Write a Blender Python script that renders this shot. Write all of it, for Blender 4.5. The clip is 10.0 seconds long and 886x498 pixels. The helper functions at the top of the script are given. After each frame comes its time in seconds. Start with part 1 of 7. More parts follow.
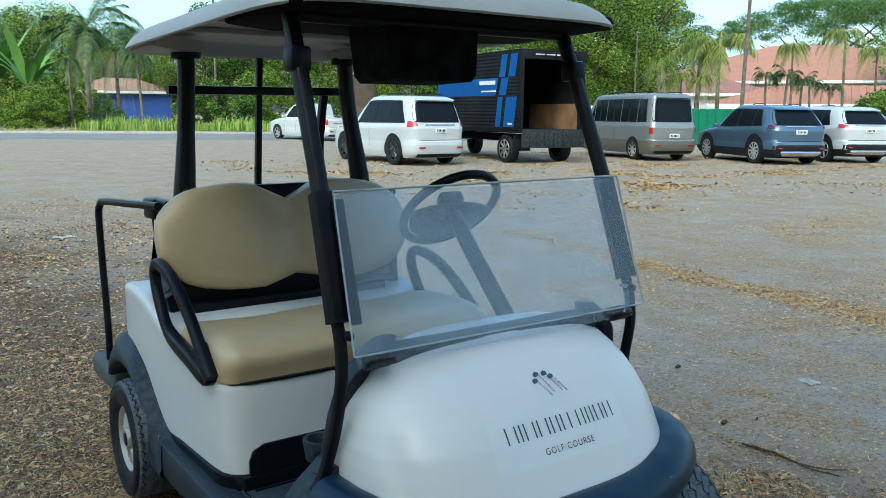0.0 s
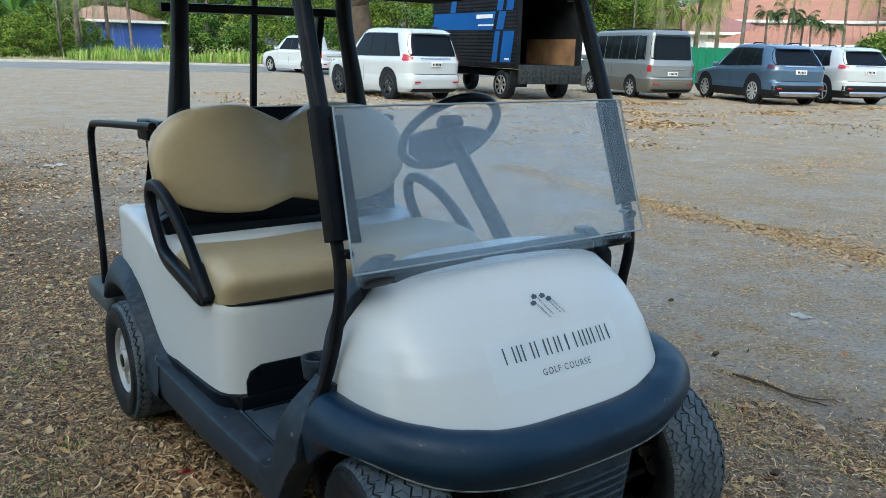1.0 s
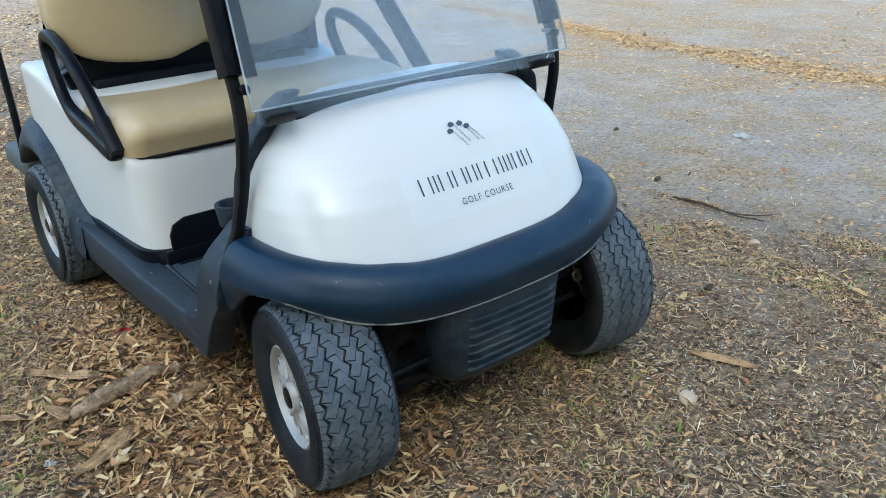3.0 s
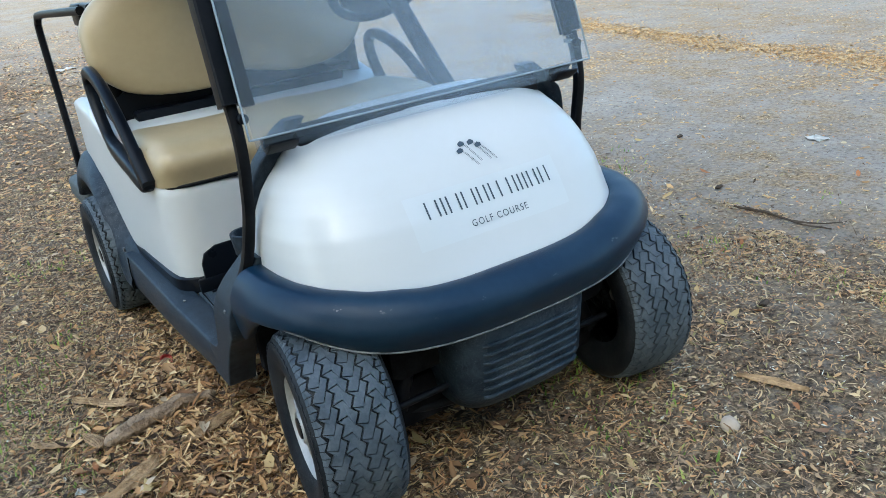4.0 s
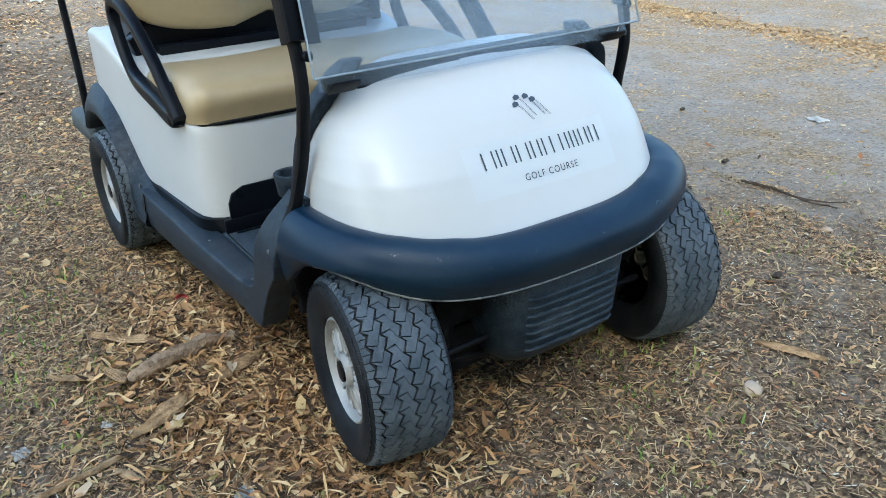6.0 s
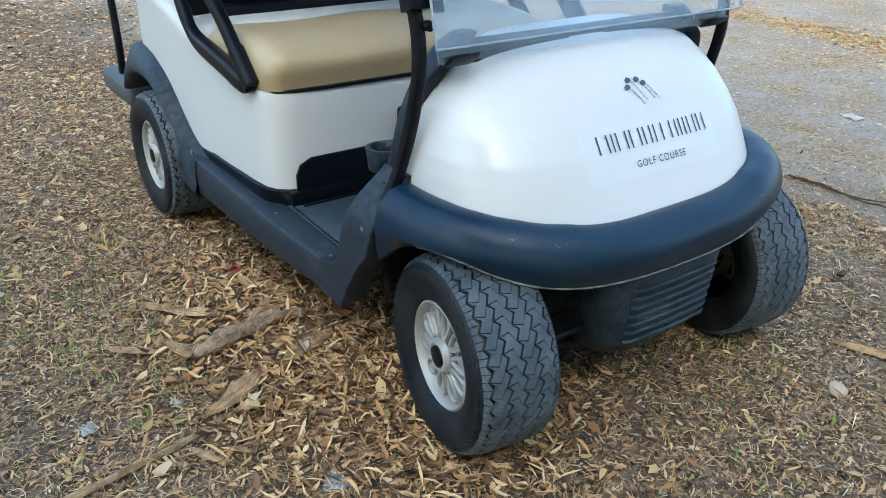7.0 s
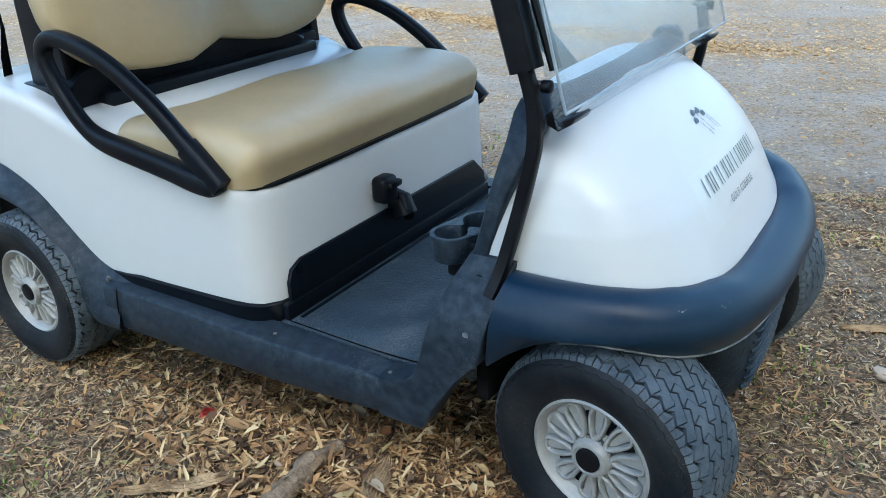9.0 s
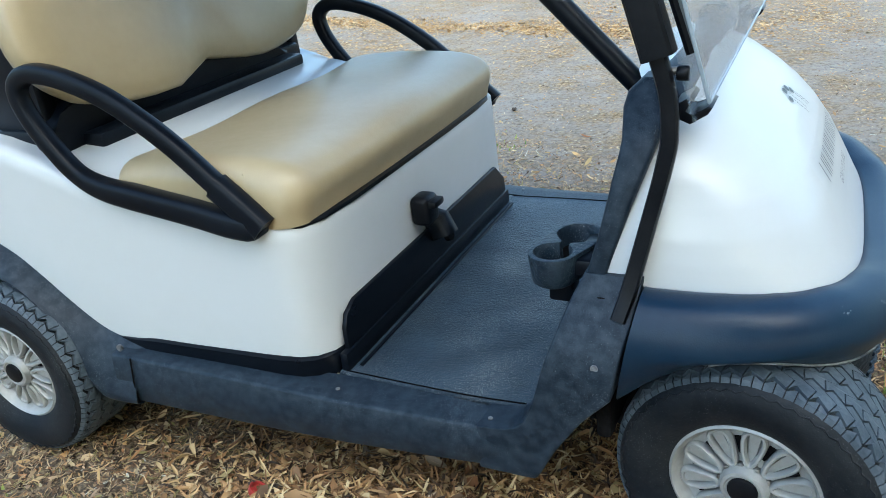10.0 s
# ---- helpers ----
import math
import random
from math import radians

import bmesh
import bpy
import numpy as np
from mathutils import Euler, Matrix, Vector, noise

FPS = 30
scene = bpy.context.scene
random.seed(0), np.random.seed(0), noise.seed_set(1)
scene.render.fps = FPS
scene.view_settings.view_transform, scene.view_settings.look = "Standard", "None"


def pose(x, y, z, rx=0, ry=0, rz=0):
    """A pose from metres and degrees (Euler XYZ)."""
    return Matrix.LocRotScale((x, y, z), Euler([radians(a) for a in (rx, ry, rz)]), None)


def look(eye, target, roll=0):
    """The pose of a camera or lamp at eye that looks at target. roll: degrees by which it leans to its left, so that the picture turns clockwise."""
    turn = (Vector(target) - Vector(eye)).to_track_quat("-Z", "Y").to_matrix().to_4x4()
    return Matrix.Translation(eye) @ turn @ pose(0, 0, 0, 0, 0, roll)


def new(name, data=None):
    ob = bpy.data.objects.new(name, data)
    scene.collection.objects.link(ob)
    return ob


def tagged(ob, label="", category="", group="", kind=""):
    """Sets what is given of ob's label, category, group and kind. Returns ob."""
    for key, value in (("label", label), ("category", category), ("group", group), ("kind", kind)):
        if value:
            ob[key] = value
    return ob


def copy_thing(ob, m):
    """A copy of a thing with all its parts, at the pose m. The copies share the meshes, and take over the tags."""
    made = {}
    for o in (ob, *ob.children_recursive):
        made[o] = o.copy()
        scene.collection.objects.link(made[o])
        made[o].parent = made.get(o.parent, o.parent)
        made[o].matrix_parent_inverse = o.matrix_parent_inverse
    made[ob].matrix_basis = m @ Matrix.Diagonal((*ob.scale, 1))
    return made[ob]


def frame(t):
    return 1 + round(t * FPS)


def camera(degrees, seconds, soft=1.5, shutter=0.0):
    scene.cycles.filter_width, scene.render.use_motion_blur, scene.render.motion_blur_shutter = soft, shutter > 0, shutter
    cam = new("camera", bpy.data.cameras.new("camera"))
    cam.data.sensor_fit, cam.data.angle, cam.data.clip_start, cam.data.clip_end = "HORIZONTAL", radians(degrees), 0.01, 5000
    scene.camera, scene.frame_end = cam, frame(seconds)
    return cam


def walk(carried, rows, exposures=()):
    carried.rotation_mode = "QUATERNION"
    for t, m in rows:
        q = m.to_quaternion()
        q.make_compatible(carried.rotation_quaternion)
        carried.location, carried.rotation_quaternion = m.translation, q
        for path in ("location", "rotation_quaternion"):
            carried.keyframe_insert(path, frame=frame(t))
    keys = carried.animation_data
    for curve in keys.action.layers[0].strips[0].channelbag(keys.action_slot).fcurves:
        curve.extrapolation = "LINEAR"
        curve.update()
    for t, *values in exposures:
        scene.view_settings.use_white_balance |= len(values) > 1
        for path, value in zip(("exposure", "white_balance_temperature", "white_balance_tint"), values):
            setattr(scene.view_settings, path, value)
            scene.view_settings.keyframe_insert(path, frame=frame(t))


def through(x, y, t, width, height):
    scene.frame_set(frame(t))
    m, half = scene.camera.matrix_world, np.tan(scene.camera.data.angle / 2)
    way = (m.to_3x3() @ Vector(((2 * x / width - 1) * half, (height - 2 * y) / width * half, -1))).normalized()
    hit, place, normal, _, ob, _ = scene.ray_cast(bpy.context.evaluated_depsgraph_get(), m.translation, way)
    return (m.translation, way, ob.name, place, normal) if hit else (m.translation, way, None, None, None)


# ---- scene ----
from mathutils.bvhtree import BVHTree
cam = camera(57.6, 10.0, soft=0.7)
PATH = [
    (0.0, -1.322, -1.426, 1.420, 80.447, -0.592, -34.770),
    (0.5, -1.328, -1.434, 1.412, 81.595, -1.077, -34.401),
    (1.0, -1.330, -1.409, 1.373, 76.057, -1.488, -35.092),
    (1.5, -1.326, -1.397, 1.348, 70.882, -1.285, -34.785),
    (2.0, -1.307, -1.412, 1.308, 66.051, 0.066, -36.247),
    (2.5, -1.269, -1.420, 1.308, 64.619, 0.716, -39.121),
    (2.7, -1.254, -1.423, 1.309, 65.068, 0.622, -39.553),
    (4.0, -1.011, -1.494, 1.294, 66.733, 5.438, -33.348),
    (4.5, -1.015, -1.496, 1.296, 67.616, 3.868, -34.151),
    (5.0, -1.034, -1.507, 1.308, 67.378, 2.585, -32.873),
    (5.2, -1.043, -1.512, 1.312, 64.581, 2.963, -32.970),
    (6.3, -1.269, -1.326, 1.276, 64.075, 1.075, -35.030),
    (6.5, -1.319, -1.287, 1.284, 63.981, 1.685, -36.032),
    (7.0, -1.393, -1.170, 1.259, 62.509, -1.922, -35.140),
    (7.5, -1.387, -0.888, 1.242, 64.346, 1.832, -37.911),
    (8.0, -1.426, -0.692, 1.234, 64.564, 0.490, -41.038),
    (8.5, -1.577, -0.560, 1.252, 64.410, 1.853, -55.943),
    (9.0, -1.686, -0.413, 1.251, 64.478, 0.745, -57.304),
    (9.5, -1.683, -0.177, 1.232, 67.837, 6.071, -60.935),
    (10.0, -1.661, -0.022, 1.206, 64.603, 4.013, -65.363),
]
walk(cam, [(row[0], pose(*row[1:])) for row in PATH], [(0.0, 1.42, 5520, -10.0), (0.6, 1.42, 5560, -8.0), (1.0, 1.44, 5700, -5.0), (1.5, 1.80, 5850, -3.0), (2.0, 2.10, 5950, -2.0), (2.5, 2.14, 5900, -2.0), (4.5, 2.03, 5720, -3.0), (7.0, 2.19, 5780, -2.0), (8.5, 2.08, 5520, -2.0), (10.0, 2.27, 5740, -4.0)])

# ---- light ----
world = bpy.data.worlds.new("sky")
scene.world = world
world.use_nodes = True
wn = world.node_tree.nodes
sky = wn.new("ShaderNodeTexSky")
sky.sky_type, sky.sun_disc = "NISHITA", False
sky.sun_elevation, sky.sun_rotation = radians(42), radians(229)
sky.air_density, sky.dust_density = 1.0, 4.0
world.node_tree.links.new(sky.outputs[0], wn["Background"].inputs[0])
wn["Background"].inputs[1].default_value = 0.15
sun_data = bpy.data.lights.new("sun", "SUN")
sun_data.energy, sun_data.angle, sun_data.color = 0.24, radians(20), (1.0, 0.95, 0.87)
sun = new("sun", sun_data)
sun.matrix_world = look((-0.755 * 12, -0.656 * 12, 12 * math.tan(radians(42))), (0, 0, 0))


# ---- materials ----
def mat(name, base, rough=0.5, metal=0.0, second=None, scale=6.0, amount=0.5, bump=0.0, bump_scale=60.0, coat=0.0, spec=0.5, detail=6.0, per_object=0.0, sharp=False, alpha=1.0, gloss_var=0.0):
    m = bpy.data.materials.new(name)
    m.use_nodes = True
    nt = m.node_tree
    b = nt.nodes["Principled BSDF"]
    b.inputs["Roughness"].default_value = rough
    b.inputs["Metallic"].default_value = metal
    b.inputs["Coat Weight"].default_value = coat
    b.inputs["Coat Roughness"].default_value = 0.08
    b.inputs["Specular IOR Level"].default_value = spec
    co = nt.nodes.new("ShaderNodeTexCoord")
    base4 = (*base, 1)
    b.inputs["Base Color"].default_value = base4
    if second:
        n1 = nt.nodes.new("ShaderNodeTexNoise")
        n1.inputs["Scale"].default_value, n1.inputs["Detail"].default_value = scale, detail
        n2 = nt.nodes.new("ShaderNodeTexNoise")
        n2.inputs["Scale"].default_value, n2.inputs["Detail"].default_value = scale * 9.0, 3.0
        add = nt.nodes.new("ShaderNodeMath")
        add.operation = "MULTIPLY_ADD"
        add.inputs[1].default_value, add.inputs[2].default_value = 0.35, -0.17
        mx = nt.nodes.new("ShaderNodeMath")
        ramp = nt.nodes.new("ShaderNodeValToRGB")
        lo, hi = (0.5, 0.62) if sharp else (0.36, 0.70)
        ramp.color_ramp.elements[0].position, ramp.color_ramp.elements[1].position = lo, hi
        ramp.color_ramp.elements[0].color = base4
        ramp.color_ramp.elements[1].color = (*[p + (q - p) * amount for p, q in zip(base, second)], 1)
        for n in (n1, n2):
            nt.links.new(co.outputs["Object"], n.inputs["Vector"])
        nt.links.new(n2.outputs["Fac"], add.inputs[0])
        nt.links.new(n1.outputs["Fac"], mx.inputs[0])
        nt.links.new(add.outputs[0], mx.inputs[1])
        nt.links.new(mx.outputs[0], ramp.inputs[0])
        out = ramp.outputs[0]
        if per_object:
            info = nt.nodes.new("ShaderNodeObjectInfo")
            hsv = nt.nodes.new("ShaderNodeHueSaturation")
            val = nt.nodes.new("ShaderNodeMath")
            val.operation = "MULTIPLY_ADD"
            val.inputs[1].default_value, val.inputs[2].default_value = per_object, 1 - per_object / 2
            nt.links.new(info.outputs["Random"], val.inputs[0])
            nt.links.new(val.outputs[0], hsv.inputs["Value"])
            nt.links.new(out, hsv.inputs["Color"])
            out = hsv.outputs[0]
        nt.links.new(out, b.inputs["Base Color"])
        if gloss_var:
            rr = nt.nodes.new("ShaderNodeMath")
            rr.operation = "MULTIPLY_ADD"
            rr.inputs[1].default_value, rr.inputs[2].default_value = gloss_var, rough - gloss_var / 2
            nt.links.new(mx.outputs[0], rr.inputs[0])
            nt.links.new(rr.outputs[0], b.inputs["Roughness"])
    if bump:
        n3 = nt.nodes.new("ShaderNodeTexNoise")
        n3.inputs["Scale"].default_value, n3.inputs["Detail"].default_value = bump_scale, 4.0
        bp = nt.nodes.new("ShaderNodeBump")
        bp.inputs["Strength"].default_value, bp.inputs["Distance"].default_value = bump, 0.01
        nt.links.new(co.outputs["Object"], n3.inputs["Vector"])
        nt.links.new(n3.outputs["Fac"], bp.inputs["Height"])
        nt.links.new(bp.outputs[0], b.inputs["Normal"])
    return m


def island_mat(name, colours, rough=0.8, sheen=0.0, through=0.0, blend="LINEAR"):
    """Colour picked per loose piece of a joined mesh."""
    m = bpy.data.materials.new(name)
    m.use_nodes = True
    nt = m.node_tree
    b = nt.nodes["Principled BSDF"]
    b.inputs["Roughness"].default_value = rough
    b.inputs["Specular IOR Level"].default_value = 0.3
    geo = nt.nodes.new("ShaderNodeNewGeometry")
    ramp = nt.nodes.new("ShaderNodeValToRGB")
    ramp.color_ramp.interpolation = blend
    els = ramp.color_ramp.elements
    while len(els) < len(colours):
        els.new(0.5)
    for k, c in enumerate(colours):
        els[k].position = k / (len(colours) - (1 if blend == "LINEAR" else 0))
        els[k].color = (*c, 1)
    nt.links.new(geo.outputs["Random Per Island"], ramp.inputs[0])
    nt.links.new(ramp.outputs[0], b.inputs["Base Color"])
    if through:
        tr = nt.nodes.new("ShaderNodeBsdfTranslucent")
        mix = nt.nodes.new("ShaderNodeMixShader")
        mix.inputs[0].default_value = through
        nt.links.new(ramp.outputs[0], tr.inputs[0])
        nt.links.new(b.outputs[0], mix.inputs[1])
        nt.links.new(tr.outputs[0], mix.inputs[2])
        nt.links.new(mix.outputs[0], nt.nodes["Material Output"].inputs[0])
    return m


def acrylic_mat(name, haze=0.12, tint=(0.9, 0.95, 1.0)):
    """Clear sheet with fine scratches and dust."""
    m = bpy.data.materials.new(name)
    m.use_nodes = True
    nt = m.node_tree
    nt.nodes.remove(nt.nodes["Principled BSDF"])
    tr = nt.nodes.new("ShaderNodeBsdfTransparent")
    tr.inputs[0].default_value = (*tint, 1)
    gl = nt.nodes.new("ShaderNodeBsdfGlossy")
    gl.inputs["Roughness"].default_value = 0.16
    df = nt.nodes.new("ShaderNodeBsdfDiffuse")
    df.inputs[0].default_value = (0.66, 0.79, 0.92, 1)
    tl = nt.nodes.new("ShaderNodeBsdfTranslucent")
    tl.inputs[0].default_value = (0.66, 0.79, 0.92, 1)
    face = nt.nodes.new("ShaderNodeLayerWeight")
    face.inputs[0].default_value = 0.5
    steep = nt.nodes.new("ShaderNodeMath")
    steep.operation = "POWER"
    steep.inputs[1].default_value = 4.0
    nt.links.new(face.outputs["Facing"], steep.inputs[0])
    fr = nt.nodes.new("ShaderNodeMath")
    fr.operation = "MULTIPLY_ADD"
    fr.inputs[1].default_value, fr.inputs[2].default_value = 0.5, 0.02
    nt.links.new(steep.outputs[0], fr.inputs[0])
    noise1 = nt.nodes.new("ShaderNodeTexNoise")
    noise1.inputs["Scale"].default_value, noise1.inputs["Detail"].default_value = 5.0, 8.0
    co = nt.nodes.new("ShaderNodeTexCoord")
    nt.links.new(co.outputs["Object"], noise1.inputs["Vector"])
    dust = nt.nodes.new("ShaderNodeMath")
    dust.operation = "MULTIPLY"
    dust.inputs[1].default_value = haze * 2
    nt.links.new(noise1.outputs["Fac"], dust.inputs[0])
    m0, m1, m2 = (nt.nodes.new("ShaderNodeMixShader") for _ in range(3))
    m0.inputs[0].default_value = 0.5
    nt.links.new(df.outputs[0], m0.inputs[1])
    nt.links.new(tl.outputs[0], m0.inputs[2])
    nt.links.new(dust.outputs[0], m1.inputs[0])
    nt.links.new(tr.outputs[0], m1.inputs[1])
    nt.links.new(m0.outputs[0], m1.inputs[2])
    nt.links.new(fr.outputs[0], m2.inputs[0])
    nt.links.new(m1.outputs[0], m2.inputs[1])
    nt.links.new(gl.outputs[0], m2.inputs[2])
    nt.links.new(m2.outputs[0], nt.nodes["Material Output"].inputs[0])
    return m


WHITE_SHELL = mat("white_shell", (0.505, 0.523, 0.525), 0.34, spec=0.35, second=(0.48, 0.495, 0.485), scale=3.0, amount=0.5, coat=0.25, bump=0.015, bump_scale=8.0, gloss_var=0.1)
DARK_PLASTIC = mat("dark_plastic", (0.0028, 0.0042, 0.0072), 0.34, spec=0.13, second=(0.008, 0.011, 0.016), scale=4.0, amount=0.55, bump=0.06, bump_scale=420.0, gloss_var=0.25)
BUMPER_PLASTIC = mat("bumper_plastic", (0.0040, 0.0155, 0.035), 0.36, spec=0.24, second=(0.014, 0.035, 0.060), scale=5.0, amount=0.6, bump=0.05, bump_scale=340.0, gloss_var=0.3, detail=10.0)
BLACK_STEEL = mat("black_steel", (0.003, 0.004, 0.006), 0.36, spec=0.14, second=(0.014, 0.014, 0.016), scale=12.0, amount=0.5, bump=0.05, bump_scale=200.0)
MAT_RUBBER = mat("floor_rubber", (0.009, 0.021, 0.036), 0.5, second=(0.038, 0.064, 0.092), scale=13.0, amount=0.55, bump=0.7, bump_scale=190.0, detail=14.0)
VINYL = mat("tan_vinyl", (0.372, 0.297, 0.173), 0.37, spec=0.55, second=(0.313, 0.246, 0.138), scale=5.0, amount=0.6, bump=0.05, bump_scale=320.0, gloss_var=0.12)
TYRE = mat("tyre_rubber", (0.0048, 0.0070, 0.0105), 0.55, spec=0.16, second=(0.026, 0.028, 0.030), scale=9.0, amount=0.6, bump=0.12, bump_scale=240.0)
TREAD = mat("tread_rubber", (0.040, 0.054, 0.068), 0.6, spec=0.25, second=(0.105, 0.127, 0.148), scale=14.0, amount=0.7, bump=0.15, bump_scale=200.0)
RIM = mat("silver_rim", (0.335, 0.34, 0.33), 0.45, metal=0.25, second=(0.21, 0.205, 0.19), scale=10.0, amount=0.6)
STEEL = mat("dull_steel", (0.30, 0.30, 0.29), 0.45, metal=0.8, second=(0.16, 0.13, 0.1), scale=20.0, amount=0.7)
ROOF = mat("roof_shell", (0.33, 0.325, 0.30), 0.5, second=(0.25, 0.245, 0.22), scale=3.0, amount=0.6, bump=0.03, bump_scale=20.0)
BLACK_DEEP = mat("matt_black_and_shade", (0.003, 0.003, 0.0035), 0.9, spec=0.04, second=(0.02, 0.02, 0.022), scale=20.0)
INK = mat("dark_ink", (0.035, 0.05, 0.065), 0.4)
DECAL = mat("decal_film", (0.50, 0.53, 0.535), 0.3, second=(0.53, 0.55, 0.55), scale=4.0, coat=0.4)
SCRATCHED = mat("scratched_plastic", (0.007, 0.015, 0.026), 0.42, spec=0.26, second=(0.036, 0.052, 0.070), scale=26.0, amount=0.7, bump=0.3, bump_scale=120.0, gloss_var=0.2, detail=14.0)
DUSTY = mat("dusty_plastic", (0.006, 0.012, 0.021), 0.46, spec=0.22, second=(0.052, 0.071, 0.092), scale=45.0, amount=0.40, bump=0.12, bump_scale=420.0, gloss_var=0.2, detail=10.0)
PLATFORM = mat("grey_platform", (0.055, 0.068, 0.070), 0.6, second=(0.03, 0.036, 0.038), scale=8.0, amount=0.8, bump=0.2, bump_scale=200.0)
WEAR = mat("scuffed_plastic", (0.22, 0.23, 0.24), 0.6, second=(0.03, 0.035, 0.045), scale=25.0, amount=1.0)


def grit(m, scale, start, colour, width=0.05):
    """Pale grains of dust strewn over a surface, thicker in some places."""
    nt = m.node_tree
    b = nt.nodes["Principled BSDF"]
    under = b.inputs["Base Color"].links[0].from_socket
    co = nt.nodes.new("ShaderNodeTexCoord")
    fine, broad = nt.nodes.new("ShaderNodeTexNoise"), nt.nodes.new("ShaderNodeTexNoise")
    fine.inputs["Scale"].default_value, fine.inputs["Detail"].default_value = scale, 2.0
    broad.inputs["Scale"].default_value, broad.inputs["Detail"].default_value = 7.0, 3.0
    both_ = nt.nodes.new("ShaderNodeMath")
    both_.operation = "MULTIPLY_ADD"
    both_.inputs[1].default_value = 0.45
    ramp = nt.nodes.new("ShaderNodeValToRGB")
    ramp.color_ramp.elements[0].position, ramp.color_ramp.elements[1].position = start, start + width
    mix = nt.nodes.new("ShaderNodeMix")
    mix.data_type = "RGBA"
    for n in (fine, broad):
        nt.links.new(co.outputs["Object"], n.inputs["Vector"])
    nt.links.new(broad.outputs["Fac"], both_.inputs[0])
    nt.links.new(fine.outputs["Fac"], both_.inputs[2])
    nt.links.new(both_.outputs[0], ramp.inputs[0])
    nt.links.new(ramp.outputs[0], mix.inputs[0])
    nt.links.new(under, mix.inputs[6])
    mix.inputs[7].default_value = (*colour, 1)
    nt.links.new(mix.outputs[2], b.inputs["Base Color"])


grit(MAT_RUBBER, 420.0, 0.84, (0.16, 0.18, 0.19))
grit(DUSTY, 480.0, 0.90, (0.11, 0.13, 0.145))
grit(SCRATCHED, 420.0, 0.86, (0.12, 0.14, 0.155))
grit(TYRE, 480.0, 0.92, (0.10, 0.105, 0.105))
ACRYLIC = acrylic_mat("hazy_acrylic", 0.090, (0.965, 0.975, 0.985))
ACRYLIC_EDGE = mat("acrylic_edge", (0.22, 0.26, 0.29), 0.25, second=(0.36, 0.41, 0.44), scale=20)


# ---- mesh tools ----
def finish(bm, name, smooth=40.0):
    bmesh.ops.recalc_face_normals(bm, faces=bm.faces[:])
    me = bpy.data.meshes.new(name)
    bm.to_mesh(me)
    bm.free()
    if smooth:
        me.polygons.foreach_set("use_smooth", [True] * len(me.polygons))
        me.set_sharp_from_angle(angle=radians(smooth))
    return me


def part(name, bm, material, parent, label="", at=None, smooth=40.0):
    me = finish(bm, name, smooth)
    me.materials.append(material)
    ob = new(name, me)
    ob.parent = parent
    if at is not None:
        ob.matrix_basis = at
    if label:
        ob["label"] = label
    return ob


def thing(name, at, label, category, group="", kind=""):
    ob = new(name)
    ob.empty_display_size = 0.1
    ob.matrix_basis = at
    return tagged(ob, label, category, group, kind)


def solo(name, bm, material, label, category, at=None, group="", kind="", smooth=40.0):
    ob = part(name, bm, material, None, at=at, smooth=smooth)
    return tagged(ob, label, category, group, kind)


def loft(rings, closed=False, caps=False, bm=None):
    """Quads between rows of points. closed: each row is a loop. caps: close the first and last row."""
    bm = bm or bmesh.new()
    vs = [[bm.verts.new(p) for p in r] for r in rings]
    n = len(vs[0])
    for a, b in zip(vs, vs[1:]):
        for i in range(n if closed else n - 1):
            j = (i + 1) % n
            bm.faces.new((a[i], a[j], b[j], b[i]))
    if caps:
        bm.faces.new(vs[0])
        bm.faces.new(vs[-1])
    return bm


def rbox(size, at=(0, 0, 0), bevel=0.01, segments=2, turn=None, bm=None):
    bm = bm or bmesh.new()
    m = Matrix.Translation(at) @ (turn or Matrix.Identity(4)) @ Matrix.Diagonal((*size, 1))
    made = bmesh.ops.create_cube(bm, size=1.0, matrix=m)["verts"]
    if bevel:
        edges = {e for v in made for e in v.link_edges}
        bmesh.ops.bevel(bm, geom=list(edges), offset=bevel, segments=segments, affect="EDGES", profile=0.5)
    return bm


def cyl(r, depth, at=(0, 0, 0), axis="z", n=24, r2=None, bm=None, bevel=0.0):
    bm = bm or bmesh.new()
    turn = {"z": pose(0, 0, 0), "x": pose(0, 0, 0, 0, 90, 0), "y": pose(0, 0, 0, 90, 0, 0)}[axis] if isinstance(axis, str) else axis
    made = bmesh.ops.create_cone(bm, cap_ends=True, segments=n, radius1=r, radius2=r if r2 is None else r2, depth=depth, matrix=Matrix.Translation(at) @ turn)["verts"]
    if bevel:
        edges = [e for e in {e for v in made for e in v.link_edges} if any(len(f.verts) > 4 for f in e.link_faces)]
        bmesh.ops.bevel(bm, geom=edges, offset=bevel, segments=2, affect="EDGES", profile=0.5)
    return bm


def spline(pts, step=6, closed=False):
    """Catmull-Rom through the points."""
    P = [Vector(p) for p in pts]
    n, out = len(P), []
    for i in range(n if closed else n - 1):
        a, b, c, d = (P[(i + k) % n] if closed else P[min(max(i + k, 0), n - 1)] for k in (-1, 0, 1, 2))
        for k in range(step):
            t = k / step
            out.append(0.5 * (2 * b + (c - a) * t + (2 * a - 5 * b + 4 * c - d) * t * t + (3 * b - a - 3 * c + d) * t ** 3))
    if not closed:
        out.append(P[-1])
    return out


def ring_section(w, h, n=12, power=2.0):
    out = []
    for k in range(n):
        a = 2 * math.pi * k / n
        c, s = math.cos(a), math.sin(a)
        out.append((w / 2 * math.copysign(abs(c) ** (2 / power), c), h / 2 * math.copysign(abs(s) ** (2 / power), s)))
    return out


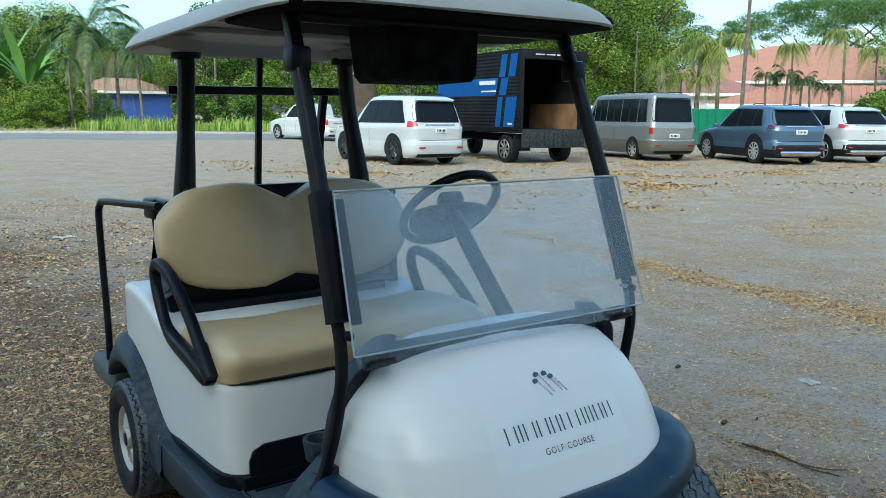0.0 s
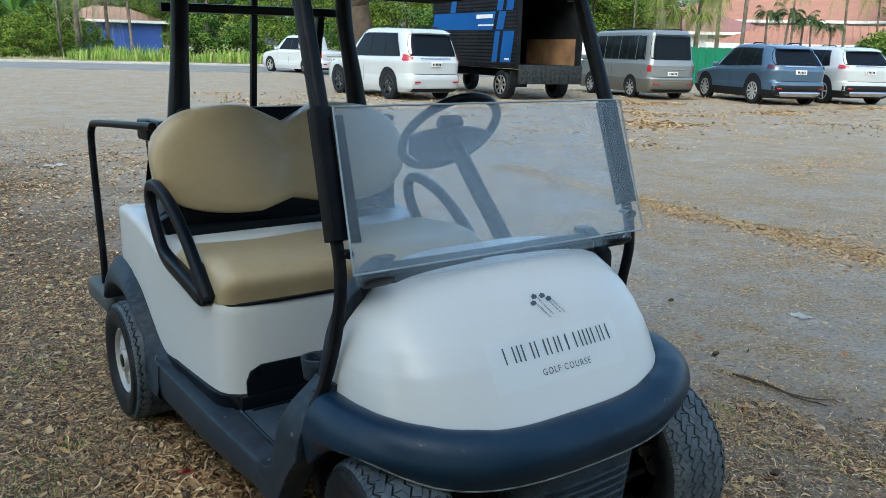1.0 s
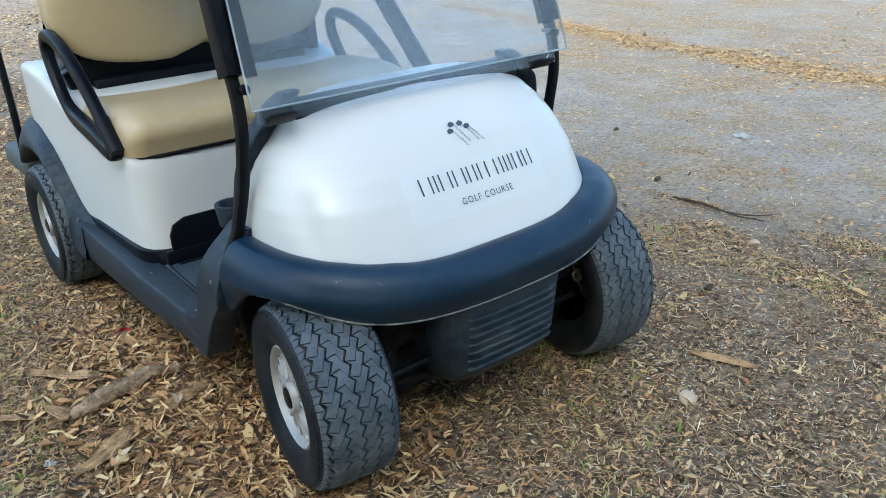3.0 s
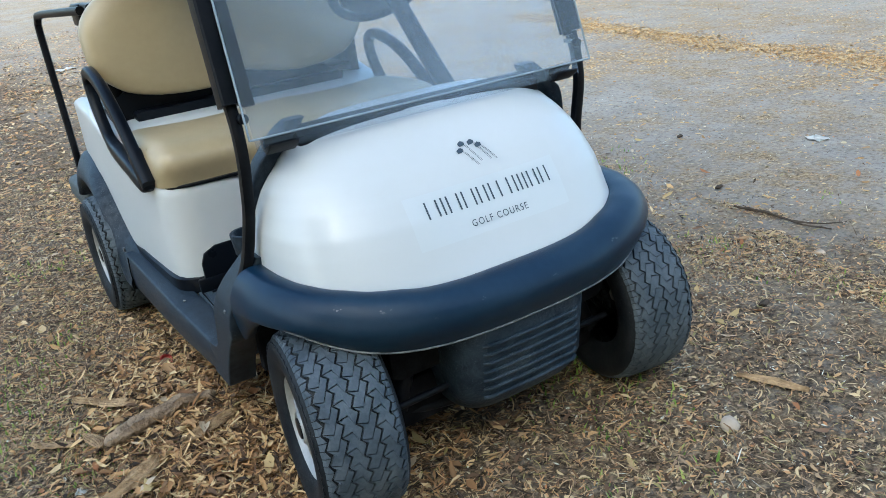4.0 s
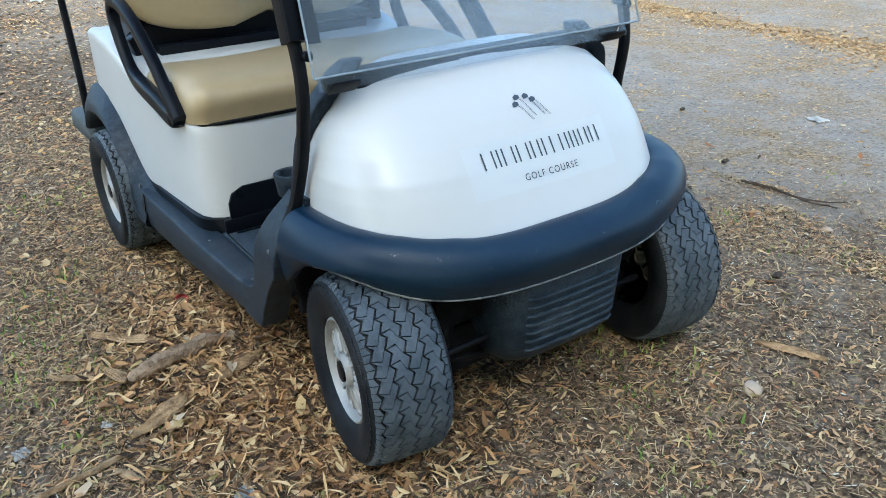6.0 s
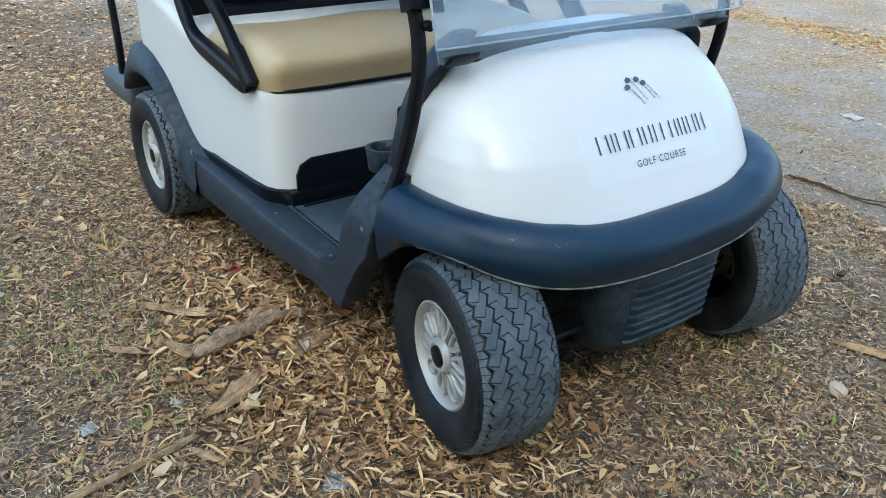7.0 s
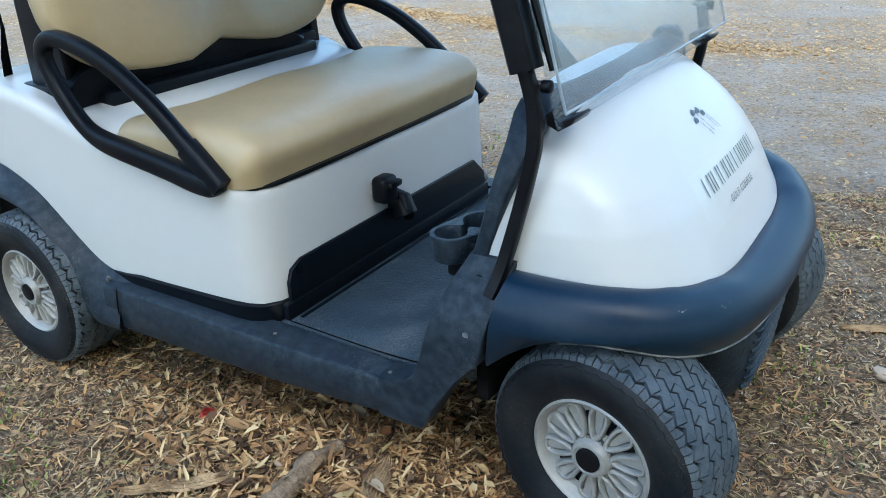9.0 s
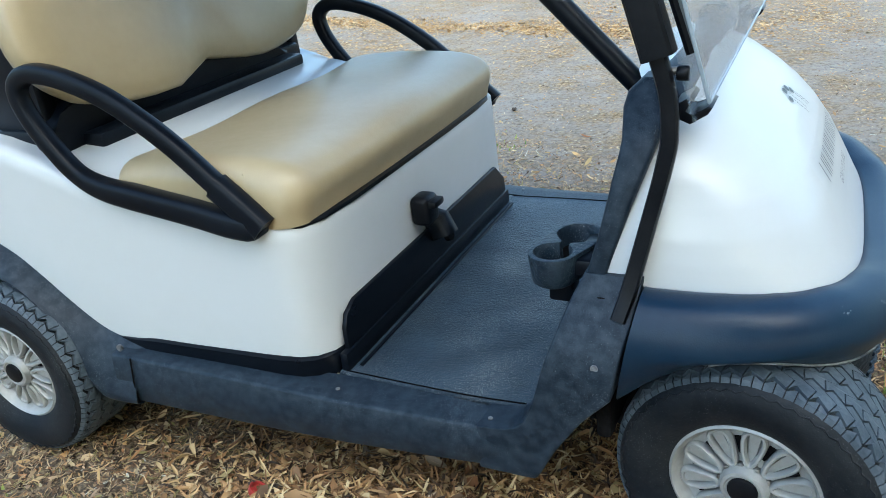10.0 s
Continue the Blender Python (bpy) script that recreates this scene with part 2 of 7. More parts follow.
def tube(pts, w, h=None, n=12, power=2.0, closed=False, up=(0, 0, 1), bm=None, taper=None):
    """A bar swept along points; w across, h along the 'up' side."""
    h = h or w
    P = [Vector(p) for p in pts]
    rings, m = [], len(P)
    up = Vector(up)
    for i, p in enumerate(P):
        a = P[i - 1] if i or closed else P[0]
        b = P[(i + 1) % m] if i < m - 1 or closed else P[-1]
        d = (b - a).normalized()
        side = d.cross(up)
        side = side.normalized() if side.length > 1e-4 else Vector((1, 0, 0))
        u = side.cross(d).normalized()
        k = taper(i / max(m - 1, 1)) if taper else 1.0
        rings.append([p + side * x * k + u * y * k for x, y in ring_section(w, h, n, power)])
    if closed:
        rings.append(rings[0])
        bm = loft(rings, closed=True, bm=bm)
        bmesh.ops.remove_doubles(bm, verts=bm.verts[:], dist=1e-6)
        return bm
    return loft(rings, closed=True, caps=True, bm=bm)


def lathe(profile, n=48, axis="x", bm=None, closed=False):
    """Profile of (along, radius) turned round an axis."""
    rings = []
    for k in range(n + 1):
        a = 2 * math.pi * k / n
        c, s = math.cos(a), math.sin(a)
        rings.append([((u, r * c, r * s) if axis == "x" else (r * c, u, r * s) if axis == "y" else (r * c, r * s, u)) for u, r in profile])
    bm = loft(rings, closed=closed, bm=bm)
    bmesh.ops.remove_doubles(bm, verts=bm.verts[:], dist=1e-6)
    return bm


def prism(outline, depth, axis="x", at=0.0, bevel=0.0, bm=None):
    """A flat outline of (a, b) pairs given a thickness. axis x: a is y, b is z; axis y: a is x, b is z; axis z: a is x, b is y."""
    bm = bm or bmesh.new()
    put = {"x": lambda a, b, d: (d, a, b), "y": lambda a, b, d: (a, d, b), "z": lambda a, b, d: (a, b, d)}[axis]
    f = bm.faces.new([bm.verts.new(put(a, b, at - depth / 2)) for a, b in outline])
    g = bm.faces.new([bm.verts.new(put(a, b, at + depth / 2)) for a, b in reversed(outline)])
    n = len(outline)
    lo, hi = list(f.verts), list(reversed(g.verts))
    for i in range(n):
        bm.faces.new((lo[i], lo[(i + 1) % n], hi[(i + 1) % n], hi[i]))
    if bevel:
        edges = list(set(f.edges) | set(g.edges))
        bmesh.ops.bevel(bm, geom=edges, offset=bevel, segments=2, affect="EDGES", profile=0.5)
    return bm


def lerp(xs, ys, v):
    return float(np.interp(v, xs, ys))


def mirrored(bm):
    """The same mesh on the other side."""
    out = bm.copy()
    for v in out.verts:
        v.co.x = -v.co.x
    return out


def both(name, bm, material, parent, label=""):
    b2 = mirrored(bm)
    return part(name, bm, material, parent, label), part(name, b2, material, parent, label)


# ---- ground ----
SLOPE_Y, SLOPE_X = -0.0323, 0.0049


def ground_z(x, y):
    r = math.hypot(x, y - 0.6)
    near = 1.0 - min(max((r - 2.2) / 4.0, 0.0), 1.0)
    near = near * near * (3 - 2 * near)
    z = (SLOPE_Y * y + SLOPE_X * x) * near
    if r < 30:
        z += 0.012 * noise.noise((x * 0.9, y * 0.9, 3.0)) + 0.006 * noise.noise((x * 3.1, y * 3.1, 7.0))
    z += 0.045 * math.exp(-(((x + 0.66) / 0.26) ** 2 + ((y - 0.62) / 0.42) ** 2))
    return z


def ground_material():
    m = bpy.data.materials.new("dry_earth")
    m.use_nodes = True
    nt = m.node_tree
    N, L = nt.nodes, nt.links
    b = N["Principled BSDF"]
    b.inputs["Roughness"].default_value = 0.95
    b.inputs["Specular IOR Level"].default_value = 0.15
    geo = N.new("ShaderNodeNewGeometry")

    def tex(scale, detail=6.0, rough=0.6, stretch=None):
        n = N.new("ShaderNodeTexNoise")
        n.inputs["Scale"].default_value, n.inputs["Detail"].default_value, n.inputs["Roughness"].default_value = scale, detail, rough
        if stretch:
            mp = N.new("ShaderNodeMapping")
            mp.inputs["Scale"].default_value = stretch
            mp.inputs["Rotation"].default_value = (0, 0, radians(20))
            L.new(geo.outputs["Position"], mp.inputs[0])
            L.new(mp.outputs[0], n.inputs["Vector"])
        else:
            L.new(geo.outputs["Position"], n.inputs["Vector"])
        return n.outputs["Fac"]

    def ramp(src, *stops):
        r = N.new("ShaderNodeValToRGB")
        els = r.color_ramp.elements
        while len(els) < len(stops):
            els.new(0.5)
        for e, (p, c) in zip(els, stops):
            e.position, e.color = p, (*c, 1) if len(c) == 3 else c
        L.new(src, r.inputs[0])
        return r.outputs[0]

    def mix(fac, a, c, kind="MIX"):
        n = N.new("ShaderNodeMix")
        n.data_type, n.blend_type = "RGBA", kind
        if isinstance(fac, float):
            n.inputs[0].default_value = fac
        else:
            L.new(fac, n.inputs[0])
        for k, v in ((6, a), (7, c)):
            if isinstance(v, tuple):
                n.inputs[k].default_value = (*v, 1)
            else:
                L.new(v, n.inputs[k])
        return n.outputs[2]

    def calc(op, a, c=None, d=None):
        n = N.new("ShaderNodeMath")
        n.operation = op
        for k, v in enumerate((a, c, d)):
            if v is None:
                continue
            if isinstance(v, (int, float)):
                n.inputs[k].default_value = v
            else:
                L.new(v, n.inputs[k])
        return n.outputs[0]

    sep = N.new("ShaderNodeSeparateXYZ")
    L.new(geo.outputs["Position"], sep.inputs[0])
    X, Y = sep.outputs[0], sep.outputs[1]
    # bare earth
    earth = ramp(tex(2.6, 12.0, 0.75), (0.3, (0.225, 0.205, 0.178)), (0.7, (0.345, 0.315, 0.272)))
    pebble = ramp(tex(38.0, 6.0, 0.75), (0.36, (0.42, 0.42, 0.42)), (0.5, (1, 1, 1)), (0.66, (1.0, 0.98, 0.94)))
    earth = mix(0.9, earth, pebble, "MULTIPLY")
    # litter; its near-black step paints in the shade between the leaves
    lit_fine = ramp(tex(60.0, 4.0, 0.75), (0.38, (0.014, 0.010, 0.007)), (0.54, (0.145, 0.100, 0.056)), (0.72, (0.46, 0.340, 0.195)))
    # where the litter lies: beside and before the cart, and in drifts on the open lot
    side = calc("ADD", calc("MULTIPLY", X, -0.55), calc("MULTIPLY", Y, -0.10))
    side = calc("ADD", side, 1.15)
    side = calc("ADD", side, calc("MULTIPLY_ADD", tex(0.9, 6.0), 2.6, -1.3))
    side = ramp(side, (0.15, (0, 0, 0)), (0.75, (1, 1, 1)))
    drift = tex(1.1, 10.0, 0.78, (1.1, 0.9, 1.0))
    drift = ramp(drift, (0.41, (0, 0, 0)), (0.57, (0.95, 0.95, 0.95)))
    amber = ramp(tex(52.0, 4.0, 0.75), (0.36, (0.085, 0.057, 0.028)), (0.5, (0.25, 0.172, 0.088)), (0.66, (0.45, 0.335, 0.19)))
    far_drift = mix(0.7, drift, ramp(tex(7.0, 6.0, 0.8), (0.42, (0, 0, 0)), (0.6, (1, 1, 1))), "MULTIPLY")
    mask = side
    speck = ramp(tex(17.0, 8.0, 0.8), (0.38, (0.45, 0.45, 0.45)), (0.56, (1, 1, 1)))
    mask = mix(1.0, mask, speck, "MULTIPLY")
    col = mix(mask, mix(far_drift, earth, amber), lit_fine)
    L.new(col, b.inputs["Base Color"])
    bp = N.new("ShaderNodeBump")
    bp.inputs["Strength"].default_value, bp.inputs["Distance"].default_value = 0.7, 0.02
    L.new(calc("ADD", tex(45.0, 6.0, 0.75), calc("MULTIPLY", tex(9.0, 5.0), 1.5)), bp.inputs["Height"])
    L.new(bp.outputs[0], b.inputs["Normal"])
    return m


def ground_sheet():
    """Fine near the cart, coarse to the horizon, one sheet."""
    cuts = sorted({round(v, 3) for v in np.concatenate([np.arange(-4, 6.01, 0.08), np.arange(-12, 30, 0.7), np.geomspace(30, 1500, 16), -np.geomspace(12, 1500, 16)])})
    cuty = sorted({round(v, 3) for v in np.concatenate([np.arange(-4, 6.01, 0.08), np.arange(-12, 40, 0.7), np.geomspace(40, 1500, 16), -np.geomspace(12, 1500, 16)])})
    verts = [(x, y, ground_z(x, y)) for y in cuty for x in cuts]
    n = len(cuts)
    faces = [(j * n + i, j * n + i + 1, (j + 1) * n + i + 1, (j + 1) * n + i) for j in range(len(cuty) - 1) for i in range(n - 1)]
    me = bpy.data.meshes.new("ground")
    me.from_pydata(verts, [], faces)
    me.polygons.foreach_set("use_smooth", [True] * len(me.polygons))
    me.materials.append(ground_material())
    return tagged(new("ground", me), "dry grey earth lot strewn with brown leaf litter", "ground", kind="structure")


ground_sheet()


# ---- golf cart ----
# cart space: the front axle stands over the origin, the nose points to -y, the driver sits at +x
cart = thing("golf_cart", pose(0, 0, 0.002, -1.85, -0.28, 0), "white two-seat golf cart with tan vinyl seats, parked on litter", "golf cart")

HOOD_Z = (0.500, 0.517, 0.56, 0.61, 0.65, 0.70, 0.74, 0.772, 0.805, 0.835, 0.853, 0.864, 0.870)
HOOD_F = (-0.150, -0.143, -0.121, -0.096, -0.075, -0.043, -0.010, 0.024, 0.068, 0.116, 0.156, 0.197, 0.250)
HOOD_W = (0.470, 0.470, 0.469, 0.466, 0.460, 0.446, 0.431, 0.411, 0.382, 0.341, 0.290, 0.220, 0.080)
HOOD_X = -0.012
HOOD_N = (3.9, 3.9, 3.8, 3.7, 3.6, 3.3, 3.0, 2.8, 2.6, 2.4, 2.3, 2.2, 2.0)


def hood_back(z):
    return lerp((0.50, 0.62, 0.72, 0.82, 0.853, 0.87), (0.257, 0.245, 0.213, 0.205, 0.222, 0.265), z)


def seam_z(y):
    """Height of the seam between cowl and bumper: level along the sides, dipping round the nose."""
    return lerp((-0.143, -0.136, -0.115, -0.07, -0.01, 0.06, 0.26), (0.518, 0.524, 0.539, 0.554, 0.563, 0.567, 0.570), y)


def hood_y(x, z):
    w, f, n = lerp(HOOD_Z, HOOD_W, z), lerp(HOOD_Z, HOOD_F, z), lerp(HOOD_Z, HOOD_N, z)
    k = max(1 - min(abs(x - HOOD_X) / w, 1.0) ** n, 0.0) ** (1 / n)
    back_ = hood_back(z)
    return back_ - (back_ - f) * k


def hood_ring(a, z):
    w, f, n = lerp(HOOD_Z, HOOD_W, z), lerp(HOOD_Z, HOOD_F, z), lerp(HOOD_Z, HOOD_N, z)
    c, s_ = math.cos(a), math.sin(a)
    return HOOD_X - w * math.copysign(abs(c) ** (2 / n), c), hood_back(z) - (hood_back(z) - f) * abs(s_) ** (2 / n)


def seam_point(a):
    """Where the seam runs at this turn round the nose."""
    z = 0.55
    for _ in range(4):
        x, y = hood_ring(a, z)
        z = seam_z(y)
    return x, y, z


def front_cowl():
    rings = []
    for t in np.concatenate([np.linspace(0, 0.80, 36), np.linspace(0.82, 1.0, 16)]):
        ring = []
        for k in range(129):
            a = math.pi * k / 128
            z = seam_point(a)[2]
            z = z + (0.868 - z) * float(t)
            ring.append((*hood_ring(a, z), z))
        rings.append(ring)
    return loft(rings, caps=True)


cowl = part("front_cowl", front_cowl(), WHITE_SHELL, cart, "glossy white moulded front cowl", smooth=60)


def on_hood(pairs_faces, lift=0.002):
    """Faces given in (x, z) laid on the cowl."""
    bm = bmesh.new()
    for face in pairs_faces:
        bm.faces.new([bm.verts.new((x, hood_y(x, z) - lift, z)) for x, z in face])
    return bm


def patch(x0, x1, z0, z1, nx=24, nz=8, lift=0.0012, round_=0.0):
    rows = []
    for j in range(nz + 1):
        z = z0 + (z1 - z0) * j / nz
        rows.append([(x0 + (x1 - x0) * i / nx, hood_y(x0 + (x1 - x0) * i / nx, z) - lift, z) for i in range(nx + 1)])
    return loft(rows)


part("decal", patch(-0.213, 0.215, 0.592, 0.700, 60, 20, 0.0004), DECAL, cowl, "pale rectangular decal film")


def stroke(a, b, w):
    (x0, z0), (x1, z1) = a, b
    dx, dz = x1 - x0, z1 - z0
    l = math.hypot(dx, dz)
    px, pz = -dz / l * w / 2, dx / l * w / 2
    out = []
    n = max(1, int(l / 0.012))
    for k in range(n):
        t0, t1 = k / n, (k + 1) / n
        out.append([(x0 + dx * t0 - px, z0 + dz * t0 - pz), (x0 + dx * t1 - px, z0 + dz * t1 - pz), (x0 + dx * t1 + px, z0 + dz * t1 + pz), (x0 + dx * t0 + px, z0 + dz * t0 + pz)])
    return out


def hood_marks():
    # the name is drawn as plain upright bars, one pair a letter
    widths = (0.034, 0.006, 0.034, 0.034, 0.026, 0.030, 0.0, 0.025, 0.021, 0.027, 0.026)
    x = -0.169
    for w in widths:
        if w == 0.0:
            x += 0.014
            continue
        z0, z1 = 0.6505, 0.6850
        for bx in ((x + 0.003,) if w < 0.01 else (x + 0.003, x + w - 0.003)):
            part("name_bar", on_hood(stroke((bx, z0), (bx, z1), 0.0044), 0.0026), INK, cowl)
        x += w + 0.0082
    # four clubs
    heads = ((-0.004, 0.771), (-0.016, 0.759), (0.022, 0.770), (0.037, 0.762))
    for hx, hz in heads:
        fx, fz = hx + 0.027, hz - 0.041 + (0.006 if hz < 0.765 else 0.0)
        for off in (0.0, 0.0036):
            part("club_shaft", on_hood(stroke((hx + 0.006 + off, hz - 0.004), (fx + off, fz), 0.0010), 0.0026), INK, cowl)
        part("club_head", on_hood([[(hx - 0.010, hz + 0.001), (hx - 0.009, hz - 0.005), (hx - 0.001, hz - 0.005), (hx + 0.008, hz - 0.003), (hx + 0.009, hz + 0.002), (hx + 0.001, hz + 0.005)]], 0.0028), INK, cowl)
    # the lettering below
    cu = bpy.data.curves.new("words", "FONT")
    cu.body, cu.size, cu.align_x, cu.space_character = "GOLF COURSE", 0.0205, "CENTER", 1.25
    tmp = new("words", cu)
    dg = bpy.context.evaluated_depsgraph_get()
    me = bpy.data.meshes.new_from_object(tmp.evaluated_get(dg))
    bpy.data.objects.remove(tmp)
    bm = bmesh.new()
    bm.from_mesh(me)
    for v in bm.verts:
        x, z = v.co.x + 0.010, v.co.y + 0.6105
        v.co = (x, hood_y(x, z) - 0.0026, z)
    part("lettering", bm, INK, cowl, "small dark printed words", smooth=0)


hood_marks()


def lip_height(y):
    """Lower edge of the skirt: up over the wheel, down at the nose and the riser."""
    total = 0.0
    for k in range(-4, 5):
        total += lerp((-0.24, -0.19, -0.12, -0.03, 0.06, 0.14, 0.205, 0.30), (0.406, 0.412, 0.446, 0.480, 0.481, 0.452, 0.402, 0.34), y + k * 0.012)
    return total / 9


def front_bumper():
    """Skirt that sweeps round the nose, from the cowl's seam to the lower lip."""
    rings = []
    n = 64
    for k in range(n + 1):
        a = math.pi * k / n
        c, s_ = math.cos(a), math.sin(a)

        def plan(w, f, b, p):
            return Vector((-w * math.copysign(abs(c) ** (2 / p), c), b - (b - f) * abs(s_) ** (2 / p), 0))
        sx_, sy_, sz_ = seam_point(a)
        inner = Vector((HOOD_X + (sx_ - HOOD_X) * 0.988, min(sy_, 0.235) + 0.003, 0))
        outer = plan(0.570, -0.236, 0.222, 2.75)
        low = plan(0.552, -0.208, 0.217, 2.6)
        # height of the lip: up over the wheel, down at the nose
        y = outer.y
        lip = lip_height(y)
        crown = sz_ + 0.001
        side = lerp((-0.24, -0.1, 0.22), (0.468, 0.500, 0.488), y)
        prof = [(inner, sz_ - 0.013), (inner + (outer - inner) * 0.06, sz_ + 0.001), (inner + (outer - inner) * 0.35, crown + 0.004), (inner + (outer - inner) * 0.68, crown - 0.006),
                (inner + (outer - inner) * 0.92, (crown + side) / 2), (outer, side), (outer * 0.6 + low * 0.4, side * 0.45 + lip * 0.55), (low, lip), (low * 0.985, lip - 0.004), (low * 0.955, lip + 0.004), (low * 0.93, lip + 0.03)]
        rings.append([(p.x, min(p.y, lerp((0.38, 0.40, 0.57), (0.219, 0.216, 0.184), z)), z) for p, z in spline_pairs(prof)])
    return loft(rings)


def spline_pairs(prof):
    pts = spline([(p.x, p.y, z) for p, z in prof], 3)
    return [(Vector((p.x, p.y, 0)), p.z) for p in pts]


bumper = part("front_bumper", front_bumper(), BUMPER_PLASTIC, cart, "dark navy moulded front bumper with scuffs", smooth=60)


def bumper_lip():
    pts = []
    for k in range(5, 60):
        a = math.pi * k / 64
        c, s_ = math.cos(a), math.sin(a)
        x, y = -0.553 * math.copysign(abs(c) ** (2 / 2.6), c), 0.217 - (0.217 + 0.210) * abs(s_) ** (2 / 2.6)
        yo = 0.222 - (0.222 + 0.236) * abs(s_) ** (2 / 2.75)
        pts.append((x, y, lip_height(yo) - 0.001))
    return tube(pts, 0.0050, 0.0044, 6)


part("worn_lip", bumper_lip(), WEAR, bumper, "pale scuffed lower edge")
# scuffs on the bumper
skin = front_bumper()
tree_of_skin = BVHTree.FromBMesh(skin)
for (x, y, z, r) in ((-0.428, -0.106, 0.536, 0.013), (-0.352, -0.165, 0.525, 0.015), (-0.256, -0.208, 0.490, 0.008), (0.255, -0.205, 0.505, 0.013), (-0.15, -0.222, 0.500, 0.010), (0.05, -0.23, 0.49, 0.008)):
    bm = bmesh.new()
    rnd = random.Random(int(1000 * abs(x)))
    for k in range(6):
        q = 2 * math.pi * rnd.random()
        c0 = Vector((x + r * 0.8 * math.cos(q), y + r * 0.6 * math.sin(q), z))
        big = r * rnd.uniform(0.15, 0.42)
        ring = []
        for g in (0.3, 1.4, 2.6, 3.9, 5.2):
            p, nrm, _, _ = tree_of_skin.find_nearest(c0 + Vector((big * rnd.uniform(0.6, 1.2) * math.cos(g), big * math.sin(g) * 0.6, 0)))
            nrm = nrm if nrm.dot(Vector((x, y - 0.1, 0.3))) > 0 else -nrm
            ring.append(bm.verts.new(p + nrm * 0.0012))
        bm.faces.new(ring)
    part("scuff", bm, WEAR, bumper)
skin.free()


def front_grille():
    """Box below the bumper with ribs moulded into its face."""
    rings = []
    for k, z in enumerate((0.175, 0.19, 0.23, 0.27, 0.31, 0.35, 0.39, 0.43)):
        f = lerp((0.175, 0.21, 0.40, 0.43), (-0.150, -0.180, -0.202, -0.19), z)
        w = lerp((0.175, 0.21, 0.43), (0.170, 0.194, 0.208), z)
        ring = []
        for a in np.linspace(0, math.pi, 33):
            c, s_ = math.cos(a), math.sin(a)
            ring.append((-w * math.copysign(abs(c) ** 0.42, c), 0.03 - (0.03 - f) * abs(s_) ** 0.42, z))
        rings.append(ring)
    return loft(rings, caps=True)


grille = part("front_grille", front_grille(), SCRATCHED, cart, "scratched navy plastic front panel with moulded ribs", smooth=50)
for k in range(7):
    z = 0.222 + 0.0235 * k
    f = lerp((0.175, 0.21, 0.40, 0.43), (-0.150, -0.180, -0.202, -0.19), z)
    part("rib", tube([(-0.140, f + 0.010, z), (-0.125, f + 0.001, z), (0, f - 0.003, z), (0.125, f + 0.001, z), (0.140, f + 0.010, z)], 0.010, 0.010, 8, 2.0), SCRATCHED, grille)


# running board, front riser and floor
def side_sill():
    """Board along the side and its riser to the cowl."""
    bm = bmesh.new()
    ys = (1.355, 1.31, 1.15, 0.95, 0.75, 0.55, 0.46, 0.41)
    rings = []
    for y in ys:
        zb = lerp((0.36, 0.5, 0.67, 1.0, 1.4), (0.211, 0.205, 0.196, 0.190, 0.188), y)
        zt = lerp((0.36, 0.8, 0.9, 1.4), (0.296, 0.299, 0.303, 0.312), y)
        xo = -lerp((0.33, 0.8, 1.4), (0.575, 0.592, 0.600), y)
        xi = -lerp((0.36, 0.78, 0.9, 1.4), (0.520, 0.505, 0.520, 0.520), y)
        rings.append([(xi, y, zt + 0.002), ((xi + xo) / 2 - 0.005, y, zt + 0.001), (xo + 0.008, y, zt), (xo + 0.003, y, zt - 0.002), (xo + 0.000, y, zt - 0.007), (xo - 0.004, y, (zt + zb) / 2), (xo - 0.001, y, zb + 0.010), (xo + 0.004, y, zb + 0.002), (xo + 0.014, y, zb), (xi, y, zb)])
    loft(rings, closed=True, caps=True, bm=bm)
    return bm


def riser():
    """Panel that climbs from the board's front end and leans in under the cowl."""
    rings = []
    for z in (0.203, 0.205, 0.209, 0.217, 0.24, 0.27, 0.297, 0.2995, 0.301, 0.304, 0.309, 0.316, 0.326, 0.345, 0.37, 0.40, 0.43, 0.455, 0.48, 0.50, 0.52, 0.54, 0.56, 0.575, 0.588):
        yf = lerp((0.203, 0.205, 0.209, 0.217, 0.278, 0.35, 0.40, 0.465, 0.555, 0.588), (0.362, 0.358, 0.355, 0.350, 0.318, 0.269, 0.221, 0.209, 0.190, 0.186), z)
        yr = lerp((0.297, 0.2995, 0.301, 0.306, 0.325, 0.36, 0.46, 0.545, 0.588), (0.470, 0.462, 0.435, 0.402, 0.378, 0.362, 0.333, 0.304, 0.284), z)
        xo = -lerp((0.203, 0.209, 0.43, 0.46, 0.49, 0.52, 0.545, 0.57, 0.588), (0.579, 0.582, 0.580, 0.576, 0.564, 0.544, 0.522, 0.500, 0.490), z)
        sec = []
        for q in np.linspace(0, 2 * math.pi, 32, endpoint=False):
            c, s_ = math.cos(q), math.sin(q)
            sec.append((xo + 0.0375 + 0.0375 * math.copysign(abs(c) ** 0.10, c), (yr + yf) / 2 + (yr - yf) / 2 * math.copysign(abs(s_) ** 0.10, s_), z))
        rings.append(sec)
    return loft(rings, closed=True, caps=True)


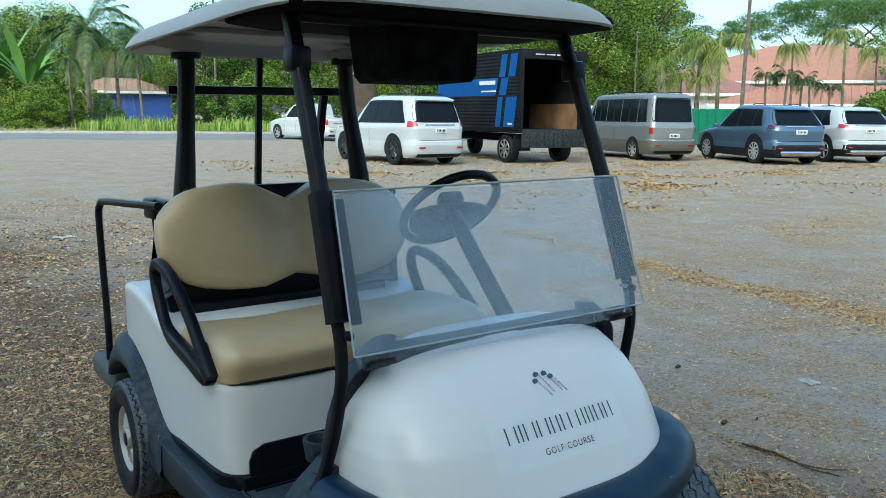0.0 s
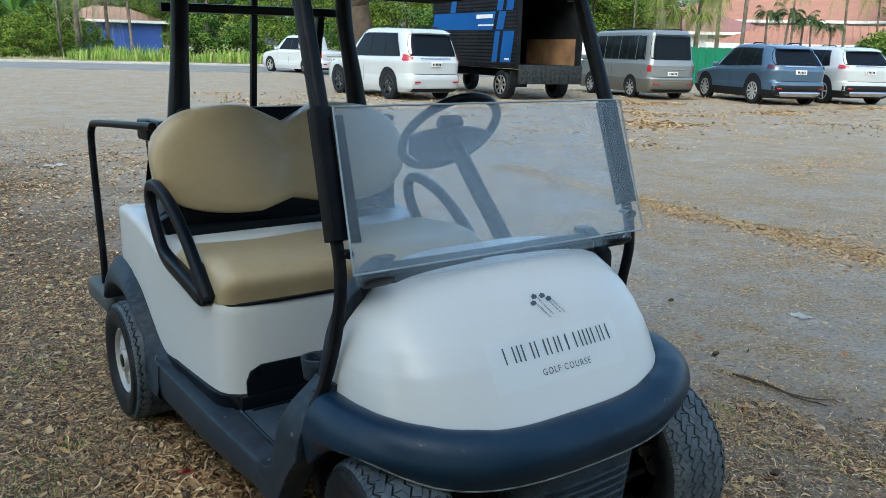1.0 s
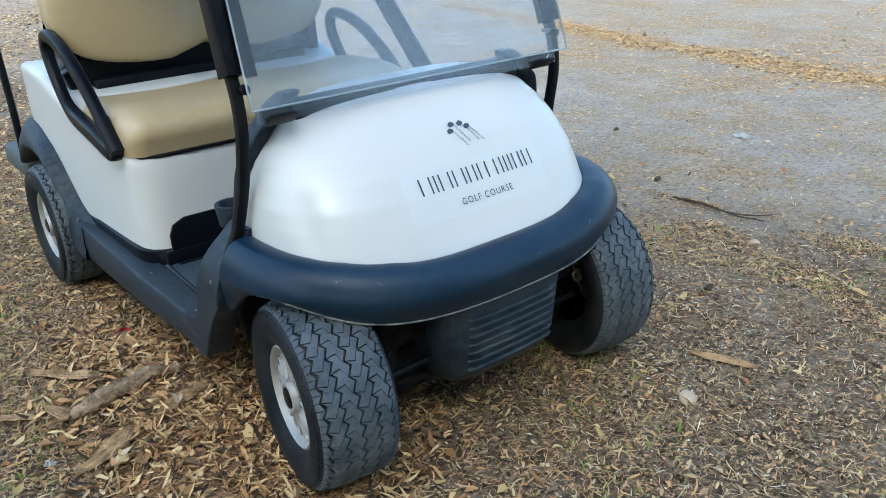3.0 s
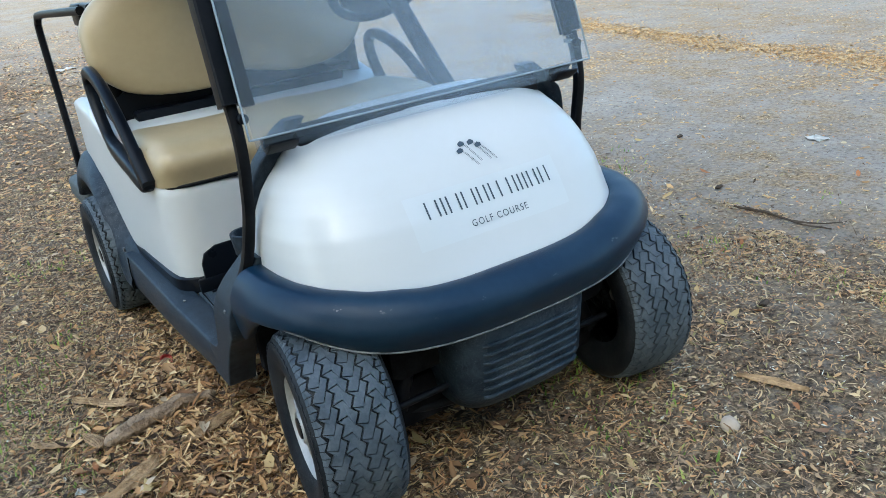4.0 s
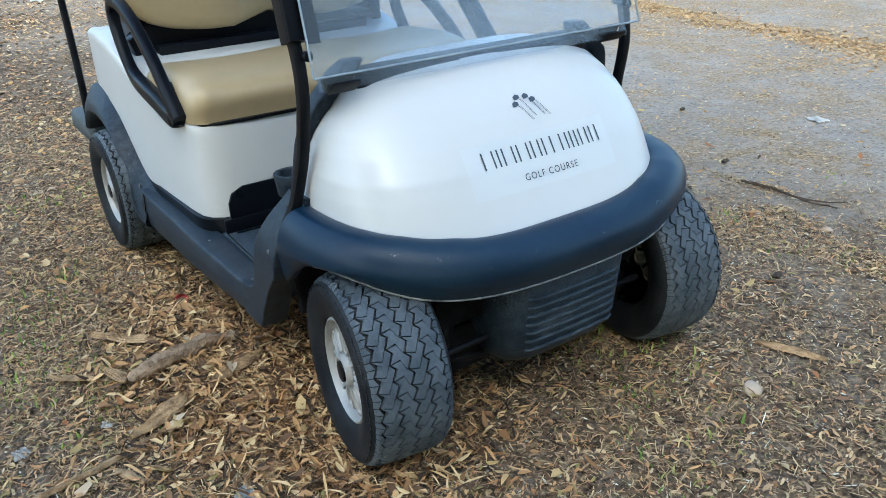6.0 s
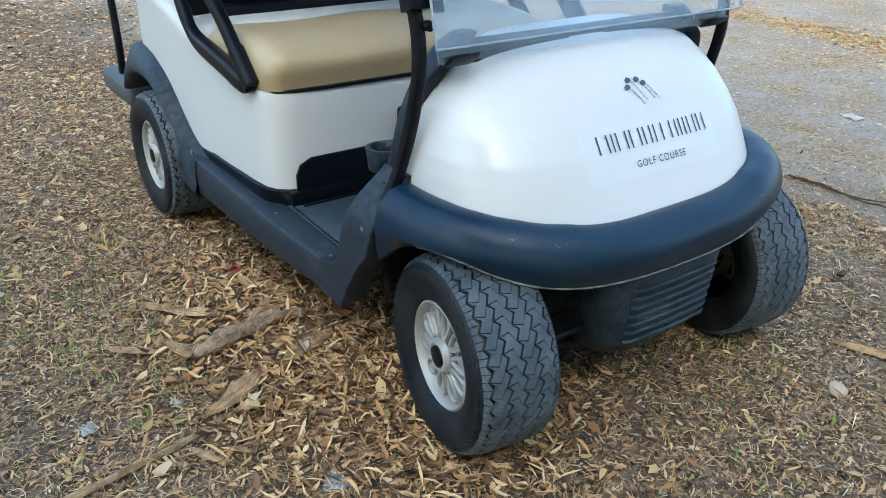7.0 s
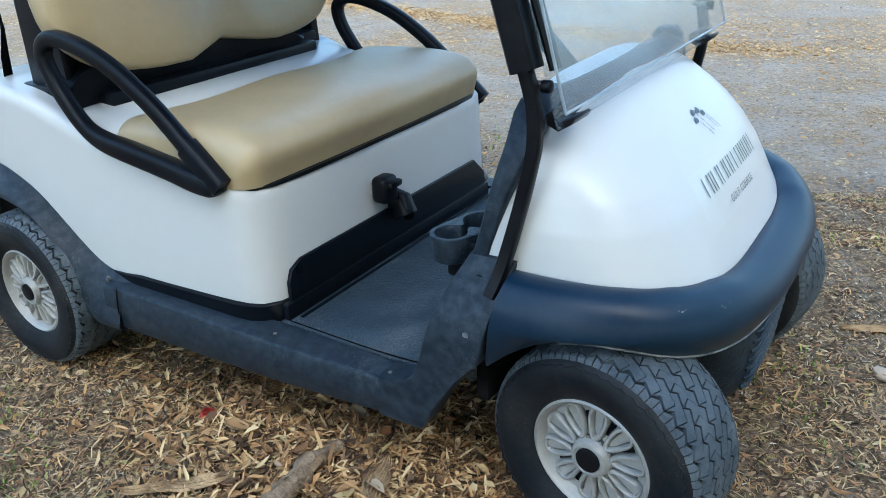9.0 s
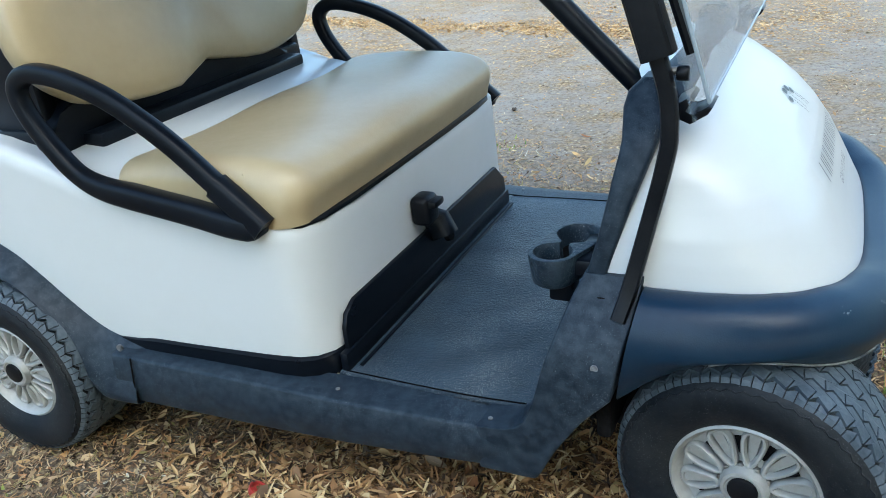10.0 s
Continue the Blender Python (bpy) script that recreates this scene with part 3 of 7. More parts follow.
sill_l, sill_r = both("side_sill", side_sill(), DUSTY, cart, "dusty black plastic running board")
rise_l, rise_r = both("front_riser", riser(), DUSTY, cart, "dusty black plastic riser beside the floor")
for r_, sx in ((rise_l, -1), (rise_r, 1)):
    part("screw", cyl(0.0065, 0.005, (sx * 0.574, 0.247, 0.459), "x", 16), WEAR, r_)
for s_, sx in ((sill_l, -1), (sill_r, 1)):
    for y in (0.45, 0.78):
        part("screw", cyl(0.0045, 0.004, (sx * 0.555, y, 0.3005), "z", 12), STEEL, s_)
    band = [(0.40, 0.796), (0.455, 0.803), (0.497, 0.817), (0.526, 0.841), (0.541, 0.872), (0.547, 0.92), (0.549, 1.0), (0.553, 1.15), (0.557, 1.25), (0.557, 1.31), (0.552, 1.40)]
    tops = [0.345, 0.345, 0.345, 0.345, 0.345, 0.344, 0.343, 0.341, 0.341, 0.336, 0.334]
    rows_ = [[(sx * x, y, z0) for (x, y), z0 in zip(band, [0.295] * len(band))], [(sx * (x + 0.002), y, z0 - 0.004) for (x, y), z0 in zip(band, tops)], [(sx * (x - 0.008), y, z0) for (x, y), z0 in zip(band, tops)], [(sx * (x - 0.03), y, z0) for (x, y), z0 in zip(band, tops)]]
    part("sill_trim", loft(rows_), DARK_PLASTIC, s_)

floor_ = part("floor_mat", rbox((1.01, 0.47, 0.03), (0, 0.575, 0.288), 0.006), MAT_RUBBER, cart, "black pebbled rubber floor mat dusted with grit")
part("floor_ramp", prism([(0.30, 0.28), (0.345, 0.304), (0.285, 0.50), (0.275, 0.57), (0.268, 0.3)], 0.96, "x", 0, 0.004), MAT_RUBBER, cart)
for sx in (-1, 1):
    part("mat_seam", tube(spline([(sx * 0.495, 0.79, 0.3035), (sx * 0.500, 0.66, 0.3035), (sx * 0.503, 0.52, 0.3035), (sx * 0.500, 0.44, 0.3035), (sx * 0.498, 0.40, 0.3040)], 4), 0.004, 0.003, 6), BLACK_DEEP, floor_, "dark joint round the mat")
for k, y in enumerate((0.772,)):
    part("mat_rib", tube([(-0.47, y, 0.305 + 0.006 * k), (0.43, y, 0.305 + 0.006 * k)], 0.010, 0.008, 8), DARK_PLASTIC, floor_)
# filler boxes, near-black in place of the shade under the cart and arches
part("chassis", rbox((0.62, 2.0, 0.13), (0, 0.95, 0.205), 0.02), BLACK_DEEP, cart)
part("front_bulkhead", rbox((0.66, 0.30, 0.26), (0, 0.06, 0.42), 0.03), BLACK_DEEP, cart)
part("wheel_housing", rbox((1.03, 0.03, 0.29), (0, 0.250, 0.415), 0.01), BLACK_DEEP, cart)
axle = part("front_axle", cyl(0.022, 0.70, (0, 0.0, 0.21), "x", 16), BLACK_STEEL, cart, "dirty black front axle")
for sx in (-1, 1):
    part("shock_absorber", tube([(sx * 0.22, -0.03, 0.42), (sx * 0.30, -0.04, 0.20)], 0.045, n=12), BLACK_STEEL, axle)
    part("control_arm", tube([(sx * 0.10, -0.05, 0.16), (sx * 0.33, -0.03, 0.19)], 0.03, n=10), BLACK_STEEL, axle)
    part("tie_rod", tube([(sx * 0.05, -0.10, 0.25), (sx * 0.32, -0.09, 0.24)], 0.018, n=10), BLACK_STEEL, axle)


# rear body
ARCH_OUT = ((1.29, 0.312), (1.33, 0.322), (1.39, 0.340), (1.44, 0.370), (1.50, 0.418), (1.56, 0.470), (1.63, 0.522), (1.73, 0.564), (1.87, 0.580), (1.96, 0.575), (2.02, 0.545), (2.05, 0.48))
ARCH_IN = ((1.30, 0.190), (1.40, 0.187), (1.440, 0.225), (1.460, 0.285), (1.487, 0.350), (1.530, 0.413), (1.60, 0.462), (1.69, 0.488), (1.80, 0.495), (1.90, 0.478), (1.98, 0.435), (2.02, 0.39))


def body_bottom(y, side):
    if side and y > 1.29:
        return lerp([p[0] for p in ARCH_OUT], [p[1] for p in ARCH_OUT], y) - 0.014
    return lerp((0.8, 0.9, 1.24, 1.4), (0.338, 0.334, 0.318, 0.312), y)


def body_top(y):
    return lerp((0.80, 0.88, 1.10, 1.30, 1.45, 1.60, 1.75, 1.95, 2.05), (0.636, 0.640, 0.660, 0.694, 0.745, 0.785, 0.800, 0.790, 0.77), y)


def rear_body():
    front = [(0, 0.800), (-0.20, 0.800), (-0.38, 0.802), (-0.44, 0.806), (-0.49, 0.818), (-0.520, 0.842), (-0.535, 0.875), (-0.540, 0.92)]
    flank = [(-lerp((0.9, 1.3, 1.7, 1.9), (0.541, 0.555, 0.565, 0.555), y), y) for y in np.arange(0.96, 1.90, 0.03)]
    back = [(-0.545, 1.93), (-0.51, 1.98), (-0.45, 2.01), (-0.2, 2.03), (0, 2.03)]
    half = front + flank + back
    rings = []
    for x, y in half:
        n = Vector((x, (y - 1.4) * 0.35, 0))
        n = n.normalized() if n.length else Vector((0, -1, 0))
        side = abs(x) > 0.5 and y > 0.9
        zb, zt = body_bottom(y, side), body_top(y)
        col = []
        for t in (0, 0.03, 0.2, 0.4, 0.6, 0.8, 0.93):
            z = zb + (zt - 0.02 - zb) * t
            inset = 0.006 * (1 - t) if t < 0.05 else 0.004 * t
            col.append((x * (1 - inset), y + (0.008 * t if y < 0.85 else 0), z))
        for a in (20, 45, 70, 90):
            q = radians(a)
            k = 0.028 * (1 - math.cos(q))
            col.append((x - math.copysign(min(k, abs(x)), x) * (1 if y > 0.85 else 0.4), y + (k if y < 0.9 else -k if y > 1.95 else 0) + (0.008 if y < 0.85 else 0), zt - 0.02 + 0.02 * math.sin(q)))
        deck = max(lerp((1.16, 1.24, 1.30, 1.45, 1.60), (0.60, 0.715, 0.738, 0.752, 0.70), y), zt)
        for k, w in ((0.93, 0.35), (0.86, 0.85), (0.80, 1.0), (0.0, 1.0)):
            col.append((x * k, y + (0.08 if y < 0.9 else -0.05 if y > 1.95 else 0), zt - 0.002 + (deck - zt) * w))
        rings.append(col)
    bm = loft(rings)
    b2 = mirrored(bm)
    for v in b2.verts:
        v.co.x *= 0.955
    me = bpy.data.meshes.new("tmp")
    b2.to_mesh(me)
    bm.from_mesh(me)
    b2.free()
    bmesh.ops.remove_doubles(bm, verts=bm.verts[:], dist=0.0015)
    return bm


body = part("rear_body", rear_body(), WHITE_SHELL, cart, "glossy white moulded rear body", smooth=50)
part("kick_panel", prism([(-0.475, 0.325), (0.445, 0.325), (0.435, 0.385), (0.378, 0.437), (-0.425, 0.437), (-0.462, 0.42), (-0.475, 0.39)], 0.012, "y", 0.798, 0.003), DARK_PLASTIC, body, "black plastic access panel below the seat")
part("kick_strip", rbox((0.95, 0.02, 0.045), (-0.022, 0.796, 0.322), 0.006), DARK_PLASTIC, body)
key = part("key_switch", rbox((0.062, 0.05, 0.072), (-0.104, 0.778, 0.508), 0.014, 3), BLACK_STEEL, body, "glossy black switch housing")
part("key_lever", rbox((0.05, 0.03, 0.018), (-0.104, 0.751, 0.526), 0.006, 2), BLACK_STEEL, key)
rec = part("charger_socket", tube([(-0.040, 0.81, 0.450), (-0.036, 0.78, 0.445), (-0.038, 0.765, 0.412)], 0.055, 0.07, 14, 2.6), DARK_PLASTIC, body, "black charger socket with a hooded rim")
part("socket_hole", cyl(0.017, 0.012, (-0.038, 0.756, 0.415), pose(0, 0, 0, 70, 0, 0), 16), BLACK_DEEP, rec)


def flare():
    """Broad panel over the rear wheel, from the body's edge out to the mouth of the arch."""
    out, mouth = spline([(0, y, z) for y, z in ARCH_OUT], 4), spline([(0, y, z) for y, z in ARCH_IN], 4)
    rings = []
    for o, m in zip(out, mouth):
        sec = []
        for k, x in ((-0.06, 0.535), (0.0, 0.560), (0.10, 0.572), (0.30, 0.588), (0.55, 0.604), (0.80, 0.613), (0.93, 0.613), (1.0, 0.607), (1.03, 0.597), (1.02, 0.50)):
            p = o + (m - o) * k
            sec.append((-x, p.y, p.z))
        rings.append(sec)
    return loft(rings)


for fl, sx in zip(both("wheel_flare", flare(), DUSTY, cart, "black plastic flare over the rear wheel"), (-1, 1)):
    part("screw", cyl(0.008, 0.006, (sx * 0.604, 1.312, 0.338), "x", 14), WEAR, fl)
    part("seam", tube([(sx * 0.603, 1.292, 0.312), (sx * 0.606, 1.300, 0.25), (sx * 0.604, 1.302, 0.193)], 0.004, n=6), BLACK_DEEP, fl)
# near-black block fills the rear arches, their shade put into its colour
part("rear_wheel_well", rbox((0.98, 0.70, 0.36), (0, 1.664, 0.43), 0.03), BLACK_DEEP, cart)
plat = part("foot_platform", rbox((1.20, 0.38, 0.10), (0, 2.235, 0.350), 0.03, 3), PLATFORM, cart, "worn mid grey rear foot platform")
part("platform_tread", rbox((1.08, 0.28, 0.012), (0, 2.235, 0.402), 0.004), MAT_RUBBER, plat)
part("rear_bumper", rbox((1.0, 0.16, 0.14), (0, 2.06, 0.35), 0.03, 3), DARK_PLASTIC, cart)


# seats
def seat_cushion():
    """Wide bench with rolled front and a shallow saddle."""
    rows = []
    xs = [math.sin(q) for q in np.linspace(-math.pi / 2, math.pi / 2, 61)]
    outline = [(0.0, 0.632), (-0.004, 0.652), (-0.014, 0.688), (-0.008, 0.716), (0.018, 0.738), (0.065, 0.751), (0.14, 0.757), (0.26, 0.757), (0.38, 0.750), (0.44, 0.738), (0.466, 0.712), (0.468, 0.66)]
    outline = [(p.x, p.y) for p in spline([(a, b, 0) for a, b in outline], 3)]
    for u in xs:
        over = max(abs(u) - 0.89, 0) / 0.11
        edge = math.sqrt(max(1 - over * over, 0.0))
        row = []
        for a, b in outline:
            bulge = 0.004 * math.cos(u * math.pi * 1.0 * 2) * (1 if b > 0.72 else 0.3)
            y = 0.826 + a * 0.975 + (1 - edge) * (0.060 if a < 0.1 else -0.03 if a > 0.4 else 0.0)
            z = 0.632 + (b - 0.632) * (0.62 + 0.38 * edge) + (bulge if b > 0.7 else 0) * edge
            row.append((u * (0.532 if u < 0 else 0.478), y - 0.012 * (1 - u * u), z))
        rows.append(row)
    return loft(rows, caps=True)


seat = part("seat", seat_cushion(), VINYL, cart, "smooth tan vinyl bench seat", smooth=60)
rim_ = [(-0.527, 0.900), (-0.522, 0.868), (-0.502, 0.832), (-0.455, 0.812), (-0.36, 0.805), (-0.18, 0.802)]
part("seat_base", prism(rim_ + [(-x - 0.05, y) for x, y in reversed(rim_)] + [(0.477, 1.27), (-0.527, 1.27)], 0.009, "z", 0.630, 0.003), BLACK_STEEL, seat, "black seat pan edge")


def back_top(x):
    return 1.207 - 0.080 * math.exp(-(((x + 0.02) / 0.085) ** 2)) - 0.9 * max(abs(x) - 0.40, 0) ** 1.6


def back_low(x):
    return 0.803 + 0.042 * math.exp(-(((x - 0.03) / 0.10) ** 2)) + 0.5 * max(abs(x) - 0.42, 0) ** 1.2


def backrest():
    """Two rounded lobes joined in the middle, leaning back."""
    half = 0.520
    rings = []
    n = 56
    outline = []
    for k in range(n):
        a = 2 * math.pi * k / n
        c, s_ = math.cos(a), math.sin(a)
        x = half * math.copysign(abs(c) ** (2 / 3.4), c)
        z0, z1 = back_low(x), back_top(x)
        mid = 1.03 + (z0 + z1 - 2.057) * 0.5
        t = math.copysign(abs(s_) ** (2 / 3.0), s_)
        outline.append((x, mid + t * ((z1 - mid) if s_ > 0 else (mid - z0))))
    prof = [(0.0, 0.90), (0.0, 0.96), (-0.012, 0.99), (-0.03, 1.0), (-0.058, 0.997), (-0.076, 0.978), (-0.088, 0.93), (-0.094, 0.82), (-0.097, 0.62), (-0.096, 0.35), (-0.09, 0.1)]
    for d, k in prof:
        ring = []
        for x, z in outline:
            px, pz = x * k, 1.03 + (z - 1.03) * k
            crease = 0.022 * math.exp(-((px / 0.06) ** 2)) * (0.0 if d > -0.05 else 1.0)
            lean = (pz - 0.84) * 0.21
            hollow = 0.018 * (1 - abs(abs(px) - 0.27) / 0.27) * (1 if d < -0.07 else 0)
            ring.append((px - 0.018, 1.462 + d + lean + crease - 0.0 * hollow, pz))
        rings.append(ring)
    bm = loft(rings, closed=True, caps=True)
    return bm


back = part("backrest", backrest(), VINYL, cart, "tan vinyl backrest with two rounded lobes", smooth=70)
part("back_shell", rbox((0.80, 0.05, 0.34), (0, 1.535, 1.02), 0.02, 2, pose(0, 0, 0, -12, 0, 0)), DARK_PLASTIC, cart, "black plastic shell behind the backrest")
sup = part("back_support", prism([(-0.50, 0.735), (0.37, 0.735), (0.37, 0.785), (0.33, 0.795), (0.28, 0.80), (0.24, 0.86), (-0.42, 0.86), (-0.47, 0.82), (-0.52, 0.80)], 0.07, "y", 1.470, 0.012), DARK_PLASTIC, cart, "black plastic support under the backrest")
part("support_ledge", rbox((0.80, 0.09, 0.036), (-0.035, 1.425, 0.757), 0.010), DARK_PLASTIC, sup)
part("support_foot", rbox((0.93, 0.24, 0.034), (-0.03, 1.56, 0.776), 0.010), DARK_PLASTIC, sup)
for sx in (-1, 1):
    part("back_bracket", prism([(1.47, 0.74), (1.645, 0.765), (1.635, 1.145), (1.50, 1.145), (1.485, 1.0)], 0.045, "x", sx * 0.462, 0.010), DARK_PLASTIC, sup)


for sx in (-1, 1):
    cl = part("hoop_clamp", rbox((0.055, 0.14, 0.078), (sx * 0.468, 1.690, 1.105), 0.010), DARK_PLASTIC, cart, "black clamp holding hoop and strap")
    strap = [(1.745, 1.075, 0.0), (1.738, 1.00, 0.35), (1.752, 0.92, 0.8), (1.775, 0.85, 1.1), (1.785, 0.790, 1.2)]
    rows_ = []
    for y, z, q in strap:
        dx, dy = 0.019 * math.sin(q), 0.019 * math.cos(q)
        rows_.append([(sx * 0.465 + dx, y + dy, z), (sx * 0.465 - dx, y - dy, z)])
    bm = loft(rows_)
    bmesh.ops.solidify(bm, geom=bm.faces[:], thickness=0.002)
    part("bag_strap", bm, BLACK_DEEP, cl, "twisted black webbing strap", smooth=60)


# armrests
def armrest():
    loop = [(0.900, 0.650), (0.98, 0.724), (1.08, 0.810), (1.20, 0.885), (1.31, 0.925), (1.40, 0.935), (1.447, 0.905), (1.440, 0.850), (1.40, 0.785), (1.345, 0.725), (1.28, 0.696), (1.18, 0.680), (1.05, 0.660), (0.95, 0.642)]
    pts = spline([(-0.548, y, z) for y, z in loop], 5, closed=True)
    bm = tube(pts, 0.040, 0.036, 16, 3.6, closed=True, up=(1, 0, 0), taper=lambda q: 1.0 + 0.30 * max(0.0, min((q - 0.66) / 0.12, 1.0, (1.0 - q) / 0.03)))
    tube(spline([(-0.548, 0.886, 0.640), (-0.548, 0.93, 0.680), (-0.548, 0.98, 0.722)], 4), 0.052, 0.042, 14, 4.0, up=(1, 0, 0), bm=bm)
    return bm


_, far_rest = both("armrest", armrest(), DARK_PLASTIC, cart, "black moulded plastic loop armrest")
far_rest.matrix_basis = pose(-0.048, -0.055, -0.042) @ far_rest.matrix_basis

# dash and end panels
part("dashboard", prism([(0.20, 0.56), (0.25, 0.56), (0.232, 0.66), (0.228, 0.78), (0.230, 0.83), (0.222, 0.862), (0.19, 0.868), (0.15, 0.85), (0.16, 0.7)], 0.70, "x", 0, 0.02), DARK_PLASTIC, cart, "black moulded dashboard")
def pillar_brace():
    """Panel that rises from the riser to the dash, leaning in towards its top."""
    rings = []
    for z in np.linspace(0.545, 0.885, 18):
        z = float(z)
        xo = -lerp((0.545, 0.60, 0.70, 0.75, 0.80, 0.86, 0.885), (0.488, 0.486, 0.478, 0.466, 0.446, 0.385, 0.360), z)
        yr = lerp((0.545, 0.60, 0.65, 0.70, 0.75, 0.80, 0.845, 0.87, 0.885), (0.293, 0.278, 0.264, 0.252, 0.242, 0.232, 0.240, 0.236, 0.215), z)
        yf = lerp((0.545, 0.60, 0.70, 0.80, 0.87, 0.885), (0.257, 0.243, 0.211, 0.175, 0.165, 0.175), z)
        sec = []
        for q in np.linspace(0, 2 * math.pi, 20, endpoint=False):
            c, s_ = math.cos(q), math.sin(q)
            sec.append((xo + 0.024 + 0.024 * math.copysign(abs(c) ** 0.4, c), (yr + yf) / 2 + (yr - yf) / 2 * math.copysign(abs(s_) ** 0.4, s_), z))
        rings.append(sec)
    return loft(rings, closed=True, caps=True)


both("pillar_brace", pillar_brace(), DUSTY, cart, "dusty black panel from riser to dash")


# windscreen and pillars
def pillar(sx):
    pts = spline([(sx * 0.530, 0.217, 0.528), (sx * 0.509, 0.203, 0.58), (sx * 0.490, 0.177, 0.69), (sx * 0.486, 0.156, 0.78), (sx * 0.484, 0.149, 0.83), (sx * 0.482, 0.155, 0.90), (sx * 0.482, 0.183, 0.99)], 5)
    return tube(pts, 0.026, 0.026, 10, 4.0, up=(0, 1, 0))


for sx in (-1, 1):
    p_ = part("pillar", pillar(sx), BLACK_STEEL, cart, "black steel windscreen pillar")
    part("pillar_tube", tube([(sx * 0.480, 0.166, 0.945), (sx * 0.470, 0.258, 1.24)], 0.05, 0.05, 12, 5.0, up=(0, 1, 0)), BLACK_STEEL, p_)
    part("upper_tube", tube([(sx * 0.470, 0.255, 1.235), (sx * 0.462, 0.345, 1.47), (sx * 0.455, 0.425, 1.675)], 0.038, 0.038, 12, 4.0, up=(0, 1, 0)), BLACK_STEEL, p_)
    part("tube_clamp", rbox((0.055, 0.055, 0.06), (sx * 0.460, 0.38, 1.56), 0.008), BLACK_STEEL, p_)
    b_ = part("knob", cyl(0.0115, 0.018, (sx * 0.470, 0.134, 0.919), "y", 10, bevel=0.003), BLACK_STEEL, p_)
    part("bolt", cyl(0.006, 0.05, (sx * 0.468, 0.152, 0.922), "y", 10), STEEL, p_)


def pane(z0, y0, z1, y1, w0, w1, t):
    """A flat sheet, wider or narrower towards its top."""
    bm = bmesh.new()
    d = Vector((0, y1 - y0, z1 - z0)).normalized()
    n = Vector((0, -d.z, d.y)) * (t / 2)
    front = [bm.verts.new(Vector(p) + n) for p in ((-w0, y0, z0), (w0, y0, z0), (w1, y1, z1), (-w1, y1, z1))]
    back_ = [bm.verts.new(Vector(p) - n) for p in ((-w0, y0, z0), (w0, y0, z0), (w1, y1, z1), (-w1, y1, z1))]
    bm.faces.new(front)
    bm.faces.new(back_[::-1])
    for k in range(4):
        bm.faces.new((front[k], back_[k], back_[(k + 1) % 4], front[(k + 1) % 4]))
    bmesh.ops.recalc_face_normals(bm, faces=bm.faces[:])
    return bm


screen = part("windscreen", pane(0.878, 0.096, 1.247, 0.200, 0.478, 0.466, 0.004), ACRYLIC, cart, "hazy scratched clear acrylic windscreen", smooth=0)
part("lower_pane", pane(0.842, 0.118, 1.236, 0.224, 0.458, 0.455, 0.004), ACRYLIC, screen, smooth=0)
for z, y, w in ((0.878, 0.095, 0.478), (1.247, 0.199, 0.466)):
    part("pane_edge", tube([(-w, y, z), (w, y, z)], 0.0055, 0.005, 8), ACRYLIC_EDGE, screen)
for sx in (-1, 1):
    part("pane_edge", tube([(sx * 0.478, 0.095, 0.878), (sx * 0.466, 0.199, 1.247)], 0.005, 0.006, 8), ACRYLIC_EDGE, screen)
    part("edge_channel", tube([(sx * 0.435 - (0.020 if sx < 0 else 0.0), 0.125, 0.945), (sx * 0.430 - (0.014 if sx < 0 else 0.0), 0.222, 1.225)], 0.030, 0.014, 8, 4.0, up=(0, 1, 0)), BLACK_STEEL, screen)
    part("clip", prism([(0.150, 0.842), (0.128, 0.832), (0.102, 0.848), (0.096, 0.858), (0.101, 0.861), (0.112, 0.854), (0.128, 0.846), (0.138, 0.852), (0.124, 0.868), (0.130, 0.874), (0.152, 0.862)], 0.070, "x", sx * 0.402, 0.002), BLACK_STEEL, screen, "black retaining clip")


# steering
wheel_m = pose(0.25, 0.745, 1.125) @ pose(0, 0, 0, -44, 0, 0)
steer = part("steering_wheel", tube([wheel_m @ Vector((0.172 * math.cos(a), 0.172 * math.sin(a), 0)) for a in np.linspace(0, 2 * math.pi, 48, endpoint=False)], 0.031, 0.031, 10, closed=True, up=wheel_m.to_3x3() @ Vector((0, 0, 1))), DARK_PLASTIC, cart, "black steering wheel with a scorecard clip")
hub = part("hub_plate", prism([(-0.168, 0.0), (-0.12, -0.022), (-0.06, -0.036), (0.06, -0.036), (0.12, -0.022), (0.168, 0.0), (0.13, 0.085), (0.06, 0.128), (0.0, 0.135), (-0.06, 0.128), (-0.13, 0.085)], 0.022, "z", -0.012, 0.007), DARK_PLASTIC, steer, at=wheel_m)
part("card_clip", rbox((0.085, 0.045, 0.040), (0, -0.022, 0.022), 0.008), BLACK_STEEL, steer, at=wheel_m)
part("column", tube([(0.25, 0.735, 1.112), (0.25, 0.60, 0.965), (0.25, 0.40, 0.76), (0.25, 0.21, 0.565)], 0.055, 0.055, 14), DARK_PLASTIC, steer)


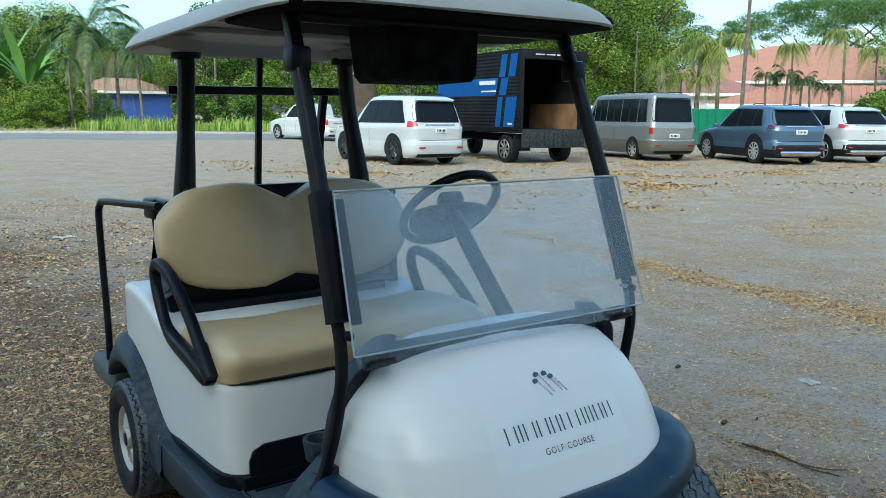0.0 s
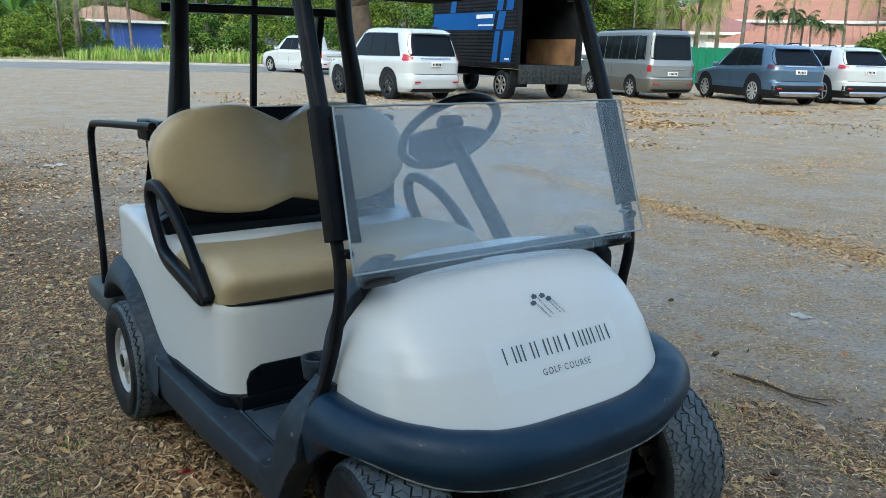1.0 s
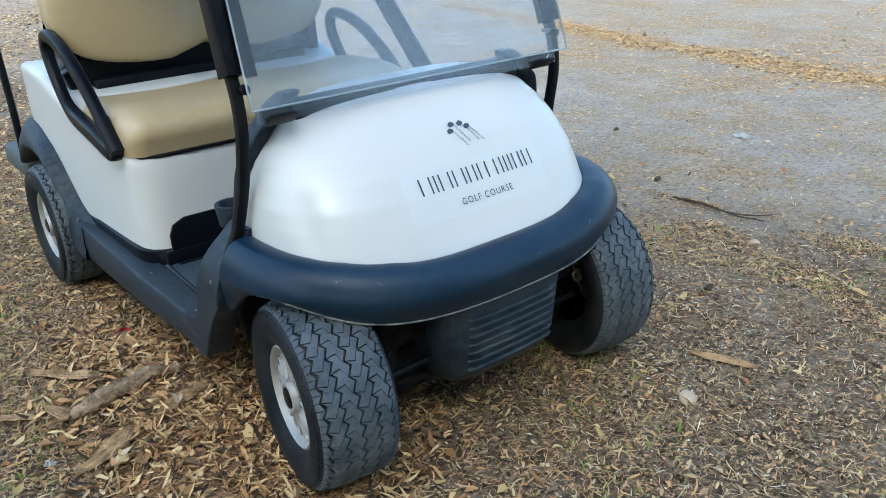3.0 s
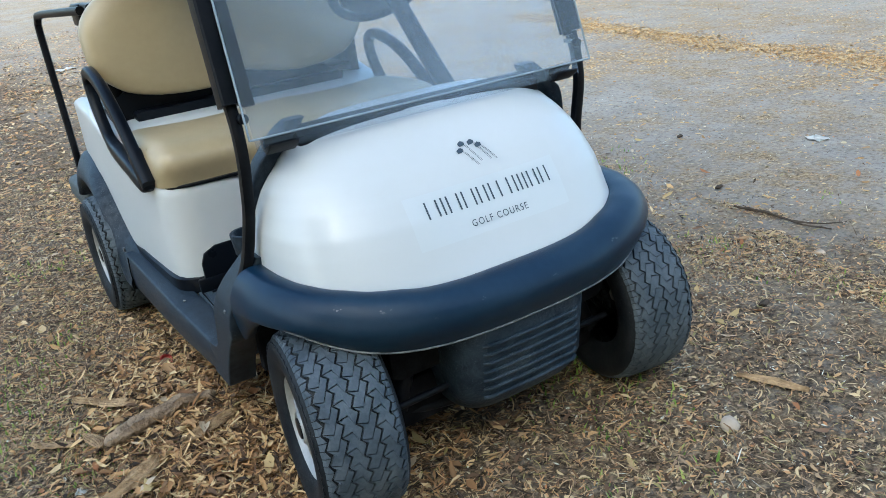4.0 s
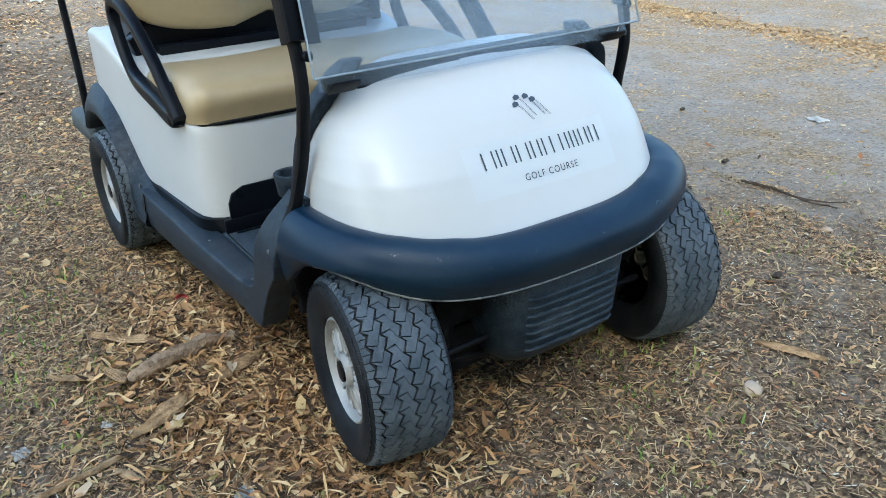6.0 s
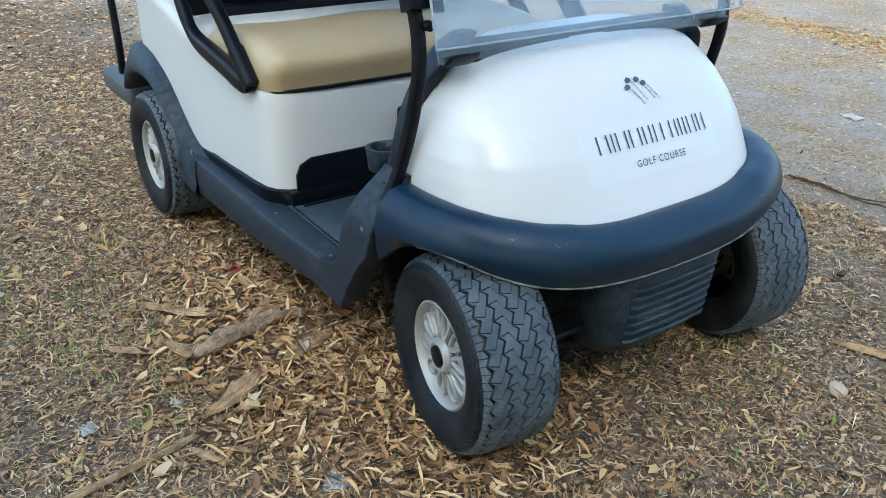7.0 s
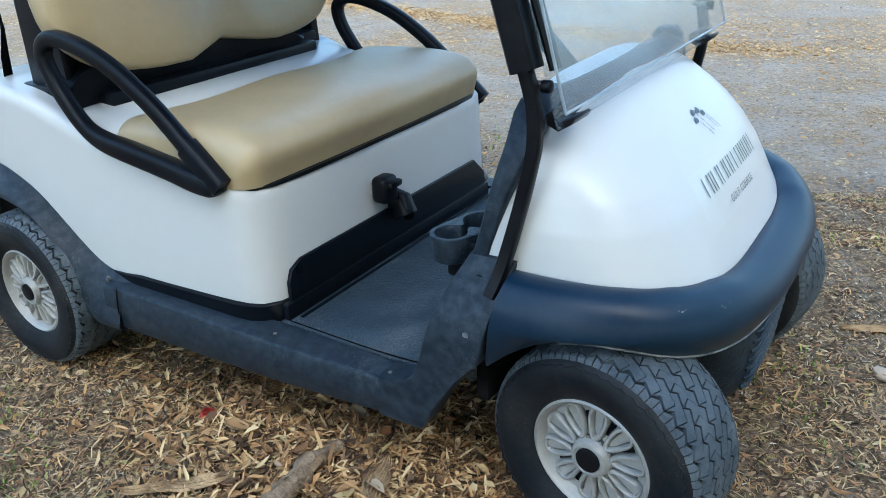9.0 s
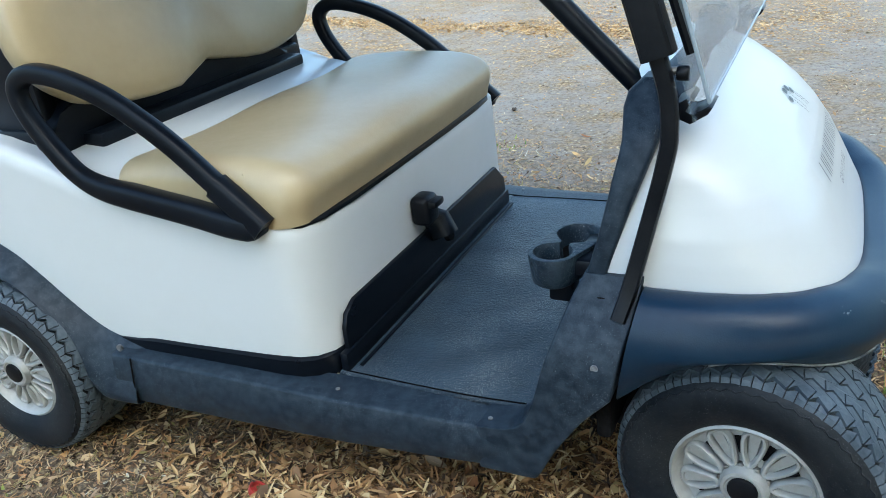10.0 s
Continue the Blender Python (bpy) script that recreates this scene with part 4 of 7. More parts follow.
# cup holder
def cup_outline(grow, hull=False, n=72):
    """Two rounds run together, seen from above; hull spans the waist between them."""
    rounds = [(-0.450, 0.350, 0.040), (-0.368, 0.326, 0.046)]
    if hull:
        rounds = [(-0.450 + 0.082 * k / 16, 0.350 - 0.024 * k / 16, 0.040 + 0.006 * k / 16) for k in range(17)]
    mx, my = -0.412, 0.339
    reach = []
    for k in range(n):
        a = 2 * math.pi * k / n
        d = Vector((math.cos(a), math.sin(a)))
        best = 0.01
        for cx, cy, r in rounds:
            c = Vector((cx - mx, cy - my))
            b, r_ = d.dot(c), r + grow
            disc = b * b - c.length_squared + r_ * r_
            if disc > 0:
                best = max(best, b + math.sqrt(disc))
        reach.append(best)
    reach = [(reach[k - 1] + 2 * reach[k] + reach[(k + 1) % n]) / 4 for k in range(n)]
    return [(mx + reach[k] * math.cos(2 * math.pi * k / n), my + reach[k] * math.sin(2 * math.pi * k / n)) for k in range(n)]


def cup_body():
    rings = []
    for grow, z, hull in ((-0.006, 0.546, True), (-0.002, 0.550, True), (0.002, 0.585, True), (0.004, 0.599, True), (0.0035, 0.603, True), (0.001, 0.604, True), (-0.005, 0.6035, False), (-0.007, 0.600, False), (-0.009, 0.575, False), (-0.011, 0.561, False)):
        rings.append([(x, y, z) for x, y in cup_outline(grow, hull)])
    return loft(rings, closed=True, caps=True)


cup = part("cup_holder", cup_body(), SCRATCHED, cart, "dusty grey moulded double cup holder", smooth=40)
# near-black floor: the shade down in the cups is put into its colour
part("cup_floor", prism(cup_outline(-0.0105), 0.004, "z", 0.5645, 0.0), BLACK_DEEP, cup)
part("cup_bracket", rbox((0.05, 0.045, 0.05), (-0.432, 0.338, 0.532), 0.008), DARK_PLASTIC, cup)
part("cup_arm", rbox((0.12, 0.06, 0.035), (-0.40, 0.285, 0.578), 0.010), DARK_PLASTIC, cup)


# roof
def roof_edge(y):
    """Height of the canopy's lower lip, which rises a little towards the tail."""
    return 1.676 + 0.022 * (y - 0.184) / 1.689


def canopy():
    def ringof(inset, rise, p=7.0, n=80):
        out = []
        for k in range(n):
            a = 2 * math.pi * k / n
            c, s_ = math.cos(a), math.sin(a)
            y = 1.0285 + (0.8445 - inset * 1.2) * math.copysign(abs(s_) ** (2 / p), s_)
            out.append((-0.003 + (0.550 - inset) * math.copysign(abs(c) ** (2 / p), c), y, roof_edge(y) + rise))
        return out
    profile = ((0.30, 0.060, 5), (0.10, 0.056, 6), (0.055, 0.046, 6.5), (0.030, 0.012, 7), (0.012, 0.000, 7.4), (0.003, 0.000, 7.5), (0.0, 0.004, 7.5), (0.006, 0.018, 7.4), (0.022, 0.042, 7), (0.045, 0.062, 6.5), (0.085, 0.078, 6), (0.16, 0.094, 5), (0.28, 0.106, 4.5), (0.42, 0.112, 4))
    return loft([ringof(*q) for q in profile], closed=True, caps=True)


roof = part("roof_canopy", canopy(), ROOF, cart, "dusty pale grey moulded roof canopy", smooth=50)
part("front_liner", prism([(-0.47, 0.225), (0.465, 0.225), (0.515, 0.27), (0.515, 0.70), (0.36, 0.78), (-0.36, 0.78), (-0.52, 0.70), (-0.52, 0.27)], 0.030, "z", 1.690, 0.010), BLACK_DEEP, roof, "black liner under the front of the roof")
for y in (1.02, 1.34):
    part("roof_rib", rbox((0.86, 0.022, 0.020), (0, y, roof_edge(y) + 0.048), 0.006, 2), ROOF, roof)
part("overhead_box", prism([(-0.19, 1.70), (0.125, 1.70), (0.115, 1.54), (0.10, 1.522), (-0.155, 1.522), (-0.172, 1.54)], 0.22, "y", 0.52, 0.012), BLACK_DEEP, roof, "black overhead box under the roof")
part("front_cross_bar", tube([(-0.455, 0.425, 1.672), (0.455, 0.425, 1.672)], 0.035), BLACK_STEEL, roof)
for sx in (-1, 1):
    st = part("rear_strut", tube(spline([(sx * 0.40, 1.60, 0.86), (sx * 0.385, 1.60, 1.10), (sx * 0.365, 1.61, 1.30), (sx * 0.345, 1.63, 1.50), (sx * 0.335, 1.635, 1.68)], 4), 0.078, 0.07, 12, 3.0, up=(0, 1, 0), taper=lambda t: 1.25 - 0.45 * min(t * 1.6, 1.0)), BLACK_STEEL, cart, "thick black rear roof strut")
    part("strut_collar", cyl(0.055, 0.03, (sx * 0.335, 1.635, 1.68), "z", 20, bevel=0.006), BLACK_STEEL, st)
    part("roof_bracket", prism([(sx * 0.285, 1.575), (sx * 0.375, 1.56), (sx * 0.505, 1.42), (sx * 0.525, 1.50), (sx * 0.52, 1.70), (sx * 0.40, 1.715), (sx * 0.29, 1.70)], 0.045, "z", 1.710, 0.012), ROOF, roof)
frame_ = part("rear_rail", tube([(-0.385, 1.725, 1.555), (0.375, 1.725, 1.560)], 0.036, 0.036, 8, 5.0), BLACK_STEEL, cart, "black square rear cross rail")
part("rail_post", tube([(-0.005, 1.73, 1.69), (-0.035, 1.73, 1.16)], 0.026, 0.026, 8, 5.0, up=(0, 1, 0)), BLACK_STEEL, frame_)
part("rail_leg", tube(spline([(0.285, 1.735, 1.55), (0.275, 1.745, 1.45), (0.262, 1.75, 1.30), (0.275, 1.74, 1.16)], 5), 0.034, 0.034, 8, 4.0, up=(0, 1, 0)), BLACK_STEEL, frame_)
for sx in (-1, 1):
    part("grab_hoop", tube(spline([(sx * 0.50, 1.53, 1.125), (sx * 0.525, 1.80, 1.118), (sx * 0.548, 2.18, 1.105), (sx * 0.550, 2.255, 1.085), (sx * 0.552, 2.285, 1.03), (sx * 0.552, 2.275, 0.80), (sx * 0.555, 2.24, 0.55), (sx * 0.557, 2.24, 0.40)], 5), 0.030, 0.030, 10, 2.4, up=(1, 0, 0)), BLACK_STEEL, cart, "bent black tube grab hoop")


# wheels
def tyre_bm(R=0.230, W=0.205):
    h = W / 2
    prof = [(h * 0.70, 0.121), (h * 0.80, 0.127), (h * 0.86, 0.134), (h * 0.93, 0.149), (h * 0.985, 0.166), (h * 1.0, 0.184), (h * 0.985, 0.199), (h * 0.92, 0.2115), (h * 0.82, R - 0.0125), (h * 0.55, R - 0.0095), (0, R - 0.0085)]
    return lathe(prof + [(-x, r) for x, r in reversed(prof[:-1])], 64)


def tread_bm(R=0.230, W=0.205):
    """Ribs of chevron blocks round the tyre, cut apart by stepped zigzag grooves and fine slits."""
    bm = bmesh.new()
    h = W / 2
    count = 42
    step = 2 * math.pi / count
    amp, groove, slit = 0.0060, 0.0027, 0.036
    bounds = (-0.0965, -0.0745, -0.0375, 0.0, 0.0375, 0.0745, 0.0965)

    def saw(u):
        """Stepped run of a groove along one pitch: a long slant, then a short step back."""
        u = u % 1.0
        return amp * (1 - 2 * u / 0.68) if u < 0.68 else amp * (-1 + 2 * (u - 0.68) / 0.32)

    def at(x, u, drop=0.0):
        a = u * step
        t = min(abs(x) / h, 1.0)
        r = R - 0.004 * t * t - 0.012 * max(t - 0.66, 0) / 0.34 - 0.022 * max(t - 0.86, 0) / 0.14 - drop
        return bm.verts.new((x, r * math.cos(a), r * math.sin(a)))

    for i in range(6):
        outer = i in (0, 5)
        tip = 0.0 if outer else 0.40 if i % 2 else -0.40
        pieces = ((0.0, 0.5), (0.5, 1.0)) if outer else ((0.0, 1.0),)
        for k in range(count):
            for u0, u1 in pieces:
                run = (u0 + slit, 0.68, u1 - slit) if u0 < 0.6 < u1 and not outer else (u0 + slit, u1 - slit)
                edges = []
                for side in (0, 1):
                    x = bounds[i + side] + (-groove if side else groove)
                    k_ = 0.25 if (i, side) in ((0, 0), (5, 1)) else 1.0
                    ph = 0.5 * (i + side)
                    edges.append([(x + k_ * saw(u), k + ph + u) for u in run] if not outer else [(x + k_ * saw(u + ph), k + u) for u in run])
                if i in (2, 4):
                    edges[1] = [(x, u - 1.0) for x, u in edges[1]]
                xm = (bounds[i] + bounds[i + 1]) / 2
                um = [(a[1] + b[1]) / 2 + tip for a, b in zip(edges[0], edges[1])]
                mid = [(xm, u) for u in um]
                for part_ in ((edges[0], mid), (mid, edges[1])):
                    order = part_[0] + part_[1][::-1]
                    top = [at(x, u) for x, u in order]
                    low = [at(x, u, 0.011) for x, u in order]
                    n = len(order)
                    m = n // 2
                    for q in range(m - 1):
                        bm.faces.new((top[q], top[q + 1], top[n - 2 - q], top[n - 1 - q]))
                    for q in range(n):
                        bm.faces.new((top[q], low[q], low[(q + 1) % n], top[(q + 1) % n]))
    return bm


def rim_bm():
    """Dished wheel face with a rolled edge, a ring of recesses and a raised centre."""
    bm = lathe([(0.074, 0.1195), (0.081, 0.1190), (0.084, 0.1145), (0.080, 0.1105), (0.074, 0.1085), (0.068, 0.1060), (0.061, 0.1015), (0.057, 0.085), (0.057, 0.055), (0.062, 0.041), (0.080, 0.0375), (0.0865, 0.034), (0.088, 0.029), (0.085, 0.0265), (0.085, 0.0005)], 72)
    bmesh.ops.scale(bm, vec=(1, 1.065, 1.065), verts=bm.verts[:])
    return bm


def spoke_bm():
    """Raised oval loop round a radial recess."""
    pts = []
    for q in np.linspace(0, 2 * math.pi, 22, endpoint=False):
        c, s_ = math.cos(q), math.sin(q)
        r = 0.0715 + 0.0305 * math.copysign(abs(c) ** 0.8, c)
        w = lerp((0.04, 0.102), (0.0078, 0.0205), r)
        pts.append((lerp((0.04, 0.07, 0.102), (0.0745, 0.0735, 0.0695), r), r, w * math.copysign(abs(s_) ** 0.8, s_)))
    bm = tube([(x - 0.009, y, z) for x, y, z in pts], 0.0092, 0.020, 10, 2.6, closed=True, up=(1, 0, 0))
    bmesh.ops.scale(bm, vec=(1, 1.065, 1.065), verts=bm.verts[:])
    return bm


def zigzag_bm(R, x):
    pts = []
    for k in range(104):
        a = 2 * math.pi * k / 104
        r = R + (0.0028 if k % 2 else -0.0028)
        pts.append((x, r * math.cos(a), r * math.sin(a)))
    return tube(pts, 0.0042, 0.0035, 6, closed=True, up=(1, 0, 0))


def build_wheel(at):
    w = part("wheel", rim_bm(), RIM, cart, "silver alloy wheel with black tyre", at=at, smooth=35)
    t_ = part("tyre", tyre_bm(), TYRE, w, "worn black turf tyre")
    part("tread", tread_bm(), TREAD, w, "dusty zigzag tread blocks", smooth=0)
    part("hub_cap", cyl(0.0255, 0.010, (0.0855, 0, 0), "x", 28, bevel=0.003), BLACK_STEEL, w, "black hub cap")
    part("shoulder_line", zigzag_bm(0.2055, 0.0985), TYRE, t_)
    n = 10
    me = None
    for k in range(n):
        turn = pose(0, 0, 0, 360 * k / n, 0, 0)
        if me is None:
            me = part("spoke", spoke_bm(), RIM, w).data
        else:
            o = new("spoke", me)
            o.parent = w
            o.matrix_basis = turn
        # black bars on the closed disc paint the dark of open slots
        a = 2 * math.pi * (k + 0.5) / n
        bm = tube([(0.0580, r * math.cos(a), r * math.sin(a)) for r in (0.058, 0.074, 0.092)], 0.010, 0.004, 8, 2.4, up=(1, 0, 0), taper=lambda q: 0.6 + 0.6 * q)
        part("vent_hole", bm, BLACK_DEEP, w)
        b = 2 * math.pi * k / n
        part("lug", cyl(0.0055, 0.010, (0.069, 0.041 * math.cos(a), 0.041 * math.sin(a)), "x", 10, bevel=0.002), STEEL, w)
        part("spoke_web", tube([(0.060, r * math.cos(b), r * math.sin(b)) for r in (0.045, 0.075, 0.106)], 0.017, 0.010, 8, 3.0, up=(1, 0, 0), taper=lambda q: 0.7 + 0.7 * q), RIM, w)
    return w


STEER = -8.0
build_wheel(pose(-0.4425, 0, 0.228, 12, 0, 180 + STEER))
build_wheel(pose(0.4425, 0, 0.228, 40, 0, STEER))
build_wheel(pose(-0.553, 1.664, 0.228, 70, 0, 180))
build_wheel(pose(0.553, 1.664, 0.228, 5, 0, 0))


# ---- lot, road and verge ----
HOME = (-1.322, -1.426)


def spot(bearing, dist):
    """A place by bearing (degrees clockwise from +y) and distance from where the walk starts."""
    a = radians(bearing)
    return HOME[0] + dist * math.sin(a), HOME[1] + dist * math.cos(a)


ASPHALT = mat("pale_asphalt", (0.20, 0.20, 0.20), 0.9, second=(0.14, 0.14, 0.14), scale=0.6, amount=0.8, bump=0.2, bump_scale=30.0, spec=0.2)
KERB = mat("kerb_concrete", (0.34, 0.33, 0.31), 0.9, second=(0.2, 0.19, 0.17), scale=3.0, bump=0.3, bump_scale=40.0)
TURF = mat("verge_turf", (0.17, 0.19, 0.06), 0.95, second=(0.33, 0.29, 0.16), scale=0.5, amount=0.9, bump=0.6, bump_scale=12.0, spec=0.1)
rx, ry = spot(18, 47)
road_turn = pose(rx, ry, 0, 0, 0, -20)
solo("road", rbox((170, 10.5, 0.024), (20, 0, 0.012), 0.0), ASPHALT, "pale grey asphalt road along the lot", "road", road_turn, kind="structure")
solo("kerb", rbox((170, 0.3, 0.16), (20, 5.45, 0.08), 0.02), KERB, "grey concrete kerb along the grass verge", "kerb", road_turn, kind="structure")


def verge_bm():
    bm = bmesh.new()
    rows = []
    for y in np.linspace(5.6, 60, 20):
        rows.append([(x, y, 0.14 + 0.25 * noise.noise((x * 0.09, y * 0.12, 1.0)) * min((y - 5.6) / 6, 1) + 0.10 * min((y - 5.6) / 10, 1)) for x in np.linspace(-80, 120, 70)])
    return loft(rows, bm=bm)


solo("verge", verge_bm(), TURF, "dry green grass verge beyond the road", "lawn", road_turn, kind="structure")


def blades(name, pts, height, width, material, label, per=14, seed=3, lean=0.35):
    """Tufts of upright blades."""
    rnd = np.random.RandomState(seed)
    V, F = [], []
    for (x, y, z, s_) in pts:
        for _ in range(per):
            a, l = rnd.uniform(0, 6.28), height * s_ * rnd.uniform(0.5, 1.1)
            w = width * rnd.uniform(0.6, 1.3)
            bx, by = x + rnd.normal(0, 0.16 * s_), y + rnd.normal(0, 0.16 * s_)
            dx, dy = math.cos(a) * lean * l * rnd.uniform(0.2, 1), math.sin(a) * lean * l * rnd.uniform(0.2, 1)
            px, py = -math.sin(a) * w, math.cos(a) * w
            n = len(V)
            V += [(bx - px, by - py, z), (bx + px, by + py, z), (bx + dx * 0.5 + px * 0.7, by + dy * 0.5 + py * 0.7, z + l * 0.65), (bx + dx * 0.5 - px * 0.7, by + dy * 0.5 - py * 0.7, z + l * 0.65), (bx + dx * 1.2, by + dy * 1.2, z + l)]
            F += [(n, n + 1, n + 2, n + 3), (n + 3, n + 2, n + 4)]
    me = bpy.data.meshes.new(name)
    me.from_pydata(V, [], F)
    me.materials.append(material)
    return tagged(new(name, me), label, "grass", kind="stuff")


GREEN_BLADE = island_mat("green_blade", [(0.10, 0.19, 0.035), (0.21, 0.34, 0.055), (0.33, 0.44, 0.09), (0.42, 0.42, 0.15)], 0.6, through=0.4)
DRY_BLADE = island_mat("dry_blade", [(0.22, 0.20, 0.10), (0.33, 0.29, 0.17), (0.40, 0.37, 0.28), (0.30, 0.30, 0.16)], 0.8, through=0.2)
rnd = np.random.RandomState(11)
tufts, dry = [], []
for _ in range(1300):
    u, v = rnd.uniform(-22, 36), 7.0 + abs(rnd.normal(0, 5.5))
    w = noise.noise((u * 0.22, v * 0.2, 9.0))
    p = road_turn @ Vector((u, v, 0.15))
    (tufts if w > 0.20 else dry).append((p.x, p.y, p.z, 0.6 + 0.9 * max(w, 0.05) + (0.5 if rnd.rand() < 0.15 else 0)))
for br, ds, n_, s_, pile in ((13.4, 56, 26, 1.5, tufts), (16.0, 57, 24, 1.5, tufts), (20.4, 54, 26, 1.4, tufts), (22.5, 56, 18, 1.2, tufts), (11.8, 55, 12, 1.1, tufts), (13.7, 63, 40, 2.6, dry), (19.0, 60, 30, 2.0, dry)):
    cx, cy = spot(br, ds)
    for _ in range(n_):
        pile.append((cx + rnd.normal(0, 0.9), cy + rnd.normal(0, 0.9), 0.2, s_ * rnd.uniform(0.6, 1.1)))
blades("tall_grass", tufts, 0.60, 0.045, GREEN_BLADE, "clumps of tall bright green roadside grass", 12)
blades("dry_grass", dry, 0.26, 0.035, DRY_BLADE, "straw-coloured dry roadside grass", 10, seed=5)

# ---- trees ----
# lightest tones are lifted: sun on the crowns is put into the leaf colours
LEAF_GREEN = island_mat("leaf_green", [(0.012, 0.036, 0.010), (0.045, 0.115, 0.025), (0.140, 0.260, 0.042), (0.380, 0.480, 0.090)], 0.5, through=0.6)
LEAF_RAIN = island_mat("leaf_rain", [(0.022, 0.060, 0.016), (0.055, 0.125, 0.030), (0.120, 0.220, 0.050), (0.270, 0.370, 0.090)], 0.5, through=0.6)
LEAF_LIME = island_mat("leaf_lime", [(0.026, 0.070, 0.014), (0.090, 0.175, 0.030), (0.250, 0.360, 0.055), (0.520, 0.540, 0.110)], 0.5, through=0.6)
LEAF_DEEP = island_mat("leaf_deep", [(0.015, 0.045, 0.013), (0.038, 0.098, 0.026), (0.075, 0.165, 0.038), (0.150, 0.255, 0.060)], 0.5, through=0.4)
PALM_GREEN = island_mat("palm_green", [(0.012, 0.036, 0.014), (0.036, 0.088, 0.024), (0.085, 0.155, 0.040), (0.250, 0.290, 0.095)], 0.45, through=0.4)
PALM_LIME = island_mat("palm_lime", [(0.06, 0.10, 0.025), (0.13, 0.20, 0.04), (0.27, 0.33, 0.07), (0.46, 0.43, 0.14)], 0.45, through=0.4)
PALM_DARK = island_mat("palm_dark", [(0.008, 0.026, 0.010), (0.022, 0.060, 0.018), (0.055, 0.115, 0.030), (0.150, 0.200, 0.060)], 0.45, through=0.35)
BANANA_LEAF = mat("banana_leaf", (0.10, 0.22, 0.045), 0.45, second=(0.16, 0.30, 0.06), scale=1.2, amount=0.8, per_object=0.3)
BARK = mat("bark", (0.06, 0.046, 0.034), 0.95, second=(0.095, 0.075, 0.056), scale=2.5, amount=0.9, bump=0.8, bump_scale=9.0, spec=0.1)
PALM_BARK = mat("palm_bark", (0.075, 0.062, 0.048), 0.95, second=(0.20, 0.175, 0.14), scale=3.0, amount=0.9, bump=0.6, bump_scale=14.0, spec=0.1)


def leaf_cloud(rs, centres, per, spread, size, squash=0.72):
    """Small bent leaves round clump centres."""
    V, F = [], []
    for cx, cy, cz, s_ in centres:
        for _ in range(per):
            d = rs.normal(0, 1, 3)
            d /= np.linalg.norm(d) + 1e-6
            r = spread * s_ * rs.uniform(0.25, 1.0) ** 0.6
            p = np.array((cx, cy, cz)) + d * r * np.array((1, 1, squash))
            u = rs.normal(0, 1, 3)
            u[2] *= 0.5
            u /= np.linalg.norm(u) + 1e-6
            v = np.cross(u, rs.normal(0, 1, 3))
            v /= np.linalg.norm(v) + 1e-6
            l, w = size * rs.uniform(0.6, 1.4), size * rs.uniform(0.28, 0.55)
            n = len(V)
            V += [tuple(p - u * l), tuple(p + v * w), tuple(p + u * l - np.array((0, 0, 0.25 * l))), tuple(p - v * w)]
            F += [(n, n + 1, n + 2, n + 3)]
    me = bpy.data.meshes.new("crown")
    me.from_pydata(V, [], F)
    return me


